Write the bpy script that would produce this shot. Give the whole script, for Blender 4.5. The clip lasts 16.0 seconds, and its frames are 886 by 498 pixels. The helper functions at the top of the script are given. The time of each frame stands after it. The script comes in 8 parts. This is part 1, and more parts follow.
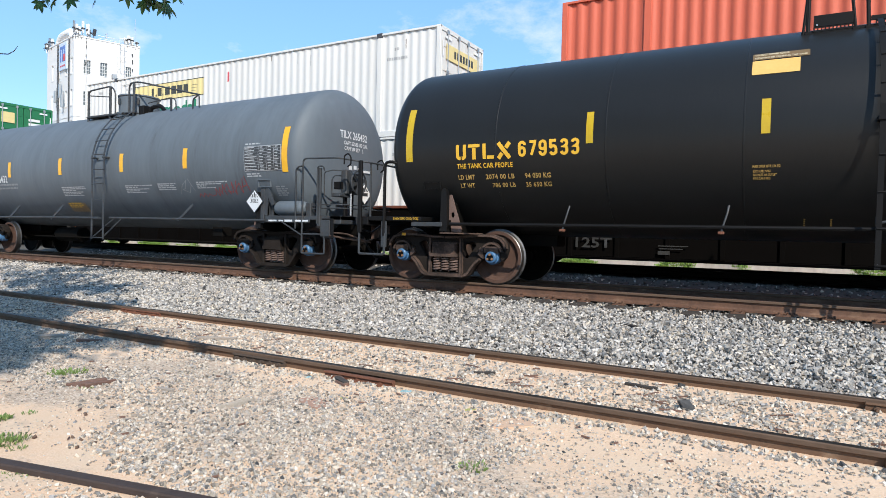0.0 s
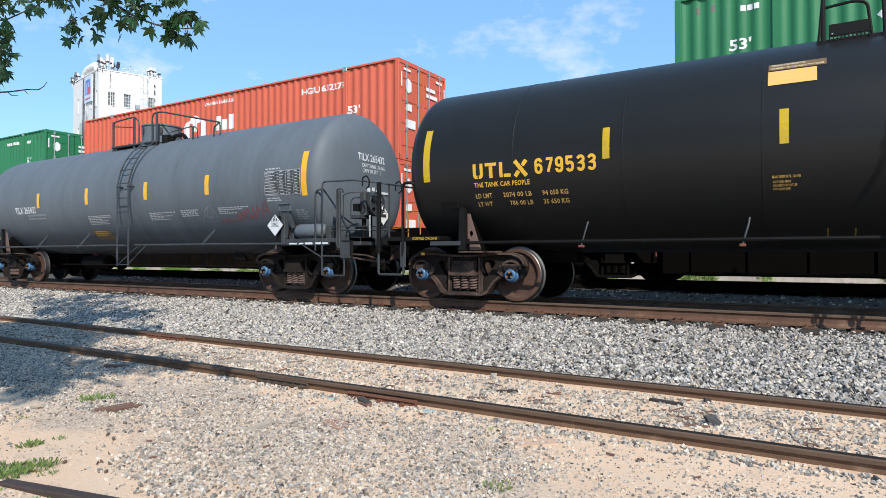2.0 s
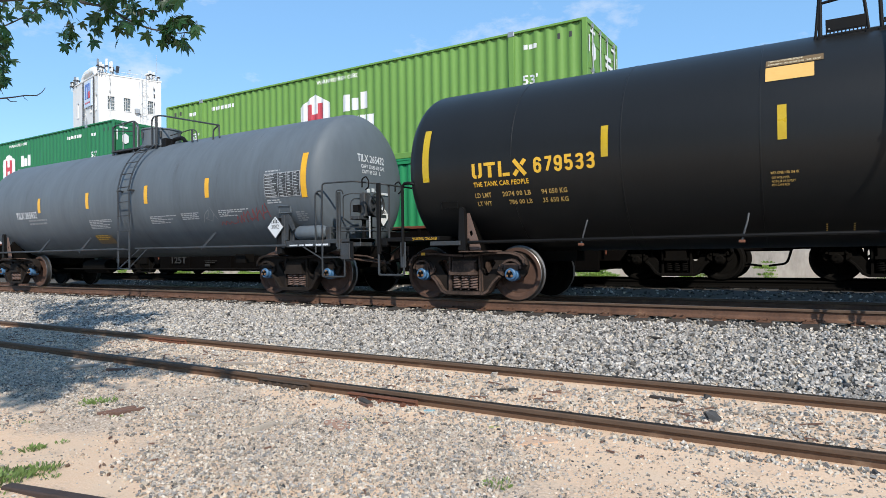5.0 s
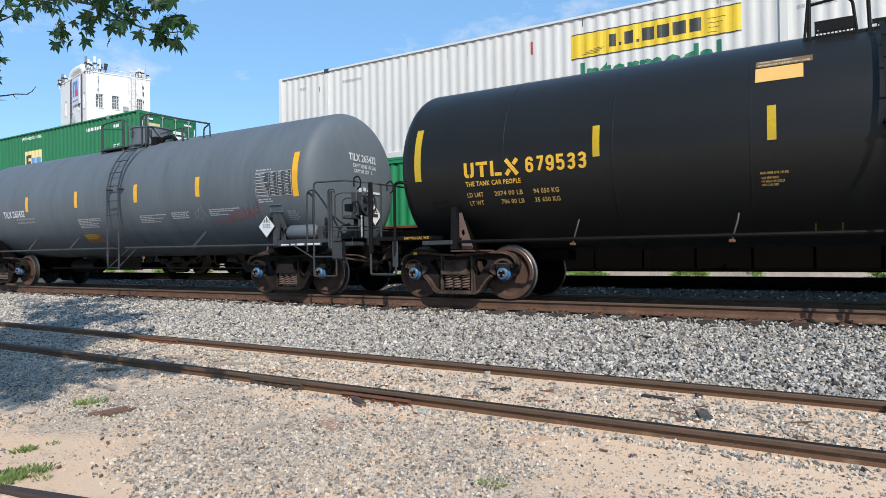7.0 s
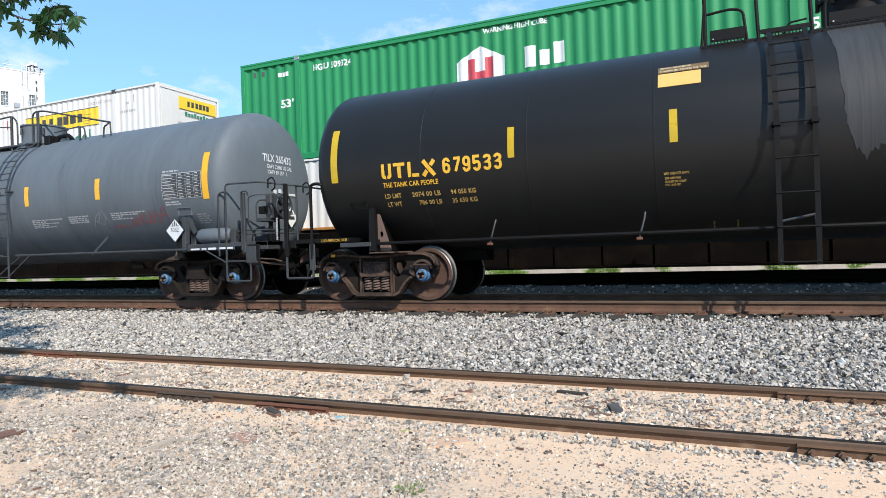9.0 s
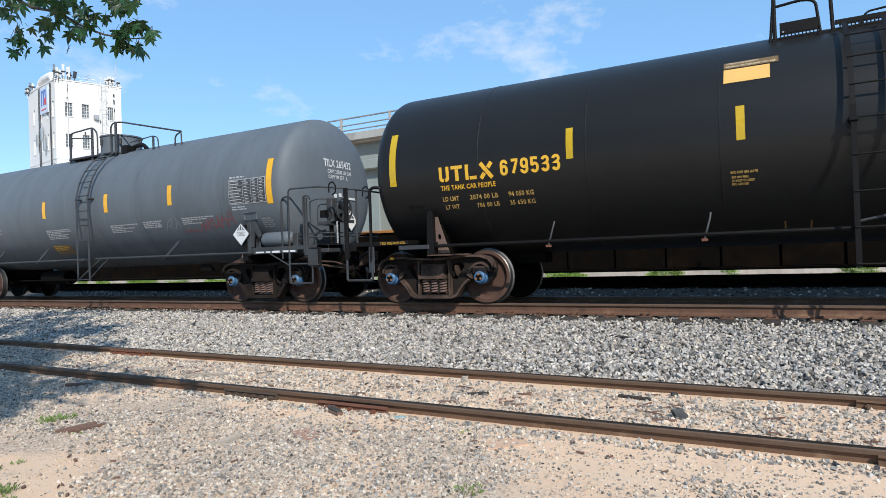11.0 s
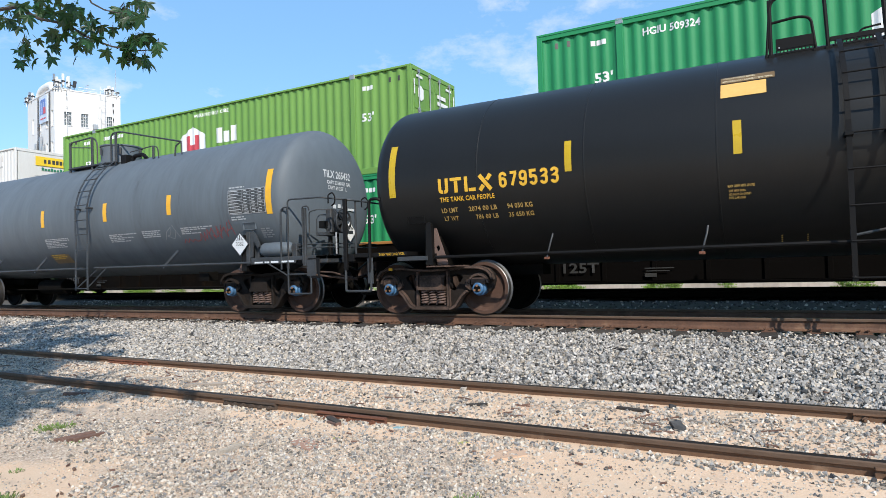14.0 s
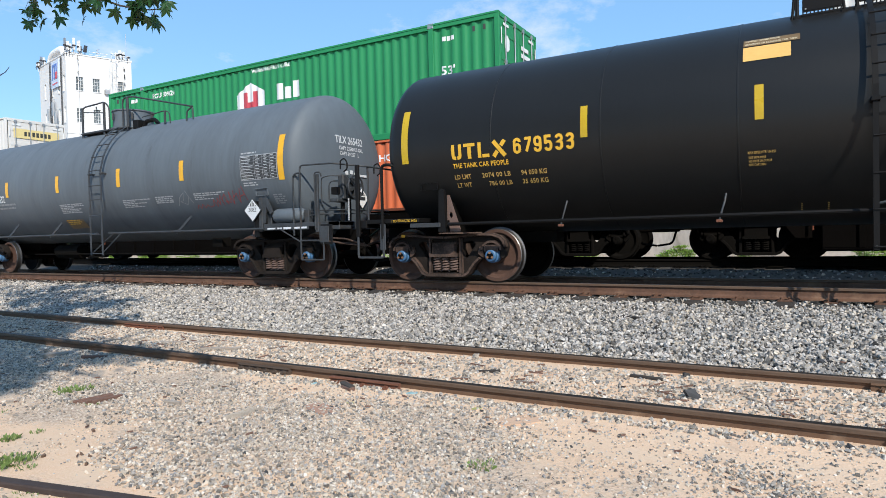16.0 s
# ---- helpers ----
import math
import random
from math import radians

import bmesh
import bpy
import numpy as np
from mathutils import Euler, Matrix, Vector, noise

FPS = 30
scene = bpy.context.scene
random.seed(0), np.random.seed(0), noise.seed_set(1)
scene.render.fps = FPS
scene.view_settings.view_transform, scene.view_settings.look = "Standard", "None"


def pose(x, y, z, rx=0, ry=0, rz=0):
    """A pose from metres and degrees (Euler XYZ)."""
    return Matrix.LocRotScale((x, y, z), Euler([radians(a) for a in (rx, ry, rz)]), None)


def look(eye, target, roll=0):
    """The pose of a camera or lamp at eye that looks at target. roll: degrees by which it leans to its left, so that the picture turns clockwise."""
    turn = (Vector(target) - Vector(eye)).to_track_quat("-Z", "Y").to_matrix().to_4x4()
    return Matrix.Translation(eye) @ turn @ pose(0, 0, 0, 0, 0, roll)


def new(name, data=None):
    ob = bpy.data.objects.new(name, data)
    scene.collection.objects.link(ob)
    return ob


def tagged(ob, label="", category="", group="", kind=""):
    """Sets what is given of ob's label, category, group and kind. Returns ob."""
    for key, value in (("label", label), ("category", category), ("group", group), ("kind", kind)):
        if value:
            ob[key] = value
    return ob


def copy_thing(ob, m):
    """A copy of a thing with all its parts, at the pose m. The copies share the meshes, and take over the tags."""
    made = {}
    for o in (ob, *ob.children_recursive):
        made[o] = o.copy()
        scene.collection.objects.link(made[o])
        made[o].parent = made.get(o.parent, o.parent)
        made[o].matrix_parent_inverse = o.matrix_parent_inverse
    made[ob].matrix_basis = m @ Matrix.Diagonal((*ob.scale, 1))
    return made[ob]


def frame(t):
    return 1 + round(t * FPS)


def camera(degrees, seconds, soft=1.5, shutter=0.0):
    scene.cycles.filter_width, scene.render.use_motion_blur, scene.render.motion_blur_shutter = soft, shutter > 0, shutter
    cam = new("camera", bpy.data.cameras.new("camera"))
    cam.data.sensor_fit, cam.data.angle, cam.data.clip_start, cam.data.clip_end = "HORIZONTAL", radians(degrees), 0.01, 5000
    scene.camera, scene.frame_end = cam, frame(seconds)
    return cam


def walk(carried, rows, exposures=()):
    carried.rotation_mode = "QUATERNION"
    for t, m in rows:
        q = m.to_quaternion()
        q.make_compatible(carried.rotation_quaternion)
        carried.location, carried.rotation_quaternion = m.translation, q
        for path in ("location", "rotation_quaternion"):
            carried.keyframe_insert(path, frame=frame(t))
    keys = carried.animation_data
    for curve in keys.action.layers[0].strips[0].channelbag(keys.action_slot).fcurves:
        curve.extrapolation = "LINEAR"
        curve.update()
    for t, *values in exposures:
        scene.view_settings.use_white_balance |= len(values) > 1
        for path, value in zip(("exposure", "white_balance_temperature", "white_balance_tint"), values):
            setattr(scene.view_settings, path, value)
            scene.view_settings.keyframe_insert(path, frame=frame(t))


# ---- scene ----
cam = camera(71.0, 16.0, soft=0.6)

# ---------------------------------------------------------------- camera
# seconds, yaw, pitch, roll, and the hand-held eye
TURNS = [
    (0.0, 29.557, -1.287, -1.312, -0.034, 0.013, 1.239),
    (0.5, 29.084, -1.186, 0.507, -0.016, -0.007, 1.243),
    (1.0, 29.302, -1.138, 0.467, -0.012, -0.004, 1.252),
    (1.5, 30.915, 1.310, 0.051, -0.015, -0.008, 1.244),
    (2.0, 31.340, 0.467, 0.094, -0.013, -0.011, 1.237),
    (2.5, 31.645, -1.354, 1.588, -0.020, 0.003, 1.238),
    (3.0, 32.343, -0.390, 1.359, 0.006, -0.004, 1.250),
    (3.5, 31.674, -0.045, 0.931, -0.003, -0.013, 1.242),
    (4.0, 31.760, 0.672, 0.755, 0.022, -0.015, 1.238),
    (6.5, 30.785, 0.023, 0.816, -0.003, -0.012, 1.240),
    (7.0, 30.617, 0.343, 0.806, -0.001, -0.032, 1.246),
    (7.5, 28.548, 0.298, 2.144, -0.019, -0.004, 1.237),
    (8.0, 21.043, 1.064, 1.942, -0.022, 0.035, 1.245),
    (8.5, 17.981, 2.190, 0.302, -0.029, -0.017, 1.202),
    (9.0, 23.428, 0.194, 1.846, 0.024, 0.031, 1.264),
    (9.5, 26.099, 1.438, 1.928, 0.042, 0.024, 1.255),
    (12.0, 29.850, 0.253, 2.017, 0.013, 0.014, 1.248),
    (12.5, 30.119, 0.754, 1.871, 0.014, 0.022, 1.240),
    (13.0, 29.728, 1.920, 1.793, 0.021, 0.000, 1.253),
    (13.5, 28.965, 1.979, 1.599, 0.017, -0.016, 1.256),
    (14.0, 28.461, 1.715, 1.608, 0.021, -0.027, 1.249),
    (14.5, 28.606, 0.323, 1.588, 0.018, 0.004, 1.235),
    (15.0, 28.779, 0.093, 1.129, 0.010, 0.015, 1.237),
    (15.5, 29.858, 0.016, 1.114, 0.001, -0.002, 1.242),
    (16.0, 29.525, -1.266, 1.302, -0.022, 0.009, 1.242),
]
PATH = [(t, pose(*eye, 90 + pitch, roll, yaw)) for t, yaw, pitch, roll, *eye in TURNS]
walk(cam, PATH, [(0, 0.20), (0.5, 0.11), (3.0, 0.12), (4.0, 0.03), (6.5, 0.06), (7.2, -0.06), (7.5, -0.05), (8.0, 0.14), (8.6, 0.25), (9.0, 0.26), (9.5, 0.16), (12.0, 0.01), (13.0, 0.03), (13.6, 0.08), (14.3, 0.14), (15.5, 0.08), (16.0, 0.07)])

# ---------------------------------------------------------------- world and sun
SUN_TO = Vector((1.06, -1.0, 1.15)).normalized()
world = bpy.data.worlds.new("sky")
scene.world = world
world.use_nodes = True
wn, wl = world.node_tree.nodes, world.node_tree.links
wn.clear()
w_out = wn.new("ShaderNodeOutputWorld")
w_bg = wn.new("ShaderNodeBackground")
sky = wn.new("ShaderNodeTexSky")
sky.sky_type = "NISHITA"
sky.sun_disc = False
sky.sun_elevation = math.asin(SUN_TO.z)
sky.sun_rotation = math.atan2(SUN_TO.x, SUN_TO.y)
sky.air_density, sky.dust_density, sky.ozone_density = 1.0, 0.1, 1.6
sky.altitude = 1200
w_bg.inputs["Strength"].default_value = 0.118
# thin summer clouds over the whole dome
w_tc = wn.new("ShaderNodeTexCoord")
w_map = wn.new("ShaderNodeMapping")
w_map.inputs["Scale"].default_value = (1.0, 1.0, 1.9)
w_map.inputs["Location"].default_value = (0.35, 0.1, 0.0)
w_noise = wn.new("ShaderNodeTexNoise")
w_noise.inputs["Scale"].default_value = 4.6
w_noise.inputs["Detail"].default_value = 8.0
w_noise.inputs["Roughness"].default_value = 0.62
w_ramp = wn.new("ShaderNodeValToRGB")
w_ramp.color_ramp.elements[0].position, w_ramp.color_ramp.elements[0].color = 0.565, (0, 0, 0, 1)
w_ramp.color_ramp.elements[1].position, w_ramp.color_ramp.elements[1].color = 0.76, (0.85, 0.85, 0.85, 1)
w_mix = wn.new("ShaderNodeMix")
w_mix.data_type = "RGBA"
w_mix.inputs[7].default_value = (7.6, 8.0, 8.6, 1)
wl.new(w_tc.outputs["Generated"], w_map.inputs["Vector"])
wl.new(w_map.outputs[0], w_noise.inputs["Vector"])
wl.new(w_noise.outputs["Fac"], w_ramp.inputs["Fac"])
wl.new(w_ramp.outputs["Color"], w_mix.inputs[0])
w_hs = wn.new("ShaderNodeHueSaturation")
w_hs.inputs["Hue"].default_value = 0.494
w_hs.inputs["Saturation"].default_value, w_hs.inputs["Value"].default_value = 1.12, 1.76
wl.new(sky.outputs[0], w_hs.inputs["Color"])
# an even summer haze blue under the clouds
w_blue = wn.new("ShaderNodeMix")
w_blue.data_type = "RGBA"
w_blue.inputs[0].default_value = 0.55
w_blue.inputs[7].default_value = (2.4, 4.85, 8.35, 1)
wl.new(w_hs.outputs[0], w_blue.inputs[6])
wl.new(w_blue.outputs[2], w_mix.inputs[6])
wl.new(w_mix.outputs[2], w_bg.inputs["Color"])
wl.new(w_bg.outputs[0], w_out.inputs["Surface"])

sun = new("sun", bpy.data.lights.new("sun", "SUN"))
sun.data.energy, sun.data.angle, sun.data.color = 5.0, radians(0.55), (1.0, 0.94, 0.84)
sun.matrix_world = look((0, 0, 30), Vector((0, 0, 30)) - SUN_TO)


# ---------------------------------------------------------------- materials
def mat(name, colour, rough=0.6, metal=0.0, dark=None, fine=40.0, coarse=2.5, amount=0.5, bump=0.15, stretch=(1, 1, 1),
        stain=None, stain_scale=1.2, stain_at=(0.55, 0.7), spec=0.5, per_object=0.0, per_island=0.0, rough_var=0.12):
    """Paint, metal, stone or wood: a base colour varied by a fine grain and a coarse drift, an optional stain with soft
    ragged patches, a little relief and uneven gloss."""
    m = bpy.data.materials.new(name)
    m.use_nodes = True
    n, l = m.node_tree.nodes, m.node_tree.links
    b = n["Principled BSDF"]
    b.inputs["Metallic"].default_value = metal
    b.inputs["Specular IOR Level"].default_value = spec
    dark = dark or tuple(c * 0.55 for c in colour)
    tc = n.new("ShaderNodeTexCoord")
    mp = n.new("ShaderNodeMapping")
    mp.inputs["Scale"].default_value = stretch
    l.new(tc.outputs["Object"], mp.inputs["Vector"])
    f = n.new("ShaderNodeTexNoise")
    f.inputs["Scale"].default_value, f.inputs["Detail"].default_value = fine, 4.0
    c = n.new("ShaderNodeTexNoise")
    c.inputs["Scale"].default_value, c.inputs["Detail"].default_value = coarse, 6.0
    c.inputs["Roughness"].default_value = 0.6
    l.new(mp.outputs[0], f.inputs["Vector"])
    l.new(mp.outputs[0], c.inputs["Vector"])
    add = n.new("ShaderNodeMath")
    add.operation = "MULTIPLY_ADD"
    l.new(f.outputs["Fac"], add.inputs[0])
    add.inputs[1].default_value = 0.5
    l.new(c.outputs["Fac"], add.inputs[2])
    rng = n.new("ShaderNodeMapRange")
    rng.inputs["From Min"].default_value, rng.inputs["From Max"].default_value = 0.5, 1.0
    rng.inputs["To Max"].default_value = amount
    l.new(add.outputs[0], rng.inputs["Value"])
    mix = n.new("ShaderNodeMix")
    mix.data_type = "RGBA"
    mix.inputs[6].default_value, mix.inputs[7].default_value = (*colour, 1), (*dark, 1)
    l.new(rng.outputs[0], mix.inputs[0])
    out = mix.outputs[2]
    if stain:
        s = n.new("ShaderNodeTexNoise")
        s.inputs["Scale"].default_value, s.inputs["Detail"].default_value = stain_scale, 9.0
        s.inputs["Roughness"].default_value = 0.7
        l.new(mp.outputs[0], s.inputs["Vector"])
        r = n.new("ShaderNodeMapRange")
        r.inputs["From Min"].default_value, r.inputs["From Max"].default_value = stain_at
        l.new(s.outputs["Fac"], r.inputs["Value"])
        m2 = n.new("ShaderNodeMix")
        m2.data_type = "RGBA"
        m2.inputs[7].default_value = (*stain, 1)
        l.new(r.outputs[0], m2.inputs[0])
        l.new(out, m2.inputs[6])
        out = m2.outputs[2]
    if per_object or per_island:
        if per_object:
            rnd = n.new("ShaderNodeObjectInfo").outputs["Random"]
        else:
            rnd = n.new("ShaderNodeNewGeometry").outputs["Random Per Island"]
        hs = n.new("ShaderNodeHueSaturation")
        vr = n.new("ShaderNodeMapRange")
        k = per_object or per_island
        vr.inputs["To Min"].default_value, vr.inputs["To Max"].default_value = 1 - k, 1 + k
        l.new(rnd, vr.inputs["Value"])
        l.new(vr.outputs[0], hs.inputs["Value"])
        l.new(out, hs.inputs["Color"])
        out = hs.outputs["Color"]
    l.new(out, b.inputs["Base Color"])
    rr = n.new("ShaderNodeMapRange")
    rr.inputs["To Min"].default_value, rr.inputs["To Max"].default_value = max(rough - rough_var, 0.02), min(rough + rough_var, 1)
    l.new(c.outputs["Fac"], rr.inputs["Value"])
    l.new(rr.outputs[0], b.inputs["Roughness"])
    if bump:
        bp = n.new("ShaderNodeBump")
        bp.inputs["Strength"].default_value, bp.inputs["Distance"].default_value = bump, 0.01
        l.new(f.outputs["Fac"], bp.inputs["Height"])
        l.new(bp.outputs[0], b.inputs["Normal"])
    return m


GREY_PAINT = mat("grey_tank_paint", (0.108, 0.128, 0.149), 0.60, dark=(0.080, 0.095, 0.110), fine=14, coarse=1.6, stretch=(1.0, 0.4, 0.16), amount=0.9, bump=0.03, stain=(0.045, 0.05, 0.055), stain_scale=1.6, stain_at=(0.60, 0.85), spec=0.35)
BLACK_PAINT = mat("black_tank_paint", (0.0125, 0.0127, 0.0126), 0.38, dark=(0.0088, 0.0088, 0.009), fine=30, coarse=0.7, stretch=(1, 0.5, 0.15), amount=0.8, bump=0.015, spec=0.27, rough_var=0.05)
PRODUCT = mat("dried_spill_grey", (0.044, 0.047, 0.051), 0.6, dark=(0.020, 0.021, 0.023), fine=9, coarse=3, stretch=(4, 0.3, 0.18), amount=0.9, bump=0.05, spec=0.25)
FITTING = mat("grey_fittings_paint", (0.046, 0.051, 0.057), 0.55, dark=(0.022, 0.024, 0.027), fine=30, coarse=4, amount=0.9, bump=0.1, stain=(0.045, 0.035, 0.028), stain_scale=5, spec=0.35)
BLACK_IRON = mat("black_ironwork", (0.0065, 0.0065, 0.007), 0.55, dark=(0.009, 0.0075, 0.0065), fine=40, coarse=3, bump=0.1, spec=0.14)
# near black: the deep shade beneath the cars is put into this colour
UNDER = mat("greasy_deep_shade_black", (0.0045, 0.0042, 0.004), 0.8, dark=(0.009, 0.007, 0.005), fine=30, coarse=3, bump=0.15, spec=0.06)
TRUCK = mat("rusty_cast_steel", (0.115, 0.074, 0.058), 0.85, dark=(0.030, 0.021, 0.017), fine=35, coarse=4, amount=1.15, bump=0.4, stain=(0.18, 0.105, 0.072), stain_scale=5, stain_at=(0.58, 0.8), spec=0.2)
# dark steel, also standing in for the shade in the side frames' recesses
TRUCK_DARK = mat("dark_and_shaded_cast_steel", (0.024, 0.018, 0.015), 0.85, dark=(0.010, 0.008, 0.007), fine=35, coarse=4, amount=1.0, bump=0.4, stain=(0.085, 0.052, 0.038), stain_scale=4, stain_at=(0.62, 0.85), spec=0.15)
SPRING = mat("rusty_spring_steel", (0.15, 0.095, 0.078), 0.8, dark=(0.065, 0.042, 0.035), fine=50, coarse=6, bump=0.2)
WHEEL = mat("rusty_wheel_steel", (0.10, 0.056, 0.041), 0.85, dark=(0.03, 0.018, 0.014), fine=30, coarse=5, bump=0.2, spec=0.2)
TREAD = mat("bare_worn_steel", (0.20, 0.19, 0.185), 0.46, metal=1.0, fine=60, coarse=6, bump=0.05)
BEARING = mat("blue_bearing_cap", (0.055, 0.15, 0.29), 0.5, dark=(0.02, 0.045, 0.09), fine=40, coarse=9, bump=0.1)
BOLT = mat("brass_coloured_bolts", (0.32, 0.17, 0.09), 0.5, metal=0.4, fine=50, coarse=9)
YELLOW = mat("yellow_reflective_tape", (0.76, 0.41, 0.015), 0.35, dark=(0.60, 0.30, 0.015), fine=60, coarse=5, amount=0.8, bump=0.02)
OLD_YELLOW = mat("weathered_olive_yellow_tape", (0.50, 0.345, 0.012), 0.30, dark=(0.40, 0.26, 0.012), fine=60, coarse=5, amount=0.8, bump=0.02)
YELLOW_TEXT = mat("yellow_lettering", (0.72, 0.42, 0.03), 0.5, dark=(0.55, 0.3, 0.03), fine=60, coarse=8, bump=0)
TAN_TEXT = mat("faded_tan_lettering", (0.50, 0.32, 0.09), 0.5, fine=60, coarse=8, bump=0)
WHITE_TEXT = mat("white_lettering", (0.62, 0.64, 0.66), 0.5, dark=(0.42, 0.44, 0.46), fine=60, coarse=8, bump=0)
STENCIL = mat("dull_white_stencil", (0.40, 0.415, 0.43), 0.6, dark=(0.27, 0.28, 0.29), fine=60, coarse=8, bump=0)
GREY_TEXT = mat("worn_grey_lettering", (0.24, 0.255, 0.27), 0.6, fine=60, coarse=8, bump=0)
PINK_TEXT = mat("faded_red_chalk", (0.28, 0.06, 0.06), 0.7, fine=60, coarse=8, bump=0)
PLATE_DARK = mat("dark_stencil_panel", (0.03, 0.033, 0.036), 0.5, fine=40, coarse=6, bump=0)
LABEL_BROWN = mat("brown_notice_band", (0.16, 0.10, 0.04), 0.4, fine=40, coarse=6, bump=0)
NOTICE_TEXT = mat("pale_notice_lettering", (0.62, 0.52, 0.34), 0.6, fine=40, coarse=8, bump=0)
LABEL_TAN = mat("tan_notice_label", (0.66, 0.40, 0.12), 0.4, dark=(0.54, 0.30, 0.07), fine=30, coarse=5, bump=0)
RAIL_SIDE = mat("rusted_rail_steel", (0.145, 0.070, 0.040), 0.8, dark=(0.055, 0.027, 0.017), fine=30, coarse=3, amount=0.9, bump=0.2, stain=(0.21, 0.12, 0.07), stain_scale=2.5)
RAIL_HEAD = mat("brown_rail_head_side", (0.115, 0.072, 0.048), 0.7, dark=(0.05, 0.031, 0.021), fine=40, coarse=3, bump=0.15, spec=0.3)
RAIL_TOP = mat("dull_rail_head", (0.052, 0.045, 0.040), 0.38, metal=0.5, dark=(0.028, 0.023, 0.020), fine=60, coarse=2, stretch=(0.3, 6, 1), bump=0.05)
DARK_BAR = mat("dark_dusty_splice_bar", (0.085, 0.062, 0.048), 0.85, dark=(0.04, 0.029, 0.023), fine=40, coarse=4, bump=0.3, stain=(0.2, 0.14, 0.1), stain_scale=5.0, stain_at=(0.6, 0.8), spec=0.2)
OLD_RAIL = mat("dark_purple_brown_old_rail", (0.060, 0.042, 0.036), 0.7, dark=(0.028, 0.02, 0.019), fine=40, coarse=3, bump=0.25, stain=(0.10, 0.07, 0.055), stain_scale=3.0, stain_at=(0.6, 0.8), spec=0.25)
DUSTY_IRON = mat("dusty_brown_iron", (0.145, 0.086, 0.055), 0.85, dark=(0.075, 0.043, 0.028), fine=40, coarse=4, bump=0.3, stain=(0.27, 0.18, 0.12), stain_scale=3.0, stain_at=(0.56, 0.74), spec=0.2)
RUST_IRON = mat("orange_rusted_iron", (0.17, 0.072, 0.045), 0.85, dark=(0.08, 0.036, 0.024), fine=40, coarse=6, bump=0.3, spec=0.2)
TIE = mat("creosoted_tie_timber", (0.045, 0.036, 0.03), 0.9, dark=(0.02, 0.017, 0.015), fine=12, coarse=3, stretch=(8, 1, 8), bump=0.5, per_object=0.25)
DRY_STICK = mat("pale_dry_stick", (0.46, 0.40, 0.335), 0.9, dark=(0.26, 0.22, 0.18), fine=20, coarse=5, stretch=(1, 7, 7), bump=0.3)
OLD_WOOD = mat("weathered_tie_splinter", (0.33, 0.285, 0.24), 0.9, dark=(0.15, 0.12, 0.10), fine=14, coarse=4, stretch=(1, 7, 7), bump=0.5)
STONE = mat("crushed_granite_ballast", (0.505, 0.455, 0.405), 0.85, dark=(0.20, 0.195, 0.188), fine=60, coarse=12, amount=1.0, bump=0.3, per_island=0.5, spec=0.25)
GRAVEL = mat("small_grey_gravel", (0.485, 0.43, 0.37), 0.9, dark=(0.19, 0.168, 0.148), fine=80, coarse=20, amount=0.9, bump=0.3, per_island=0.65, spec=0.25)
BEIGE_STONE = mat("small_beige_gravel", (0.47, 0.405, 0.33), 0.9, dark=(0.30, 0.25, 0.20), fine=80, coarse=20, bump=0.2, per_island=0.4, spec=0.25)
PINK_STONE = mat("tan_gravel", (0.46, 0.365, 0.285), 0.9, dark=(0.28, 0.20, 0.15), fine=80, coarse=20, bump=0.2, per_island=0.4, spec=0.25)
SLATE_STONE = mat("blue_grey_stone", (0.29, 0.275, 0.26), 0.85, dark=(0.15, 0.147, 0.148), fine=60, coarse=12, amount=0.9, bump=0.3, per_island=0.45, spec=0.25)
# dark stones, a few strewn anywhere; massed where they paint the tank cars' shade
DARK_SHADE_STONE = mat("dark_and_shaded_ballast", (0.085, 0.079, 0.072), 0.8, dark=(0.035, 0.032, 0.03), fine=60, coarse=12, bump=0.3, per_island=0.5, spec=0.25)
BROWN_STONE = mat("rust_brown_stone", (0.13, 0.082, 0.058), 0.9, dark=(0.06, 0.04, 0.03), fine=60, coarse=12, bump=0.3)
DARK_STONE = mat("dark_clinker", (0.05, 0.05, 0.052), 0.8, dark=(0.02, 0.02, 0.02), fine=40, coarse=8, bump=0.4)
BOARD = mat("faded_red_board", (0.40, 0.23, 0.155), 0.9, dark=(0.22, 0.13, 0.10), fine=30, coarse=6, bump=0.3)
ROTTEN = mat("red_brown_rotten_wood", (0.17, 0.095, 0.07), 0.9, dark=(0.07, 0.04, 0.03), fine=14, coarse=4, stretch=(1, 7, 7), bump=0.5)
BLUE_SCRAP = mat("pale_blue_plastic", (0.25, 0.42, 0.46), 0.5, fine=20, coarse=6, bump=0.2)
FALLEN = mat("yellowed_leaf", (0.40, 0.38, 0.12), 0.7, fine=40, coarse=9, bump=0.2)
CLAY = mat("tan_fired_clay", (0.56, 0.375, 0.255), 0.9, dark=(0.45, 0.26, 0.16), fine=40, coarse=6, bump=0.2)
CONCRETE = mat("weathered_concrete", (0.36, 0.36, 0.345), 0.9, dark=(0.22, 0.22, 0.21), fine=20, coarse=0.7, stretch=(1, 1, 0.35), bump=0.15, stain=(0.16, 0.155, 0.14), stain_scale=0.8, stain_at=(0.58, 0.75))
WALL_CONC = mat("rough_low_wall_concrete", (0.44, 0.42, 0.395), 0.9, dark=(0.25, 0.235, 0.215), fine=9, coarse=0.9, amount=0.9, stretch=(1, 1, 0.4), bump=0.3, stain=(0.15, 0.14, 0.12), stain_scale=1.3, stain_at=(0.56, 0.72))
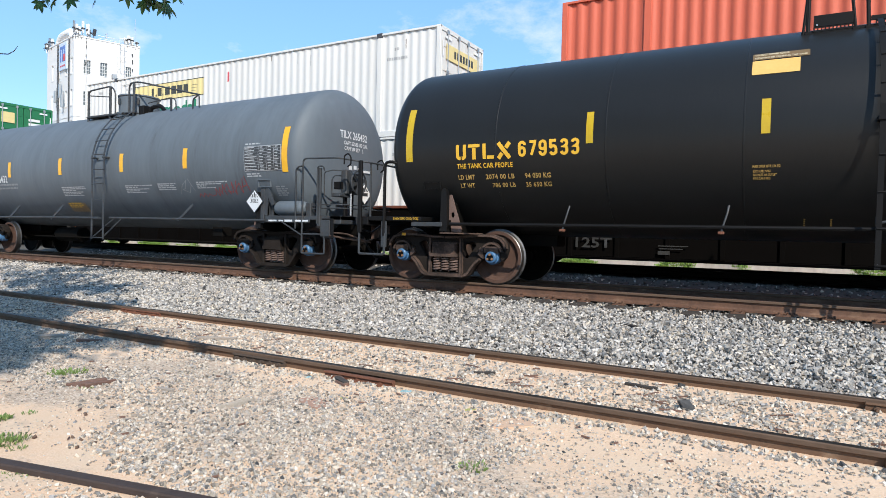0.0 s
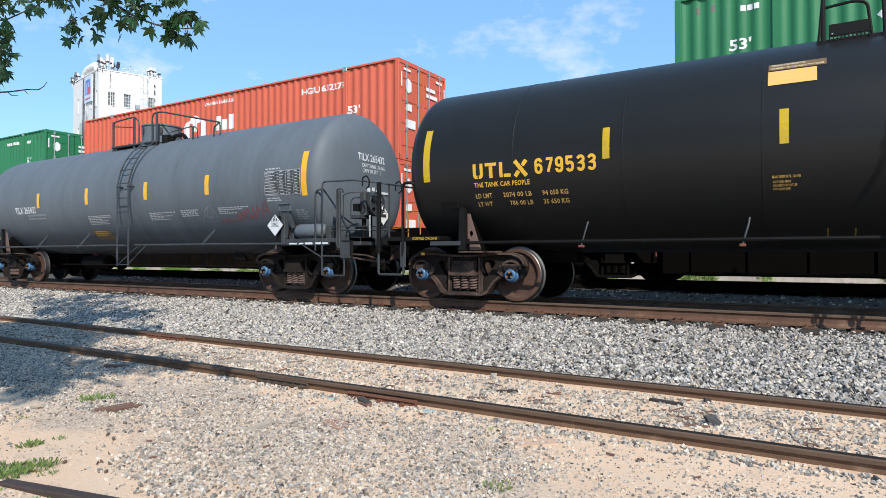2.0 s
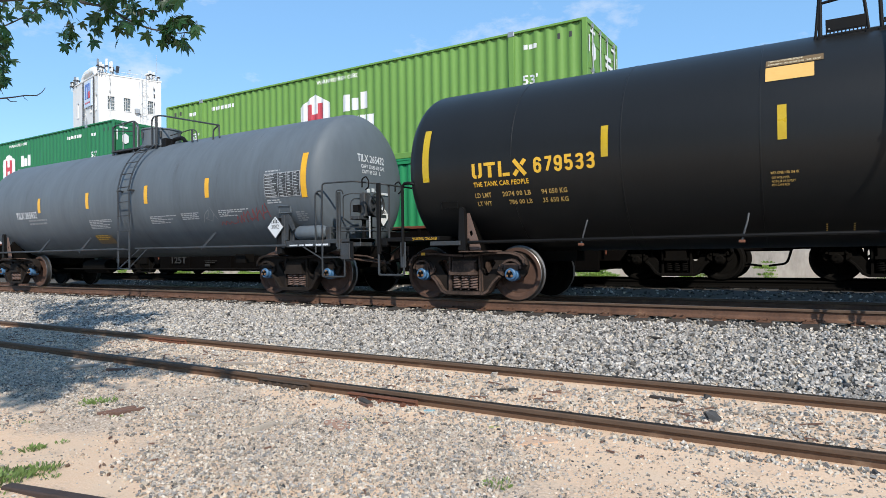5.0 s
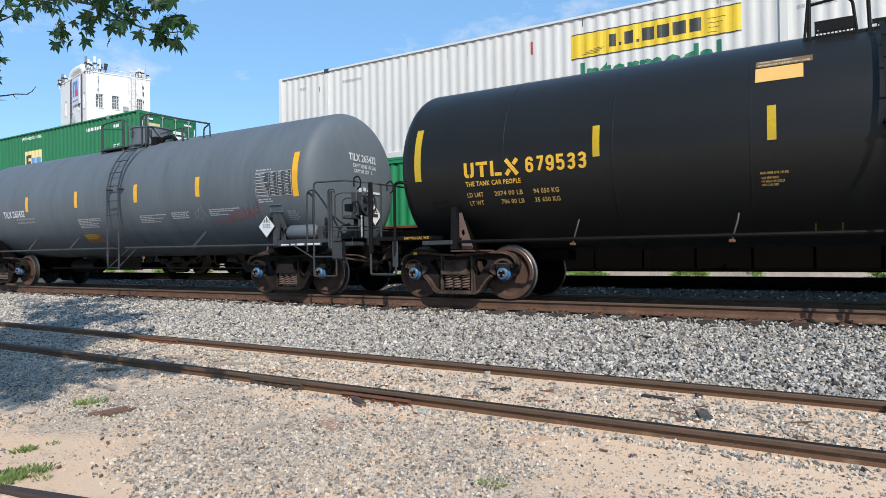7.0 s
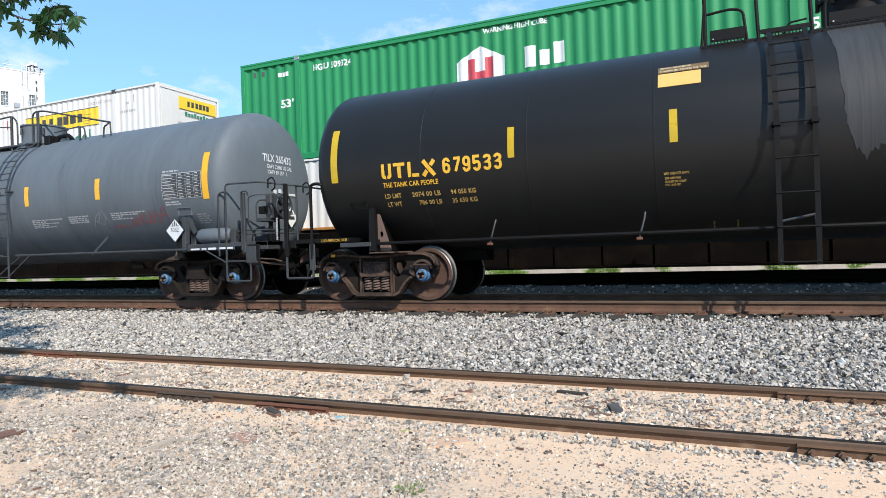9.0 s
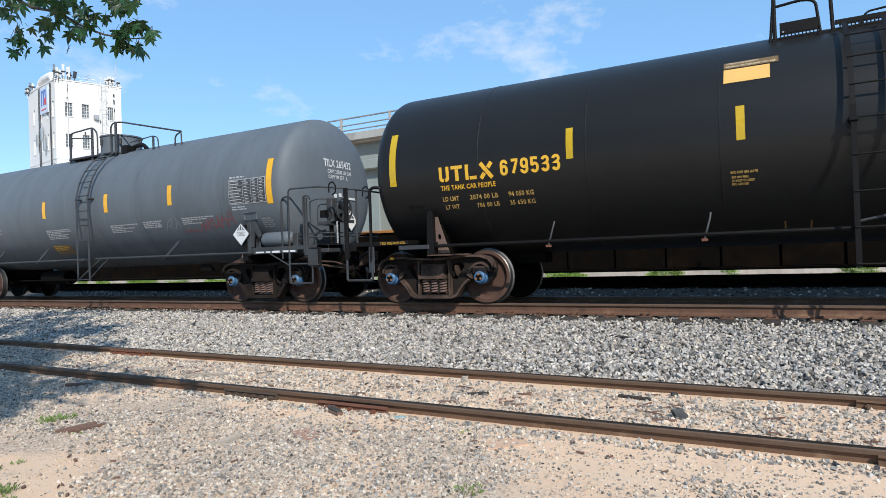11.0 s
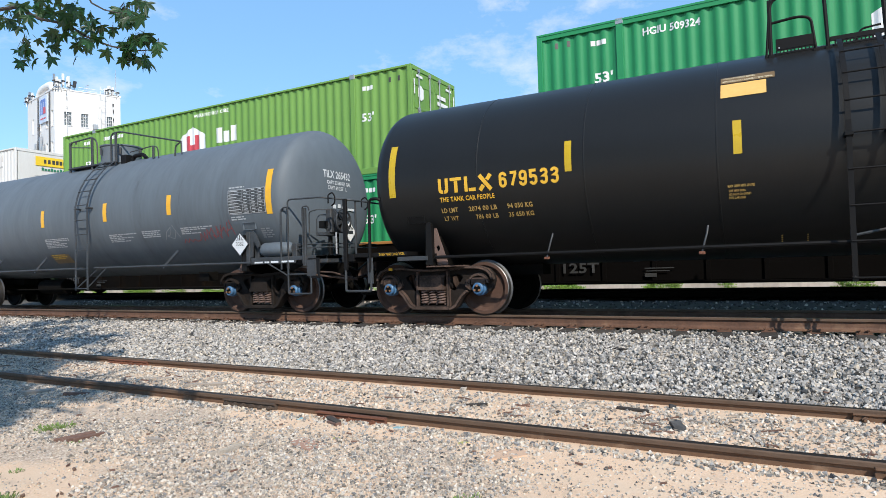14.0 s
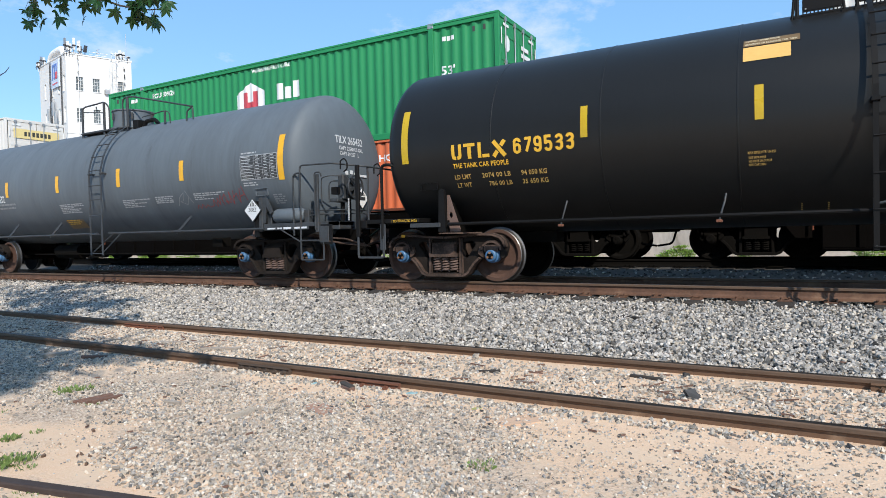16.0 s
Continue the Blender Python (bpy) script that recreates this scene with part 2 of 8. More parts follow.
GREEN_CONC = mat("mossy_bridge_concrete", (0.24, 0.27, 0.26), 0.9, dark=(0.13, 0.15, 0.145), fine=20, coarse=0.6, stretch=(1, 1, 0.3), bump=0.15)
TOWER = mat("white_painted_masonry", (0.65, 0.65, 0.645), 0.85, dark=(0.57, 0.57, 0.565), fine=6, coarse=0.35, stretch=(1, 1, 0.3), amount=0.7, bump=0.1, stain=(0.42, 0.42, 0.42), stain_scale=0.5, stain_at=(0.68, 0.8))
WHITE_METAL = mat("white_painted_metal", (0.74, 0.74, 0.73), 0.5, fine=20, coarse=2, amount=0.3, bump=0.05)
DARK_METAL = mat("dark_cable_metal", (0.05, 0.05, 0.055), 0.6, fine=20, coarse=2, bump=0.05)
GALV = mat("galvanised_steel", (0.42, 0.43, 0.44), 0.45, metal=0.7, fine=30, coarse=4, bump=0.05)
WINDOW = mat("dusty_window_glass", (0.15, 0.17, 0.18), 0.2, fine=3, coarse=1, amount=0.9, bump=0)
SIGN_BLUE = mat("blue_sign_face", (0.12, 0.2, 0.5), 0.5, fine=5, coarse=2, bump=0)
SIGN_RED = mat("red_sign_mark", (0.6, 0.08, 0.1), 0.5, fine=5, coarse=2, bump=0)
SIGN_FACE = mat("pale_sign_face", (0.52, 0.60, 0.72), 0.5, fine=5, coarse=2, amount=0.3, bump=0)
WELL = {
    "tan": mat("faded_yellow_well_car", (0.42, 0.19, 0.055), 0.75, dark=(0.20, 0.085, 0.03), fine=25, coarse=2, bump=0.1, stain=(0.10, 0.055, 0.035), stain_scale=1.5, spec=0.15),
    "rust": mat("red_brown_well_car", (0.17, 0.055, 0.032), 0.75, dark=(0.08, 0.03, 0.02), fine=25, coarse=2, bump=0.1, stain=(0.07, 0.04, 0.03), stain_scale=1.5, spec=0.15),
}


def box_paint(name, c, dark):
    return mat(name, c, 0.55, dark=dark, fine=25, coarse=1.0, stretch=(1.2, 1, 0.25), amount=0.6, bump=0.04, stain=tuple(v * 0.6 + 0.03 for v in c), stain_scale=2.2, stain_at=(0.66, 0.84), spec=0.28)


PAINT = {
    "green": box_paint("green_container_paint", (0.026, 0.175, 0.075), (0.019, 0.130, 0.058)),
    "emerald": box_paint("bright_green_container_paint", (0.022, 0.235, 0.088), (0.016, 0.18, 0.070)),
    "lime": box_paint("faded_light_green_container_paint", (0.155, 0.300, 0.068), (0.11, 0.235, 0.055)),
    "white": box_paint("white_container_paint", (0.65, 0.637, 0.612), (0.54, 0.52, 0.49)),
    "red": box_paint("faded_red_container_paint", (0.56, 0.120, 0.068), (0.45, 0.092, 0.052)),
    "orange": box_paint("orange_container_paint", (0.60, 0.15, 0.06), (0.48, 0.11, 0.05)),
}
MARK_WHITE = mat("white_container_marking", (0.76, 0.76, 0.75), 0.5, fine=30, coarse=3, amount=0.3, bump=0)
MARK_YELLOW = mat("yellow_panel_marking", (0.82, 0.55, 0.03), 0.5, fine=30, coarse=3, amount=0.3, bump=0)
MARK_DARK = mat("dark_panel_marking", (0.05, 0.05, 0.04), 0.5, fine=30, coarse=3, bump=0)
MARK_GREEN = mat("green_panel_marking", (0.02, 0.19, 0.10), 0.5, fine=30, coarse=3, bump=0)
MARK_BLUE = mat("blue_panel_marking", (0.10, 0.28, 0.55), 0.5, fine=30, coarse=3, bump=0)
MARK_RED = mat("red_panel_marking", (0.55, 0.06, 0.08), 0.5, fine=30, coarse=3, bump=0)
MARK_CREAM = mat("cream_panel_marking", (0.72, 0.58, 0.26), 0.5, fine=30, coarse=3, amount=0.3, bump=0)
MARK_FAINT = mat("faint_grey_marking", (0.42, 0.42, 0.41), 0.6, fine=30, coarse=3, bump=0)
# grimy brown taken almost to black, with the tank cars' shadow coloured in
GRIME_SHADE = mat("grimy_shaded_dark_brown", (0.004, 0.003, 0.0025), 0.9, dark=(0.0025, 0.002, 0.0018), fine=25, coarse=2, bump=0.1, stain=(0.008, 0.005, 0.0035), stain_scale=1.5, stain_at=(0.62, 0.9), spec=0.05)
# white letters dimmed to dark grey, the girder's shade put into their colour
WELL_TEXT = mat("shade_dimmed_white_lettering", (0.03, 0.03, 0.03), 0.8, dark=(0.016, 0.015, 0.014), fine=60, coarse=8, bump=0)
# girder sides likewise: grime plus painted-in shadow, far darker than WELL
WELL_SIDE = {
    "tan": mat("grimy_shaded_yellow_brown", (0.0045, 0.0036, 0.003), 0.9, dark=(0.003, 0.0025, 0.0022), fine=25, coarse=2, bump=0.1, stain=(0.015, 0.009, 0.005), stain_scale=1.5, stain_at=(0.5, 0.8), spec=0.05),
    "rust": mat("grimy_shaded_red_brown", (0.003, 0.0024, 0.0022), 0.9, dark=(0.0022, 0.002, 0.0018), fine=25, coarse=2, bump=0.1, stain=(0.010, 0.006, 0.005), stain_scale=1.5, stain_at=(0.62, 0.9), spec=0.05),
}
BARK = mat("grey_brown_bark", (0.05, 0.041, 0.034), 0.95, dark=(0.024, 0.02, 0.017), fine=30, coarse=8, stretch=(3, 3, 0.6), bump=0.7)
BUSH = mat("scrub_leaf_green", (0.15, 0.27, 0.045), 0.7, dark=(0.08, 0.16, 0.03), fine=20, coarse=4, bump=0, per_island=0.35)
WEED = mat("weed_leaf_green", (0.135, 0.20, 0.05), 0.7, dark=(0.08, 0.125, 0.035), fine=20, coarse=4, bump=0, per_island=0.3)


def leaf_material():
    m = mat("tree_leaf_green", (0.010, 0.046, 0.010), 0.5, dark=(0.003, 0.016, 0.003), fine=25, coarse=5, bump=0.05, per_island=0.3)
    n, l = m.node_tree.nodes, m.node_tree.links
    b = n["Principled BSDF"]
    tr = n.new("ShaderNodeBsdfTranslucent")
    tr.inputs["Color"].default_value = (0.10, 0.27, 0.03, 1)
    mx = n.new("ShaderNodeMixShader")
    mx.inputs[0].default_value = 0.12
    l.new(b.outputs[0], mx.inputs[1])
    l.new(tr.outputs[0], mx.inputs[2])
    l.new(mx.outputs[0], n["Material Output"].inputs["Surface"])
    return m


LEAF = leaf_material()


def ground_material():
    """Sandy railway ground: pinkish sand, grey fine gravel, pale dust and darker oily soil in uneven patches."""
    m = bpy.data.materials.new("sandy_gravel_ground")
    m.use_nodes = True
    n, l = m.node_tree.nodes, m.node_tree.links
    b = n["Principled BSDF"]
    b.inputs["Roughness"].default_value = 0.95
    b.inputs["Specular IOR Level"].default_value = 0.2
    tc = n.new("ShaderNodeTexCoord")

    def noise_at(scale, detail=6.0, rough=0.6):
        x = n.new("ShaderNodeTexNoise")
        x.inputs["Scale"].default_value, x.inputs["Detail"].default_value, x.inputs["Roughness"].default_value = scale, detail, rough
        l.new(tc.outputs["Object"], x.inputs["Vector"])
        return x.outputs["Fac"]

    def mixed(fac, lo, hi, a, c2):
        r = n.new("ShaderNodeMapRange")
        r.inputs["From Min"].default_value, r.inputs["From Max"].default_value = lo, hi
        l.new(fac, r.inputs["Value"])
        x = n.new("ShaderNodeMix")
        x.data_type = "RGBA"
        for i, v in ((6, a), (7, c2)):
            if isinstance(v, tuple):
                x.inputs[i].default_value = (*v, 1)
            else:
                l.new(v, x.inputs[i])
        l.new(r.outputs[0], x.inputs[0])
        return x.outputs[2]

    sand = mixed(noise_at(90, 3), 0.35, 0.65, (0.60, 0.40, 0.265), (0.69, 0.505, 0.36))
    sand = mixed(noise_at(2.3), 0.45, 0.65, sand, (0.62, 0.46, 0.33))
    v = n.new("ShaderNodeTexVoronoi")
    v.inputs["Scale"].default_value = 62
    l.new(tc.outputs["Object"], v.inputs["Vector"])
    pebble = n.new("ShaderNodeSeparateColor")
    l.new(v.outputs["Color"], pebble.inputs[0])
    grit = mixed(pebble.outputs[0], 0.0, 1.0, (0.37, 0.285, 0.215), (0.61, 0.49, 0.385))
    grit = mixed(v.outputs["Distance"], 0.5, 0.95, grit, (0.25, 0.18, 0.13))
    patch = n.new("ShaderNodeMath")
    patch.operation = "MULTIPLY_ADD"
    l.new(noise_at(26, 3), patch.inputs[0])
    patch.inputs[1].default_value = 0.35
    l.new(noise_at(0.8, 5), patch.inputs[2])
    xyz = n.new("ShaderNodeSeparateXYZ")
    l.new(tc.outputs["Object"], xyz.inputs[0])
    drift = patch.outputs[0]
    for axis, lo, hi, amount in (("X", -3.0, -1.0, -0.14), ("Y", 2.9, 2.1, -0.24), ("Y", 3.9, 4.4, -0.18)):
        r = n.new("ShaderNodeMapRange")
        r.inputs["From Min"].default_value, r.inputs["From Max"].default_value, r.inputs["To Max"].default_value = lo, hi, amount
        l.new(xyz.outputs[axis], r.inputs["Value"])
        x = n.new("ShaderNodeMath")
        l.new(drift, x.inputs[0])
        l.new(r.outputs[0], x.inputs[1])
        drift = x.outputs[0]
    soil = mixed(drift, 0.53, 0.68, sand, grit)
    soil = mixed(noise_at(3.1), 0.60, 0.78, soil, (0.43, 0.325, 0.245))
    l.new(soil, b.inputs["Base Color"])
    bp = n.new("ShaderNodeBump")
    bp.inputs["Strength"].default_value, bp.inputs["Distance"].default_value = 0.2, 0.002
    l.new(v.outputs["Distance"], bp.inputs["Height"])
    bp2 = n.new("ShaderNodeBump")
    bp2.inputs["Strength"].default_value, bp2.inputs["Distance"].default_value = 0.8, 0.006
    l.new(noise_at(60, 4), bp2.inputs["Height"])
    l.new(bp.outputs[0], bp2.inputs["Normal"])
    l.new(bp2.outputs[0], b.inputs["Normal"])
    return m


GROUND = ground_material()
BALLAST_BED = mat("dark_fines_between_ballast", (0.105, 0.098, 0.09), 0.95, dark=(0.06, 0.055, 0.05), fine=70, coarse=4, bump=0.6, spec=0.1)


# ---------------------------------------------------------------- mesh helpers
def part(name, bm, material, parent=None, label="", smooth=False):
    """Links a bmesh as one mesh object, under a thing or a part where parent is given."""
    me = bpy.data.meshes.new(name)
    bm.to_mesh(me)
    bm.free()
    for q in (material if isinstance(material, (list, tuple)) else [material]):
        me.materials.append(q)
    if smooth:
        me.polygons.foreach_set("use_smooth", [True] * len(me.polygons))
        me.set_sharp_from_angle(angle=radians(38))
    ob = new(name, me)
    if parent:
        ob.parent = parent
        if parent.data is None:
            ob.matrix_parent_inverse = parent.matrix_basis.inverted()
    if label:
        ob["label"] = label
    return ob


def thing(name, label, category, group="", kind="", at=None):
    ob = new(name)
    ob.empty_display_size = 0.3
    if at is not None:
        ob.matrix_basis = at
    return tagged(ob, label, category, group, kind)


def box(bm, x0, x1, y0, y1, z0, z1, m=None, index=0):
    """A box between two corners, in the frame m."""
    co = [(x, y, z) for x in (x0, x1) for y in (y0, y1) for z in (z0, z1)]
    vs = [bm.verts.new(m @ Vector(c) if m else c) for c in co]
    for f in ((0, 1, 3, 2), (4, 6, 7, 5), (0, 4, 5, 1), (2, 3, 7, 6), (0, 2, 6, 4), (1, 5, 7, 3)):
        fc = bm.faces.new([vs[i] for i in f])
        fc.material_index = index
    return vs


def rbox(x0, x1, y0, y1, z0, z1, bevel=0.01, m=None):
    """A box of its own with worn, bevelled edges."""
    bm = bmesh.new()
    box(bm, x0, x1, y0, y1, z0, z1, m)
    bmesh.ops.bevel(bm, geom=bm.edges[:], offset=bevel, segments=1, affect="EDGES")
    return bm


def frame_of(axis):
    z = Vector(axis).normalized()
    x = z.orthogonal().normalized()
    return x, z.cross(x), z


def cyl(bm, p0, p1, r0, r1=None, seg=12, caps=True):
    """A round bar or cone from p0 to p1."""
    p0, p1 = Vector(p0), Vector(p1)
    r1 = r0 if r1 is None else r1
    x, y, _ = frame_of(p1 - p0)
    rings = []
    for p, r in ((p0, r0), (p1, r1)):
        rings.append([bm.verts.new(p + (x * math.cos(a) + y * math.sin(a)) * r) for a in (2 * math.pi * i / seg for i in range(seg))])
    for i in range(seg):
        bm.faces.new((rings[0][i], rings[0][(i + 1) % seg], rings[1][(i + 1) % seg], rings[1][i]))
    if caps:
        bm.faces.new(rings[0][::-1])
        bm.faces.new(rings[1])


def pipe(bm, pts, r, seg=8):
    """A bent bar through the points, with joints filled."""
    pts = [Vector(p) for p in pts]
    rings = []
    for i, p in enumerate(pts):
        d = (pts[min(i + 1, len(pts) - 1)] - pts[max(i - 1, 0)]).normalized()
        if i == 0:
            x, y, _ = frame_of(d)
        else:
            x = (x - d * x.dot(d)).normalized()
            y = d.cross(x)
        rings.append([bm.verts.new(p + (x * math.cos(a) + y * math.sin(a)) * r) for a in (2 * math.pi * k / seg for k in range(seg))])
    for a, b in zip(rings, rings[1:]):
        for k in range(seg):
            bm.faces.new((a[k], a[(k + 1) % seg], b[(k + 1) % seg], b[k]))
    bm.faces.new(rings[0][::-1])
    bm.faces.new(rings[-1])


def rounded(pts, r=0.08, n=4):
    """The points of a bent bar, with each inner corner rounded."""
    pts = [Vector(p) for p in pts]
    out = [pts[0]]
    for a, p, b in zip(pts, pts[1:], pts[2:]):
        u, v = (a - p), (b - p)
        k = min(r, u.length * 0.45, v.length * 0.45)
        s, e = p + u.normalized() * k, p + v.normalized() * k
        for i in range(n + 1):
            t = i / n
            out.append(s * (1 - t) ** 2 + p * 2 * t * (1 - t) + e * t * t)
    return out + [pts[-1]]


def lathe(bm, profile, seg, origin=(0, 0, 0), axis="x", index=None):
    """Turns a profile of (along, radius) round the axis."""
    o = Vector(origin)
    rings = []
    for a, r in profile:
        ring = []
        for i in range(seg):
            t = 2 * math.pi * i / seg
            c, s = math.cos(t) * r, math.sin(t) * r
            p = (a, c, s) if axis == "x" else (c, a, s) if axis == "y" else (c, s, a)
            ring.append(bm.verts.new(o + Vector(p)) if r > 1e-6 else None)
        if r <= 1e-6:
            p = (a, 0, 0) if axis == "x" else (0, a, 0) if axis == "y" else (0, 0, a)
            ring = [bm.verts.new(o + Vector(p))] * seg
        rings.append(ring)
    for k, (a, b) in enumerate(zip(rings, rings[1:])):
        for i in range(seg):
            j = (i + 1) % seg
            q = []
            for v in (a[i], a[j], b[j], b[i]):
                if v not in q:
                    q.append(v)
            if len(q) > 2:
                f = bm.faces.new(q)
                if index:
                    f.material_index = index[k]
    bmesh.ops.recalc_face_normals(bm, faces=bm.faces[:])


def prism(bm, outline, y0, y1, m=None, plane="xz"):
    """An outline in the xz plane, thick from y0 to y1."""
    def at(p, y):
        v = Vector((p[0], y, p[1])) if plane == "xz" else Vector((p[0], p[1], y)) if plane == "xy" else Vector((y, p[0], p[1]))
        return m @ v if m else v
    a = [bm.verts.new(at(p, y0)) for p in outline]
    b = [bm.verts.new(at(p, y1)) for p in outline]
    bm.faces.new(a)
    bm.faces.new(b[::-1])
    for i in range(len(a)):
        j = (i + 1) % len(a)
        bm.faces.new((a[j], a[i], b[i], b[j]))
    bmesh.ops.recalc_face_normals(bm, faces=bm.faces[:])


def lettering(text, height, width=None, spacing=1.0, bold=0.0):
    """The built-in font's letters as a flat bmesh in the xy plane, from the origin to the right; height is that of capitals."""
    cu = bpy.data.curves.new("letters", "FONT")
    cu.body, cu.size, cu.space_character, cu.resolution_u, cu.offset = text, 1.0, spacing, 2, bold
    ob = bpy.data.objects.new("letters", cu)
    me = bpy.data.meshes.new_from_object(ob)
    bm = bmesh.new()
    bm.from_mesh(me)
    bpy.data.objects.remove(ob)
    bpy.data.curves.remove(cu)
    bpy.data.meshes.remove(me)
    xs, ys = [v.co.x for v in bm.verts], [v.co.y for v in bm.verts]
    k = height / max(max(ys) - max(0, min(ys)), 1e-6)
    kx = width / (max(xs) - min(xs)) if width else k
    x0 = min(xs)
    for v in bm.verts:
        v.co = Vector(((v.co.x - x0) * kx, v.co.y * k, 0))
    return bm


def wrap(bm, x, z, radius, centre_y, centre_z, lift=0.006, cut=0.05):
    """Bends a flat bmesh in the xy plane onto the near side of a lying tank, its origin at (x, z)."""
    ys = [v.co.y for v in bm.verts]
    lo, hi = min(ys), max(ys)
    k = 1
    while lo + k * cut < hi:
        bmesh.ops.bisect_plane(bm, geom=bm.verts[:] + bm.edges[:] + bm.faces[:], plane_co=(0, lo + k * cut, 0), plane_no=(0, 1, 0))
        k += 1
    a0 = math.asin(max(-1, min(1, (z - centre_z) / radius)))
    r = radius + lift
    for v in bm.verts:
        a = a0 + v.co.y / radius
        v.co = Vector((x + v.co.x, centre_y - r * math.cos(a), centre_z + r * math.sin(a)))
    return bm


def flat_rects(rects):
    """Plain bars and panels in the xy plane: (x, y, width, height)."""
    bm = bmesh.new()
    for x, y, w, h in rects:
        vs = [bm.verts.new((x + a * w, y + b * h, 0)) for a, b in ((0, 0), (1, 0), (1, 1), (0, 1))]
        bm.faces.new(vs)
    return bm


def stones(n, place, size, rng, squash=(0.65, 1.0), small=False, tilt=0.6):
    """Verts and triangles of n angular stones; place(n) gives their xyz, size their (least, most) radius; small ones are rounder."""
    base = np.array([(x, y, z) for x in (-1, 1) for y in (-1, 1) for z in (-1, 1)]) * 0.62
    quad = ((0, 1, 3, 2), (4, 6, 7, 5), (0, 4, 5, 1), (2, 3, 7, 6), (0, 2, 6, 4), (1, 5, 7, 3))
    tri = np.array([t for a, b, c, d in quad for t in ((a, b, c), (a, c, d))])
    jitter = 0.26 if small else 0.30
    corners = len(base)
    p = place(n)
    n = len(p)
    v = base[None] + rng.uniform(-jitter, jitter, (n, corners, 3))
    s = (size[0] + (size[1] - size[0]) * rng.random((n, 1, 1)) ** 1.7)
    v = v * s * np.stack([np.ones(n), rng.uniform(0.6, 1, n), rng.uniform(*squash, n)], 1)[:, None]
    q = rng.normal(size=(n, 4))
    q[:, 1:3] *= tilt
    q /= np.linalg.norm(q, axis=1, keepdims=True)
    w, x, y, z = q.T
    rot = np.stack([1 - 2 * (y * y + z * z), 2 * (x * y - z * w), 2 * (x * z + y * w), 2 * (x * y + z * w), 1 - 2 * (x * x + z * z), 2 * (y * z - x * w), 2 * (x * z - y * w), 2 * (y * z + x * w), 1 - 2 * (x * x + y * y)], 1).reshape(n, 3, 3)
    v = np.einsum("nij,nkj->nki", rot, v) + p[:, None]
    f = (tri[None] + corners * np.arange(n)[:, None, None]).reshape(-1, 3)
    return v.reshape(-1, 3), f


def raw_mesh(name, verts, tris, materials, index=None, smooth=False):
    me = bpy.data.meshes.new(name)
    me.vertices.add(len(verts))
    me.vertices.foreach_set("co", np.asarray(verts, np.float32).ravel())
    me.loops.add(len(tris) * 3)
    me.loops.foreach_set("vertex_index", np.asarray(tris, np.int32).ravel())
    me.polygons.add(len(tris))
    me.polygons.foreach_set("loop_start", np.arange(0, len(tris) * 3, 3, dtype=np.int32))
    for q in materials:
        me.materials.append(q)
    me.polygons.foreach_set("use_smooth", np.full(len(tris), smooth))
    if index is not None:
        me.polygons.foreach_set("material_index", np.asarray(index, np.int32))
    me.update(calc_edges=True)
    return new(name, me)


# ---------------------------------------------------------------- ground and tracks
SIDING_Y, SIDING_Z = (4.585, 6.10), 0.0
TANK_Y, TANK_Z = (9.75, 11.26), 0.424
MAIN_Y, MAIN_Z = (14.94, 16.45), 0.577
PROFILE = [(-2000, -0.13), (3.9, -0.125), (4.3, -0.112), (4.5, -0.098), (4.66, -0.10), (5.3, -0.095), (6.0, -0.10), (6.2, -0.09), (6.5, -0.085), (7.2, 0.0), (8.3, 0.105), (8.95, 0.168), (9.22, 0.196), (9.5, 0.206), (11.6, 0.19), (12.2, 0.17),
           (13.1, 0.28), (13.8, 0.37), (17.4, 0.37), (18.1, 0.25), (19.0, 0.05), (2000, 0.0)]


def ground_height(x, y):
    """The height of the ground, without its small bumps."""
    for (a, za), (b, zb) in zip(PROFILE, PROFILE[1:]):
        if y <= b:
            return za + (zb - za) * (y - a) / (b - a)
    return PROFILE[-1][1]


def bumps(x, y):
    n = noise.noise(Vector((x * 0.9, y * 0.9, 3.1))) * 0.022 + noise.noise(Vector((x * 3.5, y * 3.5, 7.7))) * 0.010
    near_rail = min(abs(y - r) for r in (*SIDING_Y, *TANK_Y, *MAIN_Y))
    return n * min(1.0, 0.25 + near_rail)


def build_ground():
    bm = bmesh.new()
    xs = [-2000, -400, -120, -60] + [-45 + 0.6 * i for i in range(42)] + [-20 + 0.16 * i for i in range(165)] + [6.6, 8, 11, 16, 30, 80, 400, 2000]
    ys = [-2000, -300, -60, -20, -8, -3, -1] + [0.2 + 0.14 * i for i in range(66)] + [9.6 + 0.3 * i for i in range(34)] + [20.5, 22, 25, 30, 50, 120, 400, 2000]
    grid = []
    for x in xs:
        row = []
        for y in ys:
            near = -50 < x < 30 and -2 < y < 25
            row.append(bm.verts.new((x, y, ground_height(x, y) + (bumps(x, y) if near else 0))))
        grid.append(row)
    for a, b in zip(grid, grid[1:]):
        for j in range(len(ys) - 1):
            f = bm.faces.new((a[j], b[j], b[j + 1], a[j + 1]))
            if 6.5 < (ys[j] + ys[j + 1]) / 2 < 17.6:
                f.material_index = 1
    ob = part("ground", bm, [GROUND, BALLAST_BED], smooth=True)
    return tagged(ob, "sandy railway ground with gravel, dust and ballast banks", "ground", kind="structure")


build_ground()

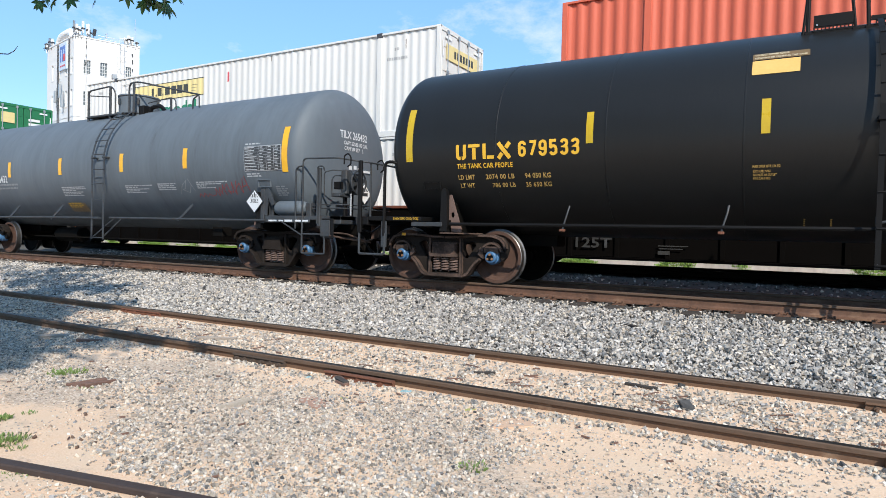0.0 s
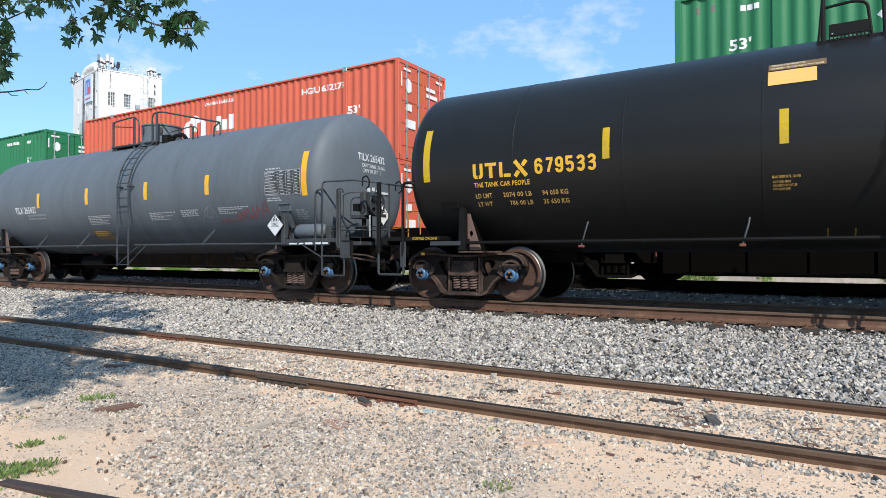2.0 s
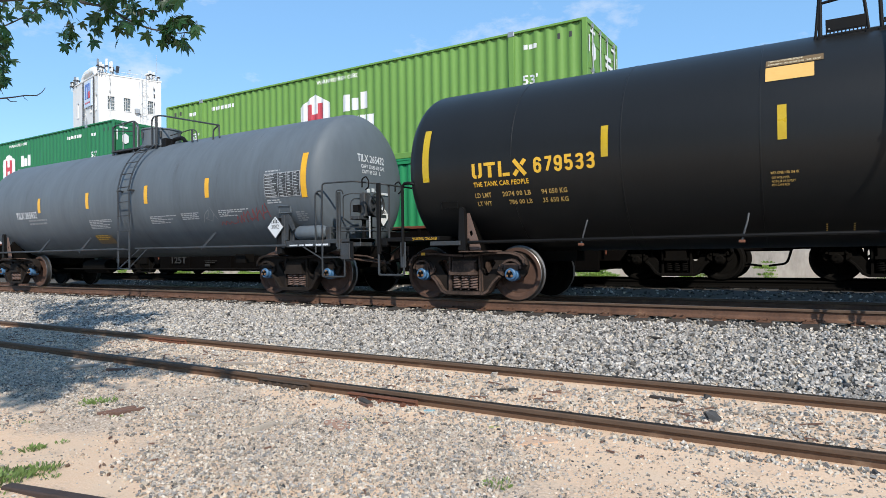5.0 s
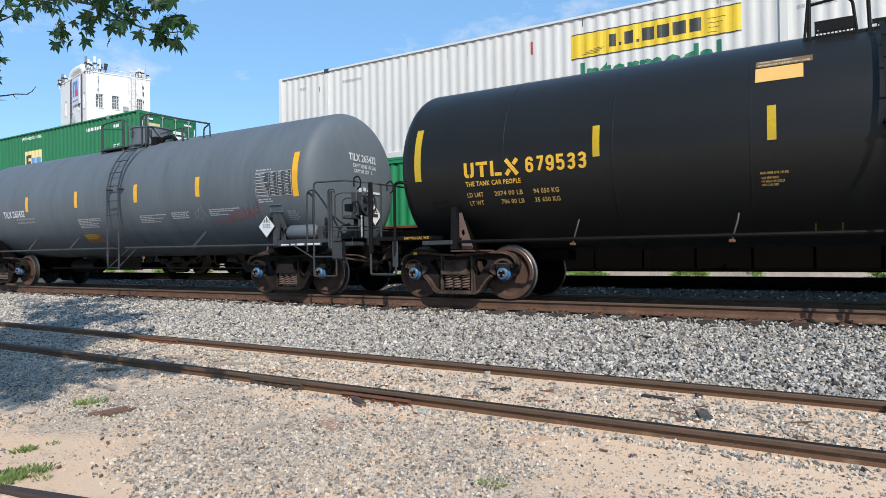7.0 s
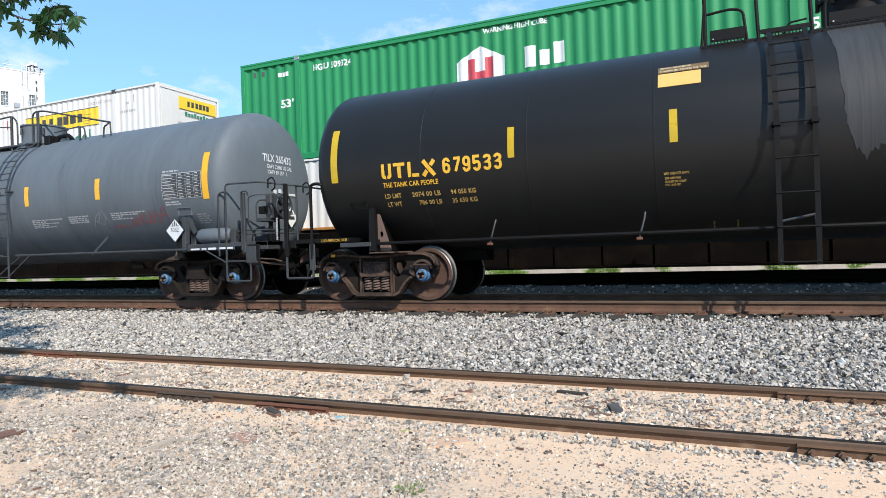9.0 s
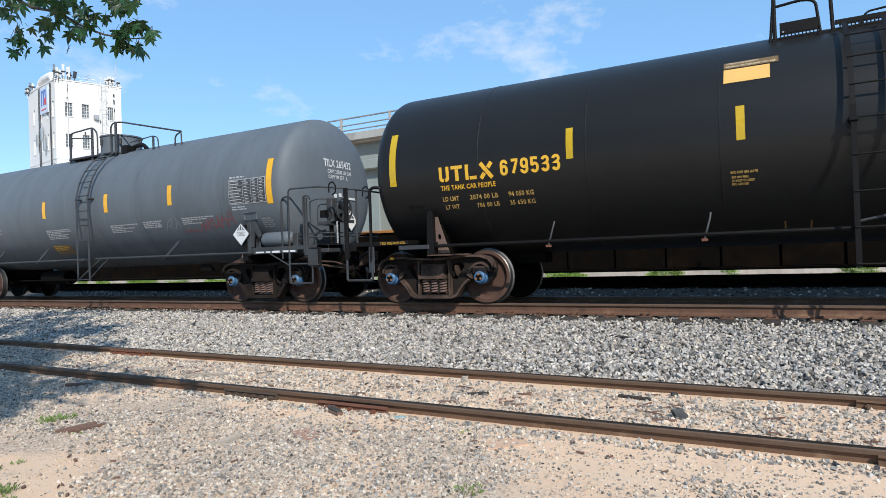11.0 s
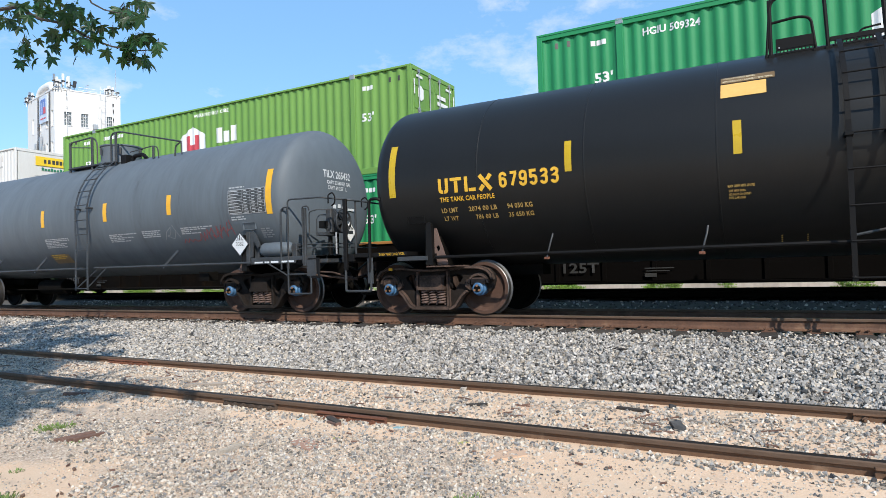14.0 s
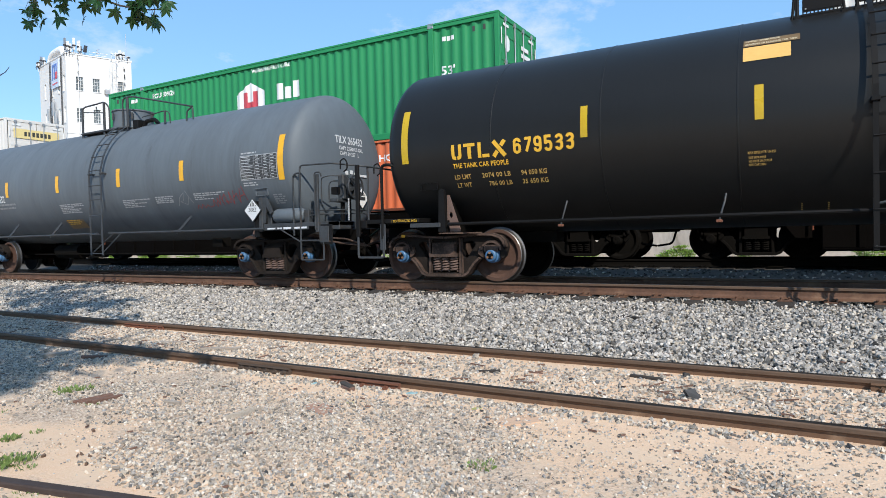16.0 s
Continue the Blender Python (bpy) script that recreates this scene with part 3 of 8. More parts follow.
RAIL_OUTLINE = [(-0.070, -0.172), (0.070, -0.172), (0.070, -0.160), (0.016, -0.142), (0.009, -0.120), (0.009, -0.060), (0.014, -0.046), (0.036, -0.036), (0.036, -0.010), (0.030, -0.001), (-0.030, -0.001),
                (-0.036, -0.010), (-0.036, -0.036), (-0.014, -0.046), (-0.009, -0.060), (-0.009, -0.120), (-0.016, -0.142), (-0.070, -0.160)]


def rail_mesh(x0, x1, y, z):
    bm = bmesh.new()
    steps = 24
    rings = []
    for i in range(steps + 1):
        x = x0 + (x1 - x0) * i / steps
        wob = noise.noise(Vector((x * 0.35, y, 0))) * 0.006
        rings.append([bm.verts.new((x, y + a + wob, z + b + wob * 0.7)) for a, b in RAIL_OUTLINE])
    k = len(RAIL_OUTLINE)
    for a, b in zip(rings, rings[1:]):
        for j in range(k):
            f = bm.faces.new((a[j], b[j], b[(j + 1) % k], a[(j + 1) % k]))
            f.material_index = 1 if j == 9 else 2 if j in (7, 8, 10, 11, 12) else 0
    bm.faces.new(rings[0])
    bm.faces.new(rings[-1][::-1])
    bmesh.ops.recalc_face_normals(bm, faces=bm.faces[:])
    return bm


def joint_bar(parent, x0, x1, y, z, bolts, material, off=0.0):
    """A bolted splice bar against the rail's web, on the near side."""
    bm = bmesh.new()
    y1 = y - 0.012 - off
    prism(bm, [(y1, z - 0.135), (y1 - 0.075, z - 0.135), (y1 - 0.070, z - 0.115), (y1 - 0.034, z - 0.100), (y1 - 0.034, z - 0.055), (y1 - 0.052, z - 0.045), (y1 - 0.050, z - 0.030), (y1, z - 0.032)], x0, x1, plane="yz")
    for i in range(bolts):
        x = x0 + (x1 - x0) * (i + 0.5) / bolts
        cyl(bm, (x, y1 - 0.03, z - 0.078), (x, y1 - 0.064, z - 0.078), 0.024, seg=6)
        cyl(bm, (x, y1 - 0.064, z - 0.078), (x, y1 - 0.09, z - 0.078), 0.012, seg=8)
    return part("joint_bar", bm, material, parent)


TIE_STEP = 0.555


def track(name, label, ys, z, x0, x1, ties, tie_x, tie_top, side=RAIL_SIDE):
    t = thing(name, label, "railway track", kind="structure", at=pose((x0 + x1) / 2, sum(ys) / 2, z - 0.2))
    for y in ys:
        # with side UNDER the whole rail is near black, shade put into its colour
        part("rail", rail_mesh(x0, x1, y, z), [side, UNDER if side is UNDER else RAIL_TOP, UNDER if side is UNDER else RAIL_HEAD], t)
    if ties:
        me = None
        rng = random.Random(5)
        mid = sum(ys) / 2
        count = int((tie_x[1] - tie_x[0]) / TIE_STEP)
        for i in range(count):
            x = tie_x[0] + i * TIE_STEP + rng.uniform(-0.012, 0.012)
            if me is None:
                bm = rbox(-0.115, 0.115, -1.3, 1.3, -0.17, 0, 0.012)
                ob = part("tie", bm, TIE, t)
                me = ob.data
            else:
                ob = new("tie", me)
                ob.parent = t
                ob.matrix_parent_inverse = t.matrix_basis.inverted()
            ob.matrix_basis = pose(x, mid + rng.uniform(-0.05, 0.05), tie_top + rng.uniform(-0.008, 0.004), 0, rng.uniform(-1.5, 1.5), rng.uniform(-1.5, 1.5))
            if i == 0:
                bmp = bmesh.new()
                for y in ys:
                    box(bmp, -0.09, 0.09, y - mid - 0.17, y - mid + 0.17, 0.002, 0.016)
                    for sx in (-0.05, 0.05):
                        for sy in (-0.10, 0.10):
                            cyl(bmp, (sx, y - mid + sy, 0.01), (sx, y - mid + sy, 0.05), 0.012, seg=6)
                            box(bmp, sx - 0.016, sx + 0.016, y - mid + sy - 0.022, y - mid + sy + 0.022, 0.045, 0.06)
                plate = bpy.data.meshes.new("tie_plate")
                bmp.to_mesh(plate)
                bmp.free()
                # tie plates follow: near black where the track's shade is coloured in
                plate.materials.append(UNDER if side is UNDER else RAIL_SIDE)
            p = new("tie_plate", plate)
            p.parent = ob
    return t


siding = track("siding_track", "rusty little-used siding rails sunk in gravel and sand", SIDING_Y, SIDING_Z, -60, 30, False, None, 0, DUSTY_IRON)
tank_track = track("tank_car_track", "rusty rails on dark timber ties carrying the tank cars", TANK_Y, TANK_Z, -90, 40, True, (-0.70 - 42 * TIE_STEP, 6), TANK_Z - 0.187)
# the passing train's shade is coloured into these rails by UNDER
main_track = track("main_track", "rails of the main line behind, coloured near black as in shade", MAIN_Y, MAIN_Z, -420, 420, True, (-24, 8), MAIN_Z - 0.187, UNDER)
joint_bar(siding, -5.06, -4.36, SIDING_Y[0], 0.0, 6, DARK_BAR)
joint_bar(siding, -3.80, -3.04, SIDING_Y[0], -0.012, 3, RUST_IRON, 0.05)
joint_bar(siding, -9.27, -8.36, SIDING_Y[1], 0.0, 4, RUST_IRON)
joint_bar(siding, 0.48, 1.45, SIDING_Y[0], 0.0, 6, DUSTY_IRON)
joint_bar(siding, 0.50, 1.45, SIDING_Y[1], 0.0, 6, DUSTY_IRON)

# an old rail end of a lifted spur, sunk in the dust
spur = rail_mesh(0, 3.2, 0, -0.088)
bmesh.ops.transform(spur, matrix=Matrix.Translation((-4.13, 1.775, 0)) @ Matrix.Rotation(radians(11), 4, "Z"), verts=spur.verts[:])
tagged(part("old_rail", spur, [OLD_RAIL, OLD_RAIL, OLD_RAIL]), "old dark rusty rail end sunk in sandy ground", "rail")

RNG = np.random.default_rng(11)


def fan(n, y0, y1, left, right, lift, keep=None):
    """Random places on the ground, within the wedge x = left*y .. right*y, kept where keep says so."""
    y = RNG.uniform(y0, y1, n)
    x = RNG.uniform(0, 1, n) * (right * y + 0.6 - left * y) + left * y
    if keep is not None:
        k = keep(x, y)
        x, y = x[k], y[k]
    # thinning out towards the open sand
    thin = np.minimum(np.clip((0.866 * y - 0.5 * x - 2.3) / 0.9, 0.1, 1), np.clip((right * y + 0.6 - x) / 0.7, 0.1, 1))
    k = RNG.random(len(x)) < np.minimum(thin, np.clip((x - left * y) / 0.6, 0.15, 1))
    x, y = x[k], y[k]
    z = np.array([ground_height(a, b) + bumps(a, b) for a, b in zip(x, y)])
    return np.stack([x, y, z + lift * RNG.uniform(0.0, 2.2, len(z))], 1)


def spread(n, x0, x1, y0, y1, lift):
    """Random places over a whole stretch of the ground, thinner than the wedge before it."""
    x, y = RNG.uniform(x0, x1, n), RNG.uniform(y0, y1, n)
    k = clear_of_rails(x, y)
    x, y = x[k], y[k]
    z = np.array([ground_height(a, c) + bumps(a, c) for a, c in zip(x, y)])
    return np.stack([x, y, z + lift * RNG.uniform(0.0, 2.0, len(z))], 1)


def stone_field(name, label, materials, batches, squash, tilt):
    vs, fs, ix, base = [], [], [], 0
    for n, place, size, shares, small in batches:
        v, f = stones(n, place, size, RNG, squash, small, tilt)
        count = len(v) // 8
        which = RNG.choice(len(shares), count, p=shares)
        vs.append(v)
        fs.append(f + base)
        ix.append(np.repeat(which, 12))
        base += len(v)
    ob = raw_mesh(name, np.concatenate(vs), np.concatenate(fs), materials, np.concatenate(ix))
    return tagged(ob, label, "gravel", kind="stuff")


def clear_of_rails(x, y):
    return np.min([np.abs(y - r) for r in (*SIDING_Y, *TANK_Y)], axis=0) > 0.076


def off_ties(x, y):
    """Leaves the tops of the tie ends bare beside the tank cars' rail."""
    u = (x + 0.70) / TIE_STEP
    return clear_of_rails(x, y) & ((np.abs(u - np.round(u)) * TIE_STEP > 0.125) | (y < 9.27) | (y > 9.7))


# bare sandy spots: centre, half lengths, turn
SAND_BARE = ((-5.2, 4.18, 0.75, 0.22, 0.35), (-4.85, 2.52, 0.55, 0.16, 0.35), (-4.0, 2.02, 0.55, 0.14, 0.2), (-3.3, 2.0, 0.5, 0.10, 0.1), (-3.9, 4.25, 0.5, 0.12, 0.2))


def patchy(scale, level, seed, sandy=False):
    """Keeps stones where a slow noise is high, so that bare sand shows between; sandy: barer towards both ends."""
    def keep(x, y):
        v = np.array([noise.noise(Vector((a * scale, b * scale, seed))) + 0.4 * noise.noise(Vector((a * scale * 3.5, b * scale * 3.5, seed))) for a, b in zip(x, y)])
        if sandy:
            s = x / np.maximum(y, 0.5)
            v = v + 0.30 + 0.35 * ((s < -1.2) & (y > 3.0) & (y < 4.3)) - 1.5 * np.clip(s + 0.75, 0, 0.4) - 0.55 * np.clip(-1.3 - s, 0, 1) * (y < 3.0) - 0.22 * np.clip((y - 3.8) * 2, 0, 1)
            for cx, cy, rx, ry, turn in SAND_BARE:
                c, d = math.cos(turn), math.sin(turn)
                e = (((x - cx) * c + (y - cy) * d) / rx) ** 2 + ((-(x - cx) * d + (y - cy) * c) / ry) ** 2
                v = v - 0.60 * np.clip(1.5 - e, 0, 1)
        return (v + RNG.normal(0, 0.14, len(v)) > level) & clear_of_rails(x, y)
    return keep


stone_field("ballast_stones", "grey crushed granite ballast stones on the bank", [STONE, BEIGE_STONE, DARK_STONE, DARK_SHADE_STONE, SLATE_STONE], [
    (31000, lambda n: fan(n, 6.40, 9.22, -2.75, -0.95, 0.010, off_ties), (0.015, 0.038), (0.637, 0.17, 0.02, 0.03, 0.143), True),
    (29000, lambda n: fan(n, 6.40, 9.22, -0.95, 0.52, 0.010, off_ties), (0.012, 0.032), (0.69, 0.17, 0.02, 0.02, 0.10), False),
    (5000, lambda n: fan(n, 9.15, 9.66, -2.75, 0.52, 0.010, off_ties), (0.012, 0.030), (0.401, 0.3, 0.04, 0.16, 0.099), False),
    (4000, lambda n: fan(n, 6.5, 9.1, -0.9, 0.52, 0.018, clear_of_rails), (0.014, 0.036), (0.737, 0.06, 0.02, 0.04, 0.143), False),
    # mostly dark stones here: the tank cars' shadow put into the ballast colour
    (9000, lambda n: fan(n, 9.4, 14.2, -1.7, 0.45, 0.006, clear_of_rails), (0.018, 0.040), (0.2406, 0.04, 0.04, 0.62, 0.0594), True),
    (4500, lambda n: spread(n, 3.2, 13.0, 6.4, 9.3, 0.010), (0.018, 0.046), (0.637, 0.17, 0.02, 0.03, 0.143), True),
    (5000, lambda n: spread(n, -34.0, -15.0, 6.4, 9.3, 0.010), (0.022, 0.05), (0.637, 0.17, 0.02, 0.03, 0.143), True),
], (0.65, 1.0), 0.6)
stone_field("gravel_stones", "small mixed gravel scattered over the sandy ground", [GRAVEL, BEIGE_STONE, PINK_STONE, DARK_STONE, SLATE_STONE], [
    (34000, lambda n: fan(n, 4.35, 6.6, -2.75, 0.52, 0.003, patchy(0.9, -0.62, 4.0)), (0.008, 0.026), (0.4489, 0.34, 0.09, 0.01, 0.1111), True),
    (76000, lambda n: fan(n, 1.2, 4.6, -2.75, 0.5, 0.003, patchy(0.7, 0.0, 1.0, True)), (0.005, 0.0185), (0.5291, 0.26, 0.07, 0.01, 0.1309), True),
    (11000, lambda n: fan(n, 1.2, 3.9, -2.6, 0.5, 0.001, patchy(1.6, -0.45, 6.0, True)), (0.004, 0.011), (0.2406, 0.42, 0.27, 0.01, 0.0594), True),
    (15000, lambda n: fan(n, 2.2, 4.5, -1.15, 0.5, 0.001, patchy(2.2, -0.25, 9.0)), (0.0045, 0.015), (0.45, 0.30, 0.15, 0.02, 0.08), True),
    (7000, lambda n: spread(n, -14.0, 9.0, -6.0, 2.2, 0.001), (0.006, 0.022), (0.4974, 0.29, 0.08, 0.01, 0.1226), True),
    (4000, lambda n: spread(n, 1.0, 12.0, 1.8, 6.4, 0.002), (0.006, 0.024), (0.4974, 0.29, 0.08, 0.01, 0.1226), True),
    (7000, lambda n: fan(n, 1.2, 6.6, -2.75, 0.5, 0.002, patchy(0.7, -0.5, 1.0, True)), (0.006, 0.020), (0.401, 0.37, 0.12, 0.01, 0.099), True),
], (0.55, 1.0), 0.45)

# ---------------------------------------------------------------- tank cars
R_TANK, ZC, CY = 1.5, 2.76, 10.505
RAIL_TOP_Z = TANK_Z


def arc(cx, cz, rx, rz, a0, a1, n):
    return [(cx + rx * math.cos(radians(a0 + (a1 - a0) * k / n)), cz + rz * math.sin(radians(a0 + (a1 - a0) * k / n))) for k in range(n + 1)]


def plate_with_holes(bm, outer, holes, y0, y1):
    """A thick plate in the xz plane with rounded openings right through it."""
    edges = []
    for loop in [outer] + holes:
        vs = [bm.verts.new((x, y0, z)) for x, z in loop]
        edges += [bm.edges.new((vs[k], vs[(k + 1) % len(vs)])) for k in range(len(vs))]
    bmesh.ops.triangle_fill(bm, use_beauty=True, use_dissolve=False, edges=edges)
    back = bmesh.ops.extrude_face_region(bm, geom=bm.faces[:])
    bmesh.ops.translate(bm, vec=(0, y1 - y0, 0), verts=[v for v in back["geom"] if isinstance(v, bmesh.types.BMVert)])
    bmesh.ops.recalc_face_normals(bm, faces=bm.faces[:])


def side_frame(bm, y0, y1):
    """One cast side frame: a recessed web with spring window and rounded side openings, deep flanges round it and pedestal jaws."""
    half = [(0.36, 0.09), (0.47, 0.14), (0.60, 0.32), (0.69, 0.40), (0.735, 0.40), (0.755, 0.57)] + arc(0.889, 0.56, 0.125, 0.05, 170, 10, 6) + [(1.02, 0.44), (1.07, 0.40), (1.13, 0.46), (1.17, 0.60), (1.15, 0.70), (1.07, 0.79), (0.92, 0.835), (0.62, 0.845), (0.34, 0.815)]
    outer = half + [(-x, z) for x, z in half[::-1]]
    window = [(-0.27, 0.17), (0.27, 0.17), (0.27, 0.60), (0.22, 0.66), (-0.22, 0.66), (-0.27, 0.60)]
    hole = arc(0.455, 0.645, 0.115, 0.065, 0, 180, 6) + arc(0.385, 0.48, 0.055, 0.06, 180, 350, 5)
    web = y0 + 0.06
    plate_with_holes(bm, outer, [window, hole, [(-x, z) for x, z in hole]], web, y1)
    plain = set(bm.faces)
    chord = [(0.0, 0.80), (0.34, 0.816), (0.62, 0.847), (0.92, 0.837), (1.07, 0.792), (1.152, 0.702), (1.172, 0.60)]
    arm = [(0.0, 0.088), (0.36, 0.088), (0.47, 0.138), (0.60, 0.318), (0.69, 0.398)]
    for s in (-1, 1):
        inner = [(1.12, 0.60), (1.10, 0.68), (1.04, 0.745), (0.91, 0.787), (0.62, 0.797), (0.34, 0.768), (0.0, 0.752)]
        prism(bm, [(s * x, z) for x, z in chord + inner], y0 - 0.035, web + 0.01)
        prism(bm, [(s * x, z) for x, z in arm + [(0.655, 0.438), (0.555, 0.350), (0.44, 0.190), (0.35, 0.140), (0.0, 0.140)]], y0 - 0.045, web + 0.01)
        prism(bm, [(s * x, z) for x, z in ((0.275, 0.14), (0.335, 0.14), (0.325, 0.77), (0.275, 0.77))], y0 - 0.01, web + 0.01)
        prism(bm, [(s * x, z) for x, z in arc(0.889, 0.53, 0.205, 0.19, 175, 5, 10) + arc(0.889, 0.53, 0.155, 0.14, 5, 175, 10)], y0 - 0.015, web + 0.01)
        prism(bm, [(s * x, z) for x, z in ((0.62, 0.50), (0.69, 0.44), (0.74, 0.42), (0.735, 0.60), (0.66, 0.62))], y0 + 0.01, web + 0.01)
    prism(bm, [(-0.34, 0.09), (0.34, 0.09), (0.34, 0.16), (-0.34, 0.16)], y0 - 0.05, y1)
    prism(bm, [(-0.25, 0.655), (0.25, 0.655), (0.25, 0.70), (-0.25, 0.70)], y0 - 0.02, web + 0.01)
    # recessed web gets the darker slot, flange shade painted as colour
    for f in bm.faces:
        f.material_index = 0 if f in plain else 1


def coil(bm, x, y, z0, z1, r, wire, turns):
    pts = []
    steps = int(turns * 10)
    for i in range(steps + 1):
        a = 2 * math.pi * turns * i / steps
        pts.append((x + r * math.cos(a), y + r * math.sin(a), z0 + (z1 - z0) * i / steps))
    pipe(bm, pts, wire, 5)


def wheel_mesh():
    """A railway wheel on its side: flange, bright tread, rim, dished plate and hub; origin at its middle, axis along y."""
    bm = bmesh.new()
    prof = [(-0.085, 0.0), (-0.085, 0.11), (-0.075, 0.125), (-0.02, 0.15), (-0.01, 0.33), (-0.055, 0.375), (-0.068, 0.39), (-0.068, 0.445), (-0.060, 0.455), (0.035, 0.460), (0.045, 0.485), (0.06, 0.487), (0.068, 0.47), (0.068, 0.39), (0.055, 0.375),
            (0.03, 0.33), (0.02, 0.15), (0.08, 0.12), (0.08, 0.0)]
    idx = [0, 0, 0, 0, 0, 0, 0, 1, 1, 1, 1, 1, 0, 0, 0, 0, 0, 0]
    lathe(bm, prof, 40, axis="y", index=idx)
    return bm


def truck(car, xc, rail_ys, z, shaded=False, flange=TRUCK):
    """A three-piece freight truck under car; the near side frame is the part, the rest hangs on it."""
    mid = sum(rail_ys) / 2
    # main line trucks: every part near black, shade between the trains as colour
    cast, blue = (UNDER, UNDER) if shaded else (flange, BEARING)
    web = UNDER if shaded else TRUCK_DARK
    shift = lambda bm: bmesh.ops.transform(bm, matrix=Matrix.Translation((xc, mid, z)), verts=bm.verts[:])
    bm = bmesh.new()
    side_frame(bm, -1.05, -0.90)
    bmesh.ops.bevel(bm, geom=[e for e in bm.edges if e.is_manifold and e.calc_face_angle(0) > 0.6], offset=0.008, segments=1, affect="EDGES")
    shift(bm)
    base = part("truck", bm, [web, cast], car, "freight truck coloured near black as in shade" if shaded else "rusty cast steel freight truck")
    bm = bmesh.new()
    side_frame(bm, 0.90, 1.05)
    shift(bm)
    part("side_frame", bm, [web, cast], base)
    bm = bmesh.new()
    box(bm, -0.22, 0.22, -1.12, 1.12, 0.46, 0.66)
    for s in (-1, 1):
        box(bm, -0.26, 0.26, s * 1.02 - 0.11, s * 1.02 + 0.11, 0.44, 0.50)
    box(bm, -0.3, 0.3, -0.35, 0.35, 0.64, 0.80)
    shift(bm)
    part("bolster", bm, cast, base)
    for i in (-1, 0, 1):
        bm = bmesh.new()
        coil(bm, i * 0.165, -1.02, 0.19, 0.44, 0.064, 0.0165, 5.5)
        shift(bm)
        part("spring", bm, UNDER if shaded else SPRING, base)
    # a flat black sheet closes off the spring window
    if shaded:
        bm = rbox(-0.3, 0.3, -0.93, -0.91, 0.15, 0.7, 0.004)
        shift(bm)
        part("spring_guard", bm, UNDER, base)
    wheel = wheel_mesh()
    me = bpy.data.meshes.new("wheel")
    wheel.to_mesh(me)
    wheel.free()
    me.materials.append(UNDER if shaded else WHEEL)
    me.materials.append(UNDER if shaded else TREAD)
    me.polygons.foreach_set("use_smooth", [True] * len(me.polygons))
    me.set_sharp_from_angle(angle=radians(30))
    far = me.copy()
    # far wheels take the near-black, the shade under the car as colour
    far.materials[0] = UNDER
    for sx in (-0.889, 0.889):
        bm = bmesh.new()
        cyl(bm, (sx, -1.0, 0.457), (sx, 1.0, 0.457), 0.085, seg=14)
        shift(bm)
        part("axle", bm, UNDER, base)
        for sy in (-1, 1):
            w = new("wheel", me if sy < 0 else far)
            w.parent = base
            w.matrix_basis = pose(xc + sx, mid + sy * 0.755, z + 0.457, 0, 0, 180 if sy > 0 else 0)
        bm = bmesh.new()
        box(bm, sx - 0.13, sx + 0.13, -1.06, -0.90, 0.53, 0.64)
        shift(bm)
        part("bearing_adapter", bm, cast, base)
        bm = bmesh.new()
        lathe(bm, [(-1.10, 0.0), (-1.10, 0.085), (-1.085, 0.10), (-1.03, 0.105), (-1.02, 0.12), (-0.88, 0.12), (-0.88, 0.0)], 20, (sx, 0, 0.457), axis="y")
        shift(bm)
        part("bearing_cap", bm, blue, base, "" if shaded else "blue roller bearing end cap", smooth=True)
        bm = bmesh.new()
        cyl(bm, (sx, -1.10, 0.457), (sx, -1.112, 0.457), 0.058, seg=14)
        shift(bm)
        part("cap_plate", bm, UNDER, base)
        for a in (90, 210, 330):
            bm = bmesh.new()
            x, zz = sx + 0.05 * math.cos(radians(a)), 0.457 + 0.05 * math.sin(radians(a))
            cyl(bm, (x, -1.10, zz), (x, -1.128, zz), 0.021, seg=6)
            shift(bm)
            part("cap_bolt", bm, UNDER if shaded else BOLT, base)
    return base


def tank_shell(car, x0, x1, paint, dish, seams, label, power=0.64, bead=0.005):
    """The lying tank with dished heads and faint weld beads."""
    bm = bmesh.new()
    prof = []
    for i in range(17):
        a = math.pi / 2 * (i / 16) ** 1.25
        prof.append((x0 - dish * math.cos(a), R_TANK * math.sin(a) ** power if i else 0.0))
    n = 24
    prof += [(x0 + (x1 - x0) * i / n, R_TANK) for i in range(1, n)]
    for i in range(17):
        a = math.pi / 2 * (1 - i / 16) ** 1.25
        prof.append((x1 + dish * math.cos(a), R_TANK * math.sin(a) ** power if i < 16 else 0.0))
    lathe(bm, prof, 96, (0, CY, ZC), axis="x")
    shell = part("tank", bm, paint, car, label, smooth=True)
    for x in seams:
        bm = bmesh.new()
        lathe(bm, [(x - 0.016, R_TANK - 0.004), (x - 0.007, R_TANK + bead), (x + 0.007, R_TANK + bead), (x + 0.016, R_TANK - 0.004)], 96, (0, CY, ZC), axis="x")
        part("weld_bead", bm, paint, shell, smooth=True)
    return shell


def mark(car, bm, x, z, material, name, label="", lift=0.006):
    wrap(bm, x, z, R_TANK, CY, ZC, lift)
    return part(name, bm, material, car, label)


def text_on(car, text, x, z, height, material, width=None, spacing=1.08, lift=0.006, bold=0.022):
    return mark(car, lettering(text, height, width, spacing, bold), x, z, material, "lettering", lift=lift)


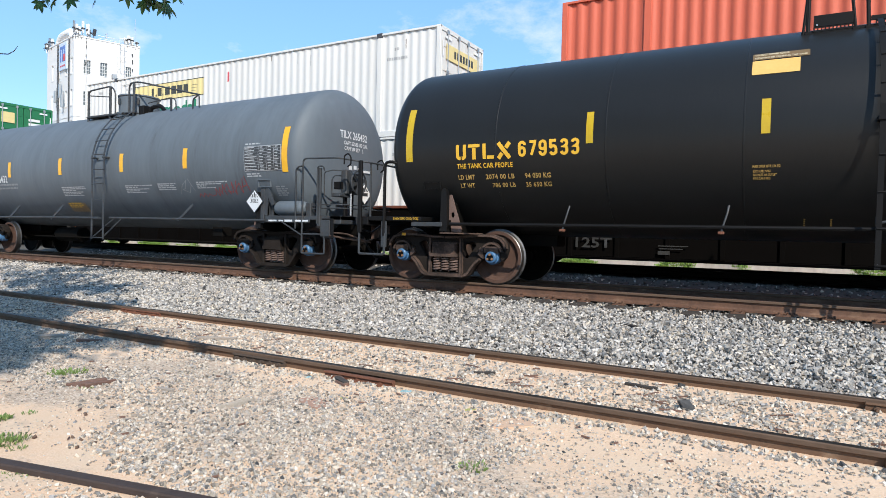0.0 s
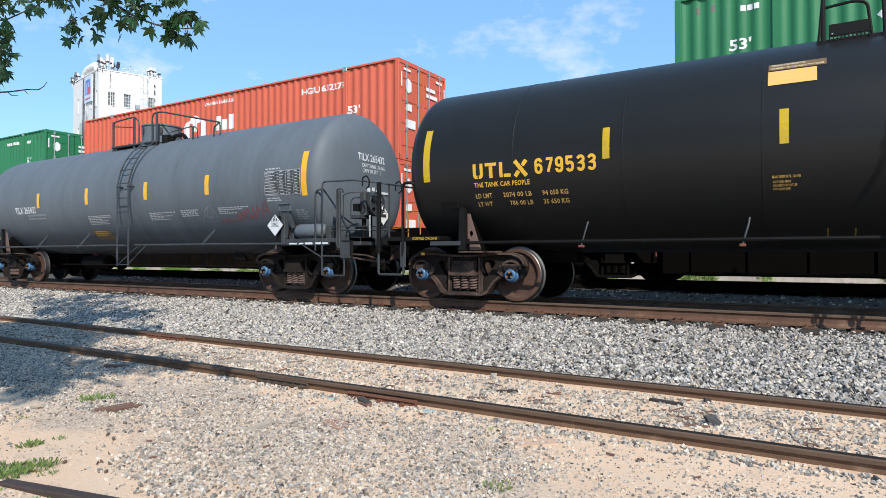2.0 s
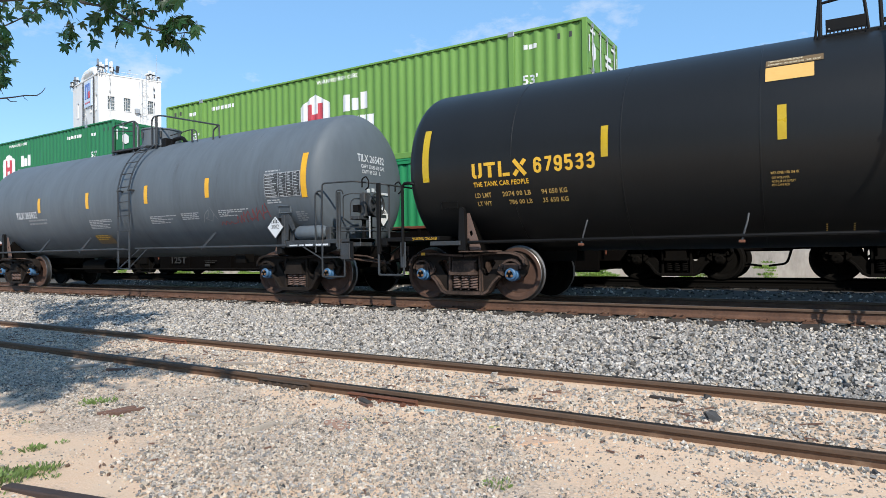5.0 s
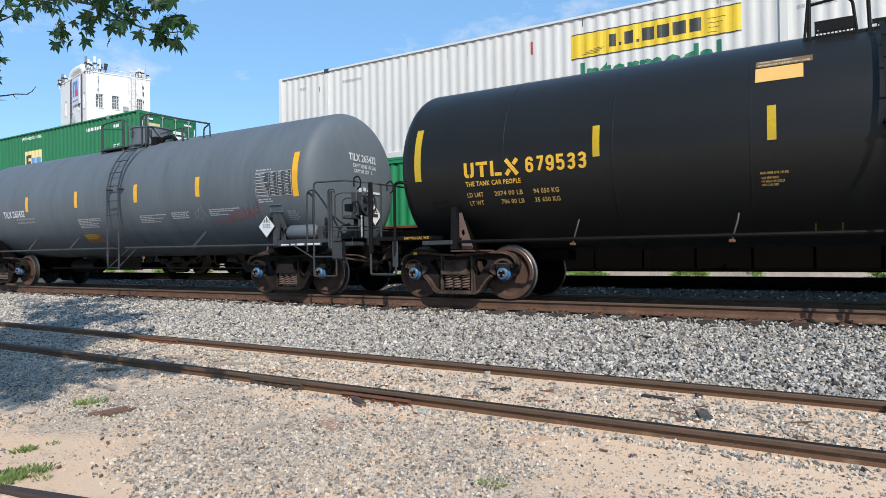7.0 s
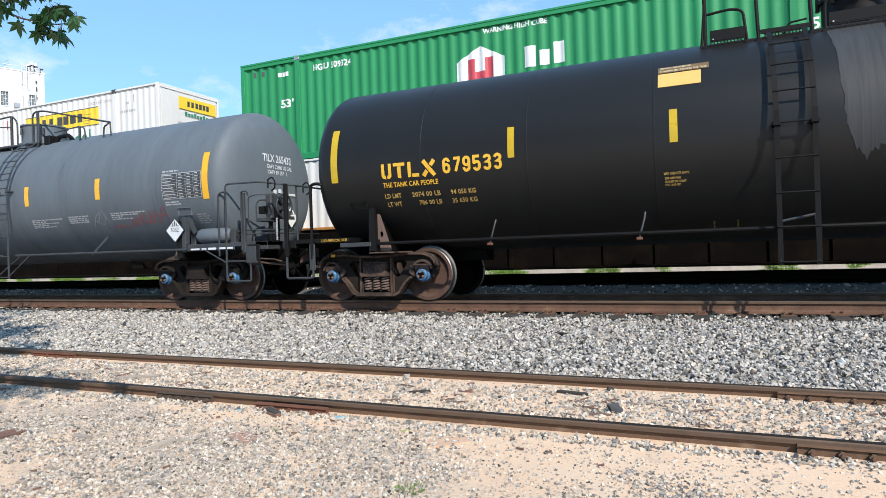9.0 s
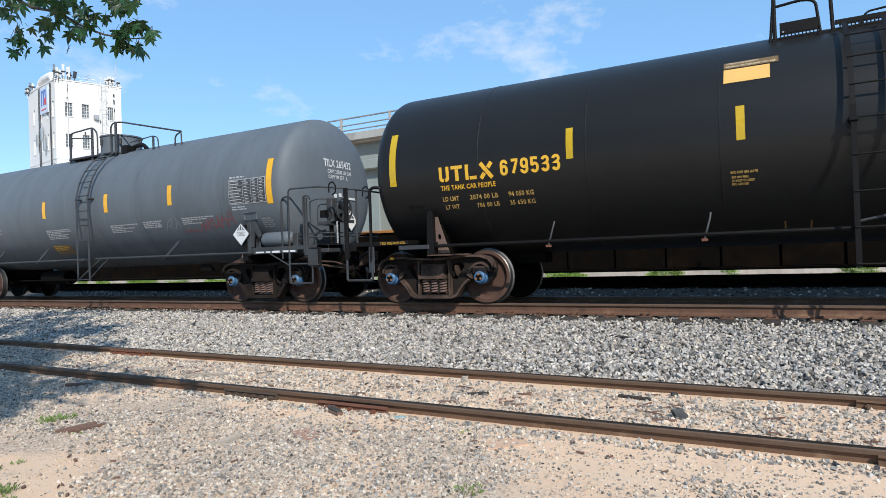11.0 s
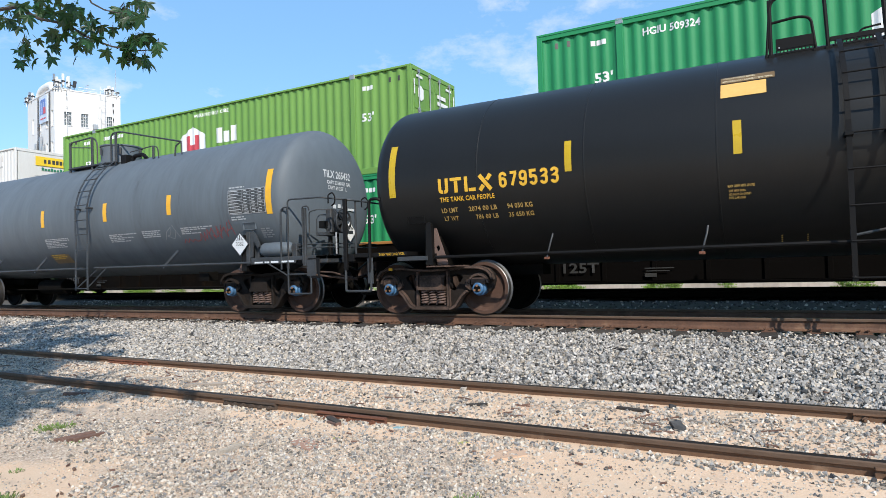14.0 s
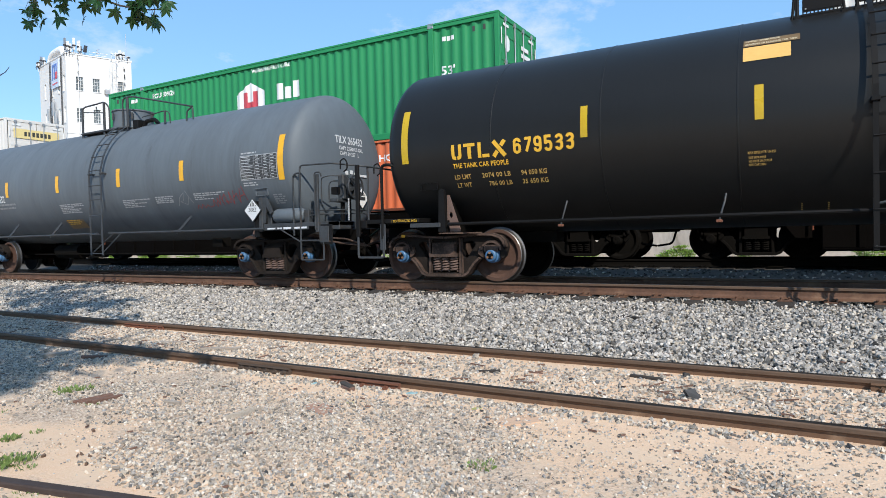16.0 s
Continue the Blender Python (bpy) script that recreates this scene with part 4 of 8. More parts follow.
def ribbon(bm, pts, w):
    """A flat stroke of width w along a line in the xy plane, mitred at its bends."""
    ps = [Vector((x, y)) for x, y in pts]
    pairs = []
    for k, p in enumerate(ps):
        before = (p - ps[k - 1]).normalized() if k else (ps[1] - p).normalized()
        after = (ps[k + 1] - p).normalized() if k < len(ps) - 1 else before
        n0, n1 = Vector((-before.y, before.x)), Vector((-after.y, after.x))
        n = (n0 + n1).normalized()
        n *= w / 2 / max(0.45, n.dot(n1))
        pairs.append((bm.verts.new((p.x - n.x, p.y - n.y, 0)), bm.verts.new((p.x + n.x, p.y + n.y, 0))))
    for (p, q), (r, s) in zip(pairs, pairs[1:]):
        bm.faces.new((p, r, s, q))


def stencil_name(h):
    """The four reporting letters as a stencil leaves them, with bridges across the strokes."""
    bm = bmesh.new()
    for s in (-1, 1):
        ribbon(bm, [(0.096 + s * 0.064, h)] + [(0.096 + s * (0.03 + 0.034 * math.cos(t)), 0.062 - 0.034 * math.sin(t)) for t in (0, 0.4, 0.8, 1.2, 1.57)] + [(0.096 + s * 0.011, 0.028)], 0.056)
    ribbon(bm, [(0.228, h - 0.026), (0.435, h - 0.026)], 0.052)
    ribbon(bm, [(0.332, h - 0.058), (0.332, 0.0)], 0.064)
    ribbon(bm, [(0.515, h), (0.515, 0.0)], 0.058)
    ribbon(bm, [(0.562, 0.027), (0.686, 0.027)], 0.054)
    ribbon(bm, [(0.762, h), (0.958, 0.0)], 0.066)
    ribbon(bm, [(0.958, h), (0.893, h * 0.665)], 0.066)
    ribbon(bm, [(0.828, h * 0.335), (0.762, 0.0)], 0.066)
    return bm


def stencil_digits(digits, h, pitch, stroke):
    """Tall rounded block digits."""
    bm = bmesh.new()
    W, H = 0.088, h - stroke
    r = W / 2
    turn = lambda cy, a0, a1, n=8: [(r + r * math.cos(radians(a0 + (a1 - a0) * k / n)), cy + r * math.sin(radians(a0 + (a1 - a0) * k / n))) for k in range(n + 1)]
    six = [(W, H * 0.76)] + turn(H - r, 0, 180) + turn(r, 180, 360) + turn(H * 0.58 - r, 0, 165)
    shapes = {"6": six, "9": [(W - x, H - y) for x, y in six], "7": [(0, H), (W, H), (W, H * 0.86), (W * 0.32, 0)],
              "5": [(W, H), (0, H), (0, H * 0.55)] + turn(H * 0.60 - r, 140, 0) + turn(r, 0, -170),
              "3": turn(H - r, 170, -60) + [(r * 0.8, H * 0.53)] + turn(H * 0.55 - r, 70, 0) + turn(r, 0, -170)}
    for k, ch in enumerate(digits):
        ribbon(bm, [(k * pitch + stroke / 2 + x, stroke / 2 + y) for x, y in shapes[ch]], stroke)
    return bm


def bars(car, x, z, rows, height, gap, material, seed, slant=0.0):
    """Small unreadable stencil lines as plain bars: rows of their lengths."""
    rng = random.Random(seed)
    rects = []
    for i, length in enumerate(rows):
        at = slant * i
        while at < length - 0.02:
            w = min(rng.uniform(0.05, 0.16), length - at)
            rects.append((at, -i * (height + gap) - height, w, height))
            at += w + 0.025
    return mark(car, flat_rects(rects), x, z, material, "stencil")


def stripe(car, x, z0, z1, width, tape=YELLOW):
    a = math.asin((z1 - ZC) / R_TANK) - math.asin((z0 - ZC) / R_TANK)
    return mark(car, flat_rects([(0, 0, width, a * R_TANK)]), x, z0, tape, "reflective_stripe", "yellow reflective stripe")


def side_ladder(car, x0, x1, z_low, z_bend, material, shell_gap, rung_z, top_z):
    """A ladder that stands off the tank's side and bends over its shoulder."""
    y0 = CY - R_TANK - shell_gap
    for x in (x0, x1):
        pts = [(x, y0, z_low), (x, y0, z_bend)]
        a = math.asin((z_bend - ZC) / (R_TANK + shell_gap))
        end = math.asin(min(0.98, (top_z - ZC) / (R_TANK + shell_gap)))
        k = 12
        for i in range(1, k + 1):
            t = a + (end - a) * i / k
            pts.append((x, CY - (R_TANK + shell_gap) * math.cos(t), ZC + (R_TANK + shell_gap) * math.sin(t)))
        bm = bmesh.new()
        prev = None
        for p in pts:
            p = Vector(p)
            ring = [bm.verts.new(p + Vector((dx, dy, 0))) for dx, dy in ((-0.03, -0.006), (0.03, -0.006), (0.03, 0.006), (-0.03, 0.006))]
            if prev:
                for i in range(4):
                    bm.faces.new((prev[i], prev[(i + 1) % 4], ring[(i + 1) % 4], ring[i]))
            prev = ring
        part("ladder_rail", bm, material, car)
    for z in rung_z:
        a = math.asin(max(-1, min(1, (z - ZC) / (R_TANK + shell_gap))))
        y = y0 if z < z_bend else CY - (R_TANK + shell_gap) * math.cos(a)
        bm = bmesh.new()
        cyl(bm, (x0 - 0.02, y - 0.008, z), (x1 + 0.02, y - 0.008, z), 0.012, seg=8)
        part("rung", bm, material, car)


def bar_part(name, pts, r, material, car, bend=0.0, seg=8, label=""):
    bm = bmesh.new()
    pipe(bm, rounded(pts, bend) if bend else pts, r, seg)
    return part(name, bm, material, car, label, smooth=True)


def slab_part(name, dims, material, car, bevel=0.008, label="", m=None):
    return part(name, rbox(*dims, bevel, m), material, car, label)


def coupler(car, x, direction):
    bm = bmesh.new()
    z = RAIL_TOP_Z + 0.85
    box(bm, min(x, x - direction * 0.7), max(x, x - direction * 0.7), CY - 0.08, CY + 0.08, z - 0.08, z + 0.08)
    prism(bm, [(x, CY - 0.17), (x + direction * 0.22, CY - 0.19), (x + direction * 0.30, CY - 0.05), (x + direction * 0.18, CY + 0.02), (x + direction * 0.28, CY + 0.16), (x, CY + 0.17)], z - 0.16, z + 0.16, plane="xy")
    part("coupler", bm, TRUCK, car, "rusty knuckle coupler")
    bar_part("air_hose", [(x - direction * 0.1, CY - 0.35, z - 0.05), (x + direction * 0.05, CY - 0.36, z - 0.3), (x + direction * 0.22, CY - 0.25, z - 0.52), (x + direction * 0.42, CY - 0.1, z - 0.5)], 0.028, BLACK_IRON, car, 0.12)


def saddle(car, x, s):
    """The tapered bolster web that cradles the tank over a truck."""
    for y, k in ((CY - 1.38, -1), (CY + 1.38, 1)):
        post = arc(x - 0.04, 1.96, 0.05, 0.06, 0, 180, 6) + [(x - 0.11, 1.30), (x + 0.03, 1.30)]
        bm = bmesh.new()
        prism(bm, post, y - 0.04, y + 0.04)
        part("saddle_post", bm, BLACK_IRON, car)
        bm = bmesh.new()
        hole = arc(x + s * 0.09, 1.58, 0.035, 0.05, 0, 330, 8)
        plate_with_holes(bm, [(x + s * 0.02, 1.30), (x + s * 0.02, 1.92), (x + s * 0.06, 1.92), (x + s * 0.26, 1.34), (x + s * 0.26, 1.30)], [hole], y + 0.05, y + 0.075)
        part("saddle_web", bm, SPRING, car)
        bm = bmesh.new()
        prism(bm, [(x - 0.10, y + k * 0.05), (x + s * 0.25, y + k * 0.05), (x + s * 0.52, y - k * 0.35), (x - 0.10, y - k * 0.35)], 1.262, 1.285, plane="xy")
        part("bolster_flange", bm, TRUCK, car)
    bm = bmesh.new()
    prism(bm, [(CY - 1.40, 1.28), (CY - 1.40, 1.38), (CY - 1.05, 1.95), (CY - 0.6, 1.45), (CY + 0.6, 1.45), (CY + 1.05, 1.95), (CY + 1.40, 1.38), (CY + 1.40, 1.28), (CY + 0.5, 1.15), (CY - 0.5, 1.15)], x - 0.06, x + 0.06, plane="yz")
    part("bolster_beam", bm, UNDER, car)


def stub_sill(car, x0, x1):
    bm = bmesh.new()
    box(bm, x0, x1, CY - 0.2, CY + 0.2, RAIL_TOP_Z + 0.66, RAIL_TOP_Z + 0.98)
    part("stub_sill", bm, UNDER, car)


def black_tank_car():
    car = thing("tank_car", "long matt black railway tank car with yellow lettering", "tank car", at=pose(2.0, CY, RAIL_TOP_Z))
    tank_shell(car, -6.02, 10.10, BLACK_PAINT, 0.44, (-4.22, -2.47, -0.66, 2.75, 4.6, 6.4, 8.2), "matt black tank with dished ends")
    for x in (-5.34, 9.34):
        truck(car, x, TANK_Y, RAIL_TOP_Z)
        saddle(car, x + (0.2 if x < 0 else -0.2), 1 if x < 0 else -1)
    stub_sill(car, -7.1, -3.6)
    stub_sill(car, 7.6, 11.1)
    slab_part("truck_tag", (-6.20, -6.12, CY - 1.125, CY - 1.115, 1.215, 1.265), YELLOW, car, 0.002, "small yellow tag on the truck frame")
    coupler(car, -7.12, -1)
    coupler(car, 11.12, 1)
    # lettering and notices
    mark(car, stencil_name(0.245), -4.93, 2.475, YELLOW_TEXT, "lettering")
    mark(car, stencil_digits("679533", 0.245, 0.169, 0.044), -3.83, 2.485, YELLOW_TEXT, "lettering")
    text_on(car, "THE TANK CAR PEOPLE", -4.92, 2.34, 0.078, YELLOW_TEXT, 0.99)
    text_on(car, "LD LMT", -4.92, 2.165, 0.078, TAN_TEXT, 0.30)
    text_on(car, "2074 00 LB", -4.42, 2.165, 0.078, TAN_TEXT, 0.50)
    text_on(car, "94 050 KG", -3.74, 2.165, 0.078, TAN_TEXT, 0.42)
    text_on(car, "LT WT", -4.90, 2.035, 0.078, TAN_TEXT, 0.26)
    text_on(car, "786 00 LB", -4.32, 2.035, 0.078, TAN_TEXT, 0.40)
    text_on(car, "35 650 KG", -3.74, 2.035, 0.078, TAN_TEXT, 0.42)
    for x, z0, z1 in ((-5.90, 2.48, 3.385), (-2.755, 2.635, 3.095), (-0.46, 2.64, 3.09), (2.46, 2.64, 3.09)):
        stripe(car, x, z0, z1, 0.13 if x < -5 else 0.105, OLD_YELLOW)
    mark(car, flat_rects([(0, 0, 0.66, 0.125)]), -0.60, 3.66, LABEL_BROWN, "notice_band", "brown notice band with pale lettering")
    text_on(car, "CONSULT OWNER BEFORE", -0.575, 3.722, 0.034, NOTICE_TEXT, 0.40, 1.0, 0.010, 0.02)
    text_on(car, "REPAIRING OR CLEANING THIS TANK", -0.575, 3.672, 0.034, NOTICE_TEXT, 0.61, 1.0, 0.010, 0.02)
    mark(car, flat_rects([(0, 0, 0.555, 0.245)]), -0.60, 3.435, LABEL_TAN, "notice_label", "faded tan notice label")
    text_on(car, "MAX OPER HTR 104 PSI", -0.55, 2.215, 0.036, TAN_TEXT, 0.32)
    text_on(car, "EXT HTR PIPES", -0.54, 2.155, 0.032, TAN_TEXT, 0.20)
    text_on(car, "NO INLET OR OUTLET", -0.54, 2.110, 0.032, TAN_TEXT, 0.27)
    text_on(car, "PIPE CAPS RED", -0.54, 2.066, 0.032, TAN_TEXT, 0.20)
    text_on(car, "NO VACUUM  RELIEF VALVE", 2.08, 2.25, 0.046, TAN_TEXT, 0.60)
    text_on(car, "BREAK VACUUM BEFORE UNLOADING", 2.08, 2.18, 0.046, TAN_TEXT, 0.76)
    for x in (0.055, 0.36):
        mark(car, flat_rects([(0, k * 0.045, 0.02, 0.03) for k in range(4)]), x, 1.476, TAN_TEXT, "stencil_mark")
    # dried spill down from the manway, one thin skin with a ragged foot
    bm = bmesh.new()
    cols, rows = 30, 22
    grid = []
    for i in range(cols + 1):
        s = i / cols
        x = 1.50 + 0.63 * s
        low = 2.32 + 0.03 * math.sin(i * 2.3) + 0.03 * math.sin(i * 1.1) + 0.06 * math.sin(i * 0.4 + 1) + (0.30 * (abs(s - 0.5) * 2) ** 4)
        a0, a1 = math.asin((low - ZC) / R_TANK), math.asin((4.2 - ZC) / R_TANK)
        col = []
        for k in range(rows + 1):
            a = a0 + (a1 - a0) * k / rows
            wob = 0.08 * (1 - k / rows) + 0.008 * math.sin(k * 0.7 + i * 0.2) + (0.035 * noise.noise(Vector((k * 0.8, i, 0))) if i in (0, 1, cols - 1, cols) else 0)
            col.append(bm.verts.new((x + wob, CY - (R_TANK + 0.0045) * math.cos(a), ZC + (R_TANK + 0.0045) * math.sin(a))))
        grid.append(col)
    for p, q in zip(grid, grid[1:]):
        for k in range(rows):
            bm.faces.new((p[k], q[k], q[k + 1], p[k + 1]))
    part("spill_streak", bm, PRODUCT, car, "pale grey dried spill streaks", smooth=True)
    # long side rail with its drop brackets
    for y in (CY - 1.43, CY + 1.43):
        bar_part("side_rail", [(-5.05, y, 1.425), (9.1, y, 1.425)], 0.028, BLACK_IRON, car)
    for x in (-3.08, -0.88, 3.4, 5.6):
        bar_part("rail_bracket", [(x - 0.02, CY - 1.43, 1.36), (x, CY - 1.43, 1.44), (x + 0.05, CY - 1.42, 1.62), (x + 0.06, CY - 1.36, 1.72)], 0.014, FITTING, car, label="")
        slab_part("bracket_foot", (x - 0.06, x + 0.02, CY - 1.47, CY - 1.40, 1.33, 1.37), RUST_IRON, car)
    side_ladder(car, 0.815, 1.235, 0.95, 2.9, BLACK_IRON, 0.13, (0.99, 1.43, 1.86, 2.30, 2.74, 3.15, 3.52, 3.85), 4.10)
    for x in (0.815, 1.235):
        bar_part("ladder_brace", [(x, CY - 1.62, 1.0), (x, CY - 1.45, 1.58)], 0.02, FITTING, car)
        bm = rbox(x - 0.05, x + 0.05, CY - 1.66, CY - 1.5, 2.70, 2.76, 0.01)
        part("standoff", bm, BLACK_IRON, car)
    bar_part("ladder_tie", [(0.815, CY - 1.45, 1.50), (1.235, CY - 1.45, 1.58)], 0.018, FITTING, car)
    # walkway, railings and manway on top
    for k in range(10):
        yy = CY - 0.75 + k * 0.055
        slab_part("walkway_bar", (-0.05, 5.0, yy, yy + 0.018, 4.055, 4.095), BLACK_IRON, car, 0.003)
    for x in (-0.02, 0.5, 1.0, 1.5, 2.0, 2.5, 3.0, 3.5, 4.0, 4.5):
        slab_part("walkway_tie", (x, x + 0.03, CY - 0.74, CY - 0.23, 4.03, 4.055), BLACK_IRON, car, 0.003)
    slab_part("walkway_edge", (-0.05, 5.0, CY - 0.765, CY - 0.752, 4.03, 4.07), BLACK_IRON, car, 0.003)
    slab_part("toe_board", (0.09, 0.54, CY - 0.77, CY - 0.755, 4.135, 4.29), BLACK_IRON, car, 0.004)
    slab_part("toe_board", (0.73, 1.34, CY - 0.77, CY - 0.755, 4.135, 4.20), BLACK_IRON, car, 0.004)
    slab_part("toe_board", (1.55, 2.96, CY - 0.77, CY - 0.755, 4.135, 4.29), BLACK_IRON, car, 0.004)
    # perforated edge of the tread under the toe boards
    for x0, x1 in ((0.09, 0.54), (0.78, 1.30), (1.55, 2.96)):
        bm = bmesh.new()
        box(bm, x0, x1, CY - 0.768, CY - 0.757, 4.120, 4.134)
        box(bm, x0, x1, CY - 0.768, CY - 0.757, 4.072, 4.094)
        count = int((x1 - x0) / 0.043)
        for i in range(count + 1):
            x = x0 + (x1 - x0 - 0.016) * i / count
            box(bm, x, x + 0.016, CY - 0.767, CY - 0.758, 4.094, 4.120)
        part("tread_edge", bm, BLACK_IRON, car, "perforated black tread edge")
    for x in (0.13, 1.60, 2.90):
        bm = bmesh.new()
        cyl(bm, (x, CY - 0.77, 4.16), (x, CY - 0.782, 4.16), 0.011, seg=8)
        part("bolt_head", bm, GALV, car)
    y = CY - 0.75
    bar_part("guard_rail", [(0.03, y, 3.98), (0.03, y, 4.87), (0.40, y, 4.90), (0.68, y, 4.85), (0.71, y, 4.04)], 0.024, BLACK_IRON, car, 0.14)
    bar_part("guard_rail", [(0.05, y, 4.53), (0.36, y, 4.56), (0.52, y, 4.52), (0.57, y, 4.04)], 0.020, BLACK_IRON, car, 0.12)
    bar_part("guard_rail", [(1.36, y, 4.02), (1.33, y, 4.72), (1.48, y, 4.87), (3.06, y, 4.87)], 0.026, BLACK_IRON, car, 0.16)
    bar_part("guard_rail", [(1.51, y, 4.04), (1.51, y, 4.44), (1.62, y, 4.54), (3.06, y, 4.56)], 0.020, BLACK_IRON, car, 0.1)
    slab_part("guard_post", (3.02, 3.09, y - 0.02, y + 0.02, 3.98, 4.90), BLACK_IRON, car)
    slab_part("guard_post", (0.0, 0.05, y - 0.02, y + 0.02, 3.98, 4.86), BLACK_IRON, car)
    bar_part("guard_brace", [(2.50, y, 4.27), (3.05, y, 4.84)], 0.022, BLACK_IRON, car)
    bar_part("guard_brace", [(2.74, y, 4.27), (3.05, y, 4.56)], 0.020, BLACK_IRON, car)
    bar_part("guard_brace", [(-0.03, y, 4.05), (0.04, y, 4.86)], 0.018, BLACK_IRON, car)
    bar_part("grab_hook", [(1.02, y, 4.10), (1.08, y, 4.24), (1.30, y, 4.26)], 0.014, BLACK_IRON, car, 0.05)
    for x in (0.03, 0.57, 0.71, 1.36, 1.51, 3.05):
        slab_part("post_foot", (x - 0.04, x + 0.04, y - 0.03, y + 0.03, 3.96, 4.08), BLACK_IRON, car)
    bm = bmesh.new()
    lathe(bm, [(4.15, 0.0), (4.15, 0.40), (4.60, 0.40), (4.62, 0.445), (4.67, 0.445), (4.70, 0.40), (4.79, 0.2), (4.81, 0.0)], 28, (1.97, CY - 0.05, 0), axis="z")
    man = part("manway", bm, BLACK_IRON, car, "black manway dome with a domed lid", smooth=True)
    for i in range(8):
        a = 2 * math.pi * i / 8
        p = (1.97 + 0.445 * math.cos(a), CY - 0.05 + 0.445 * math.sin(a))
        bm = bmesh.new()
        cyl(bm, (*p, 4.53), (*p, 4.75), 0.028, seg=6)
        part("lid_bolt", bm, BLACK_IRON, man)
    # end platform by the coupler
    slab_part("end_beam", (-6.95, -6.72, CY - 1.45, CY + 1.45, 1.40, 1.54), BLACK_IRON, car)
    slab_part("end_deck", (-6.72, -5.62, CY - 1.44, CY - 0.85, 1.47, 1.545), BLACK_IRON, car)
    slab_part("end_deck", (-6.72, -5.62, CY + 0.85, CY + 1.44, 1.47, 1.545), BLACK_IRON, car)
    slab_part("step_shelf", (-5.80, -5.20, CY - 1.45, CY - 1.0, 1.38, 1.455), FITTING, car)
    bm = lettering("2 INCH TREAD COND. SHOES", 0.045, 0.52)
    bmesh.ops.transform(bm, matrix=Matrix.Translation((-6.18, CY - 1.444, 1.487)) @ Matrix.Rotation(radians(90), 4, "X"), verts=bm.verts[:])
    part("lettering", bm, YELLOW_TEXT, car)
    y = CY - 1.46
    bar_part("grab_hoop", [(-6.36, y, 1.2), (-6.36, y, 2.50), (-6.16, y, 2.50), (-6.0, y + 0.25, 2.35)], 0.028, BLACK_IRON, car, 0.10)
    slab_part("corner_post", (-6.93, -6.85, y - 0.03, y + 0.02, 1.25, 2.55), BLACK_IRON, car)
    bar_part("stirrup_step", [(-6.90, y, 1.4), (-6.90, y, 0.87), (-6.35, y, 0.87), (-6.35, y, 1.25)], 0.022, FITTING, car, 0.04)
    slab_part("stirrup_plate", (-6.42, -6.30, y - 0.01, y + 0.01, 1.0, 1.46), FITTING, car)
    bar_part("uncoupling_lever", [(-6.85, y, 1.32), (-7.05, CY - 0.9, 1.25), (-7.1, CY - 0.3, 1.5)], 0.018, BLACK_IRON, car)
    for dims in ((-5.62, -5.28, 2.02, 2.02+0.012), (-5.62, -5.28, 2.14-0.012, 2.14), (-5.62, -5.62+0.012, 2.02, 2.14), (-5.28-0.012, -5.28, 2.02, 2.14)):
        a = CY - math.sqrt(R_TANK ** 2 - ((dims[2] + dims[3]) / 2 - ZC) ** 2)
        slab_part("card_frame_bar", (dims[0], dims[1], a - 0.02, a + 0.01, dims[2], dims[3]), BLACK_IRON, car, 0.002)
    return car


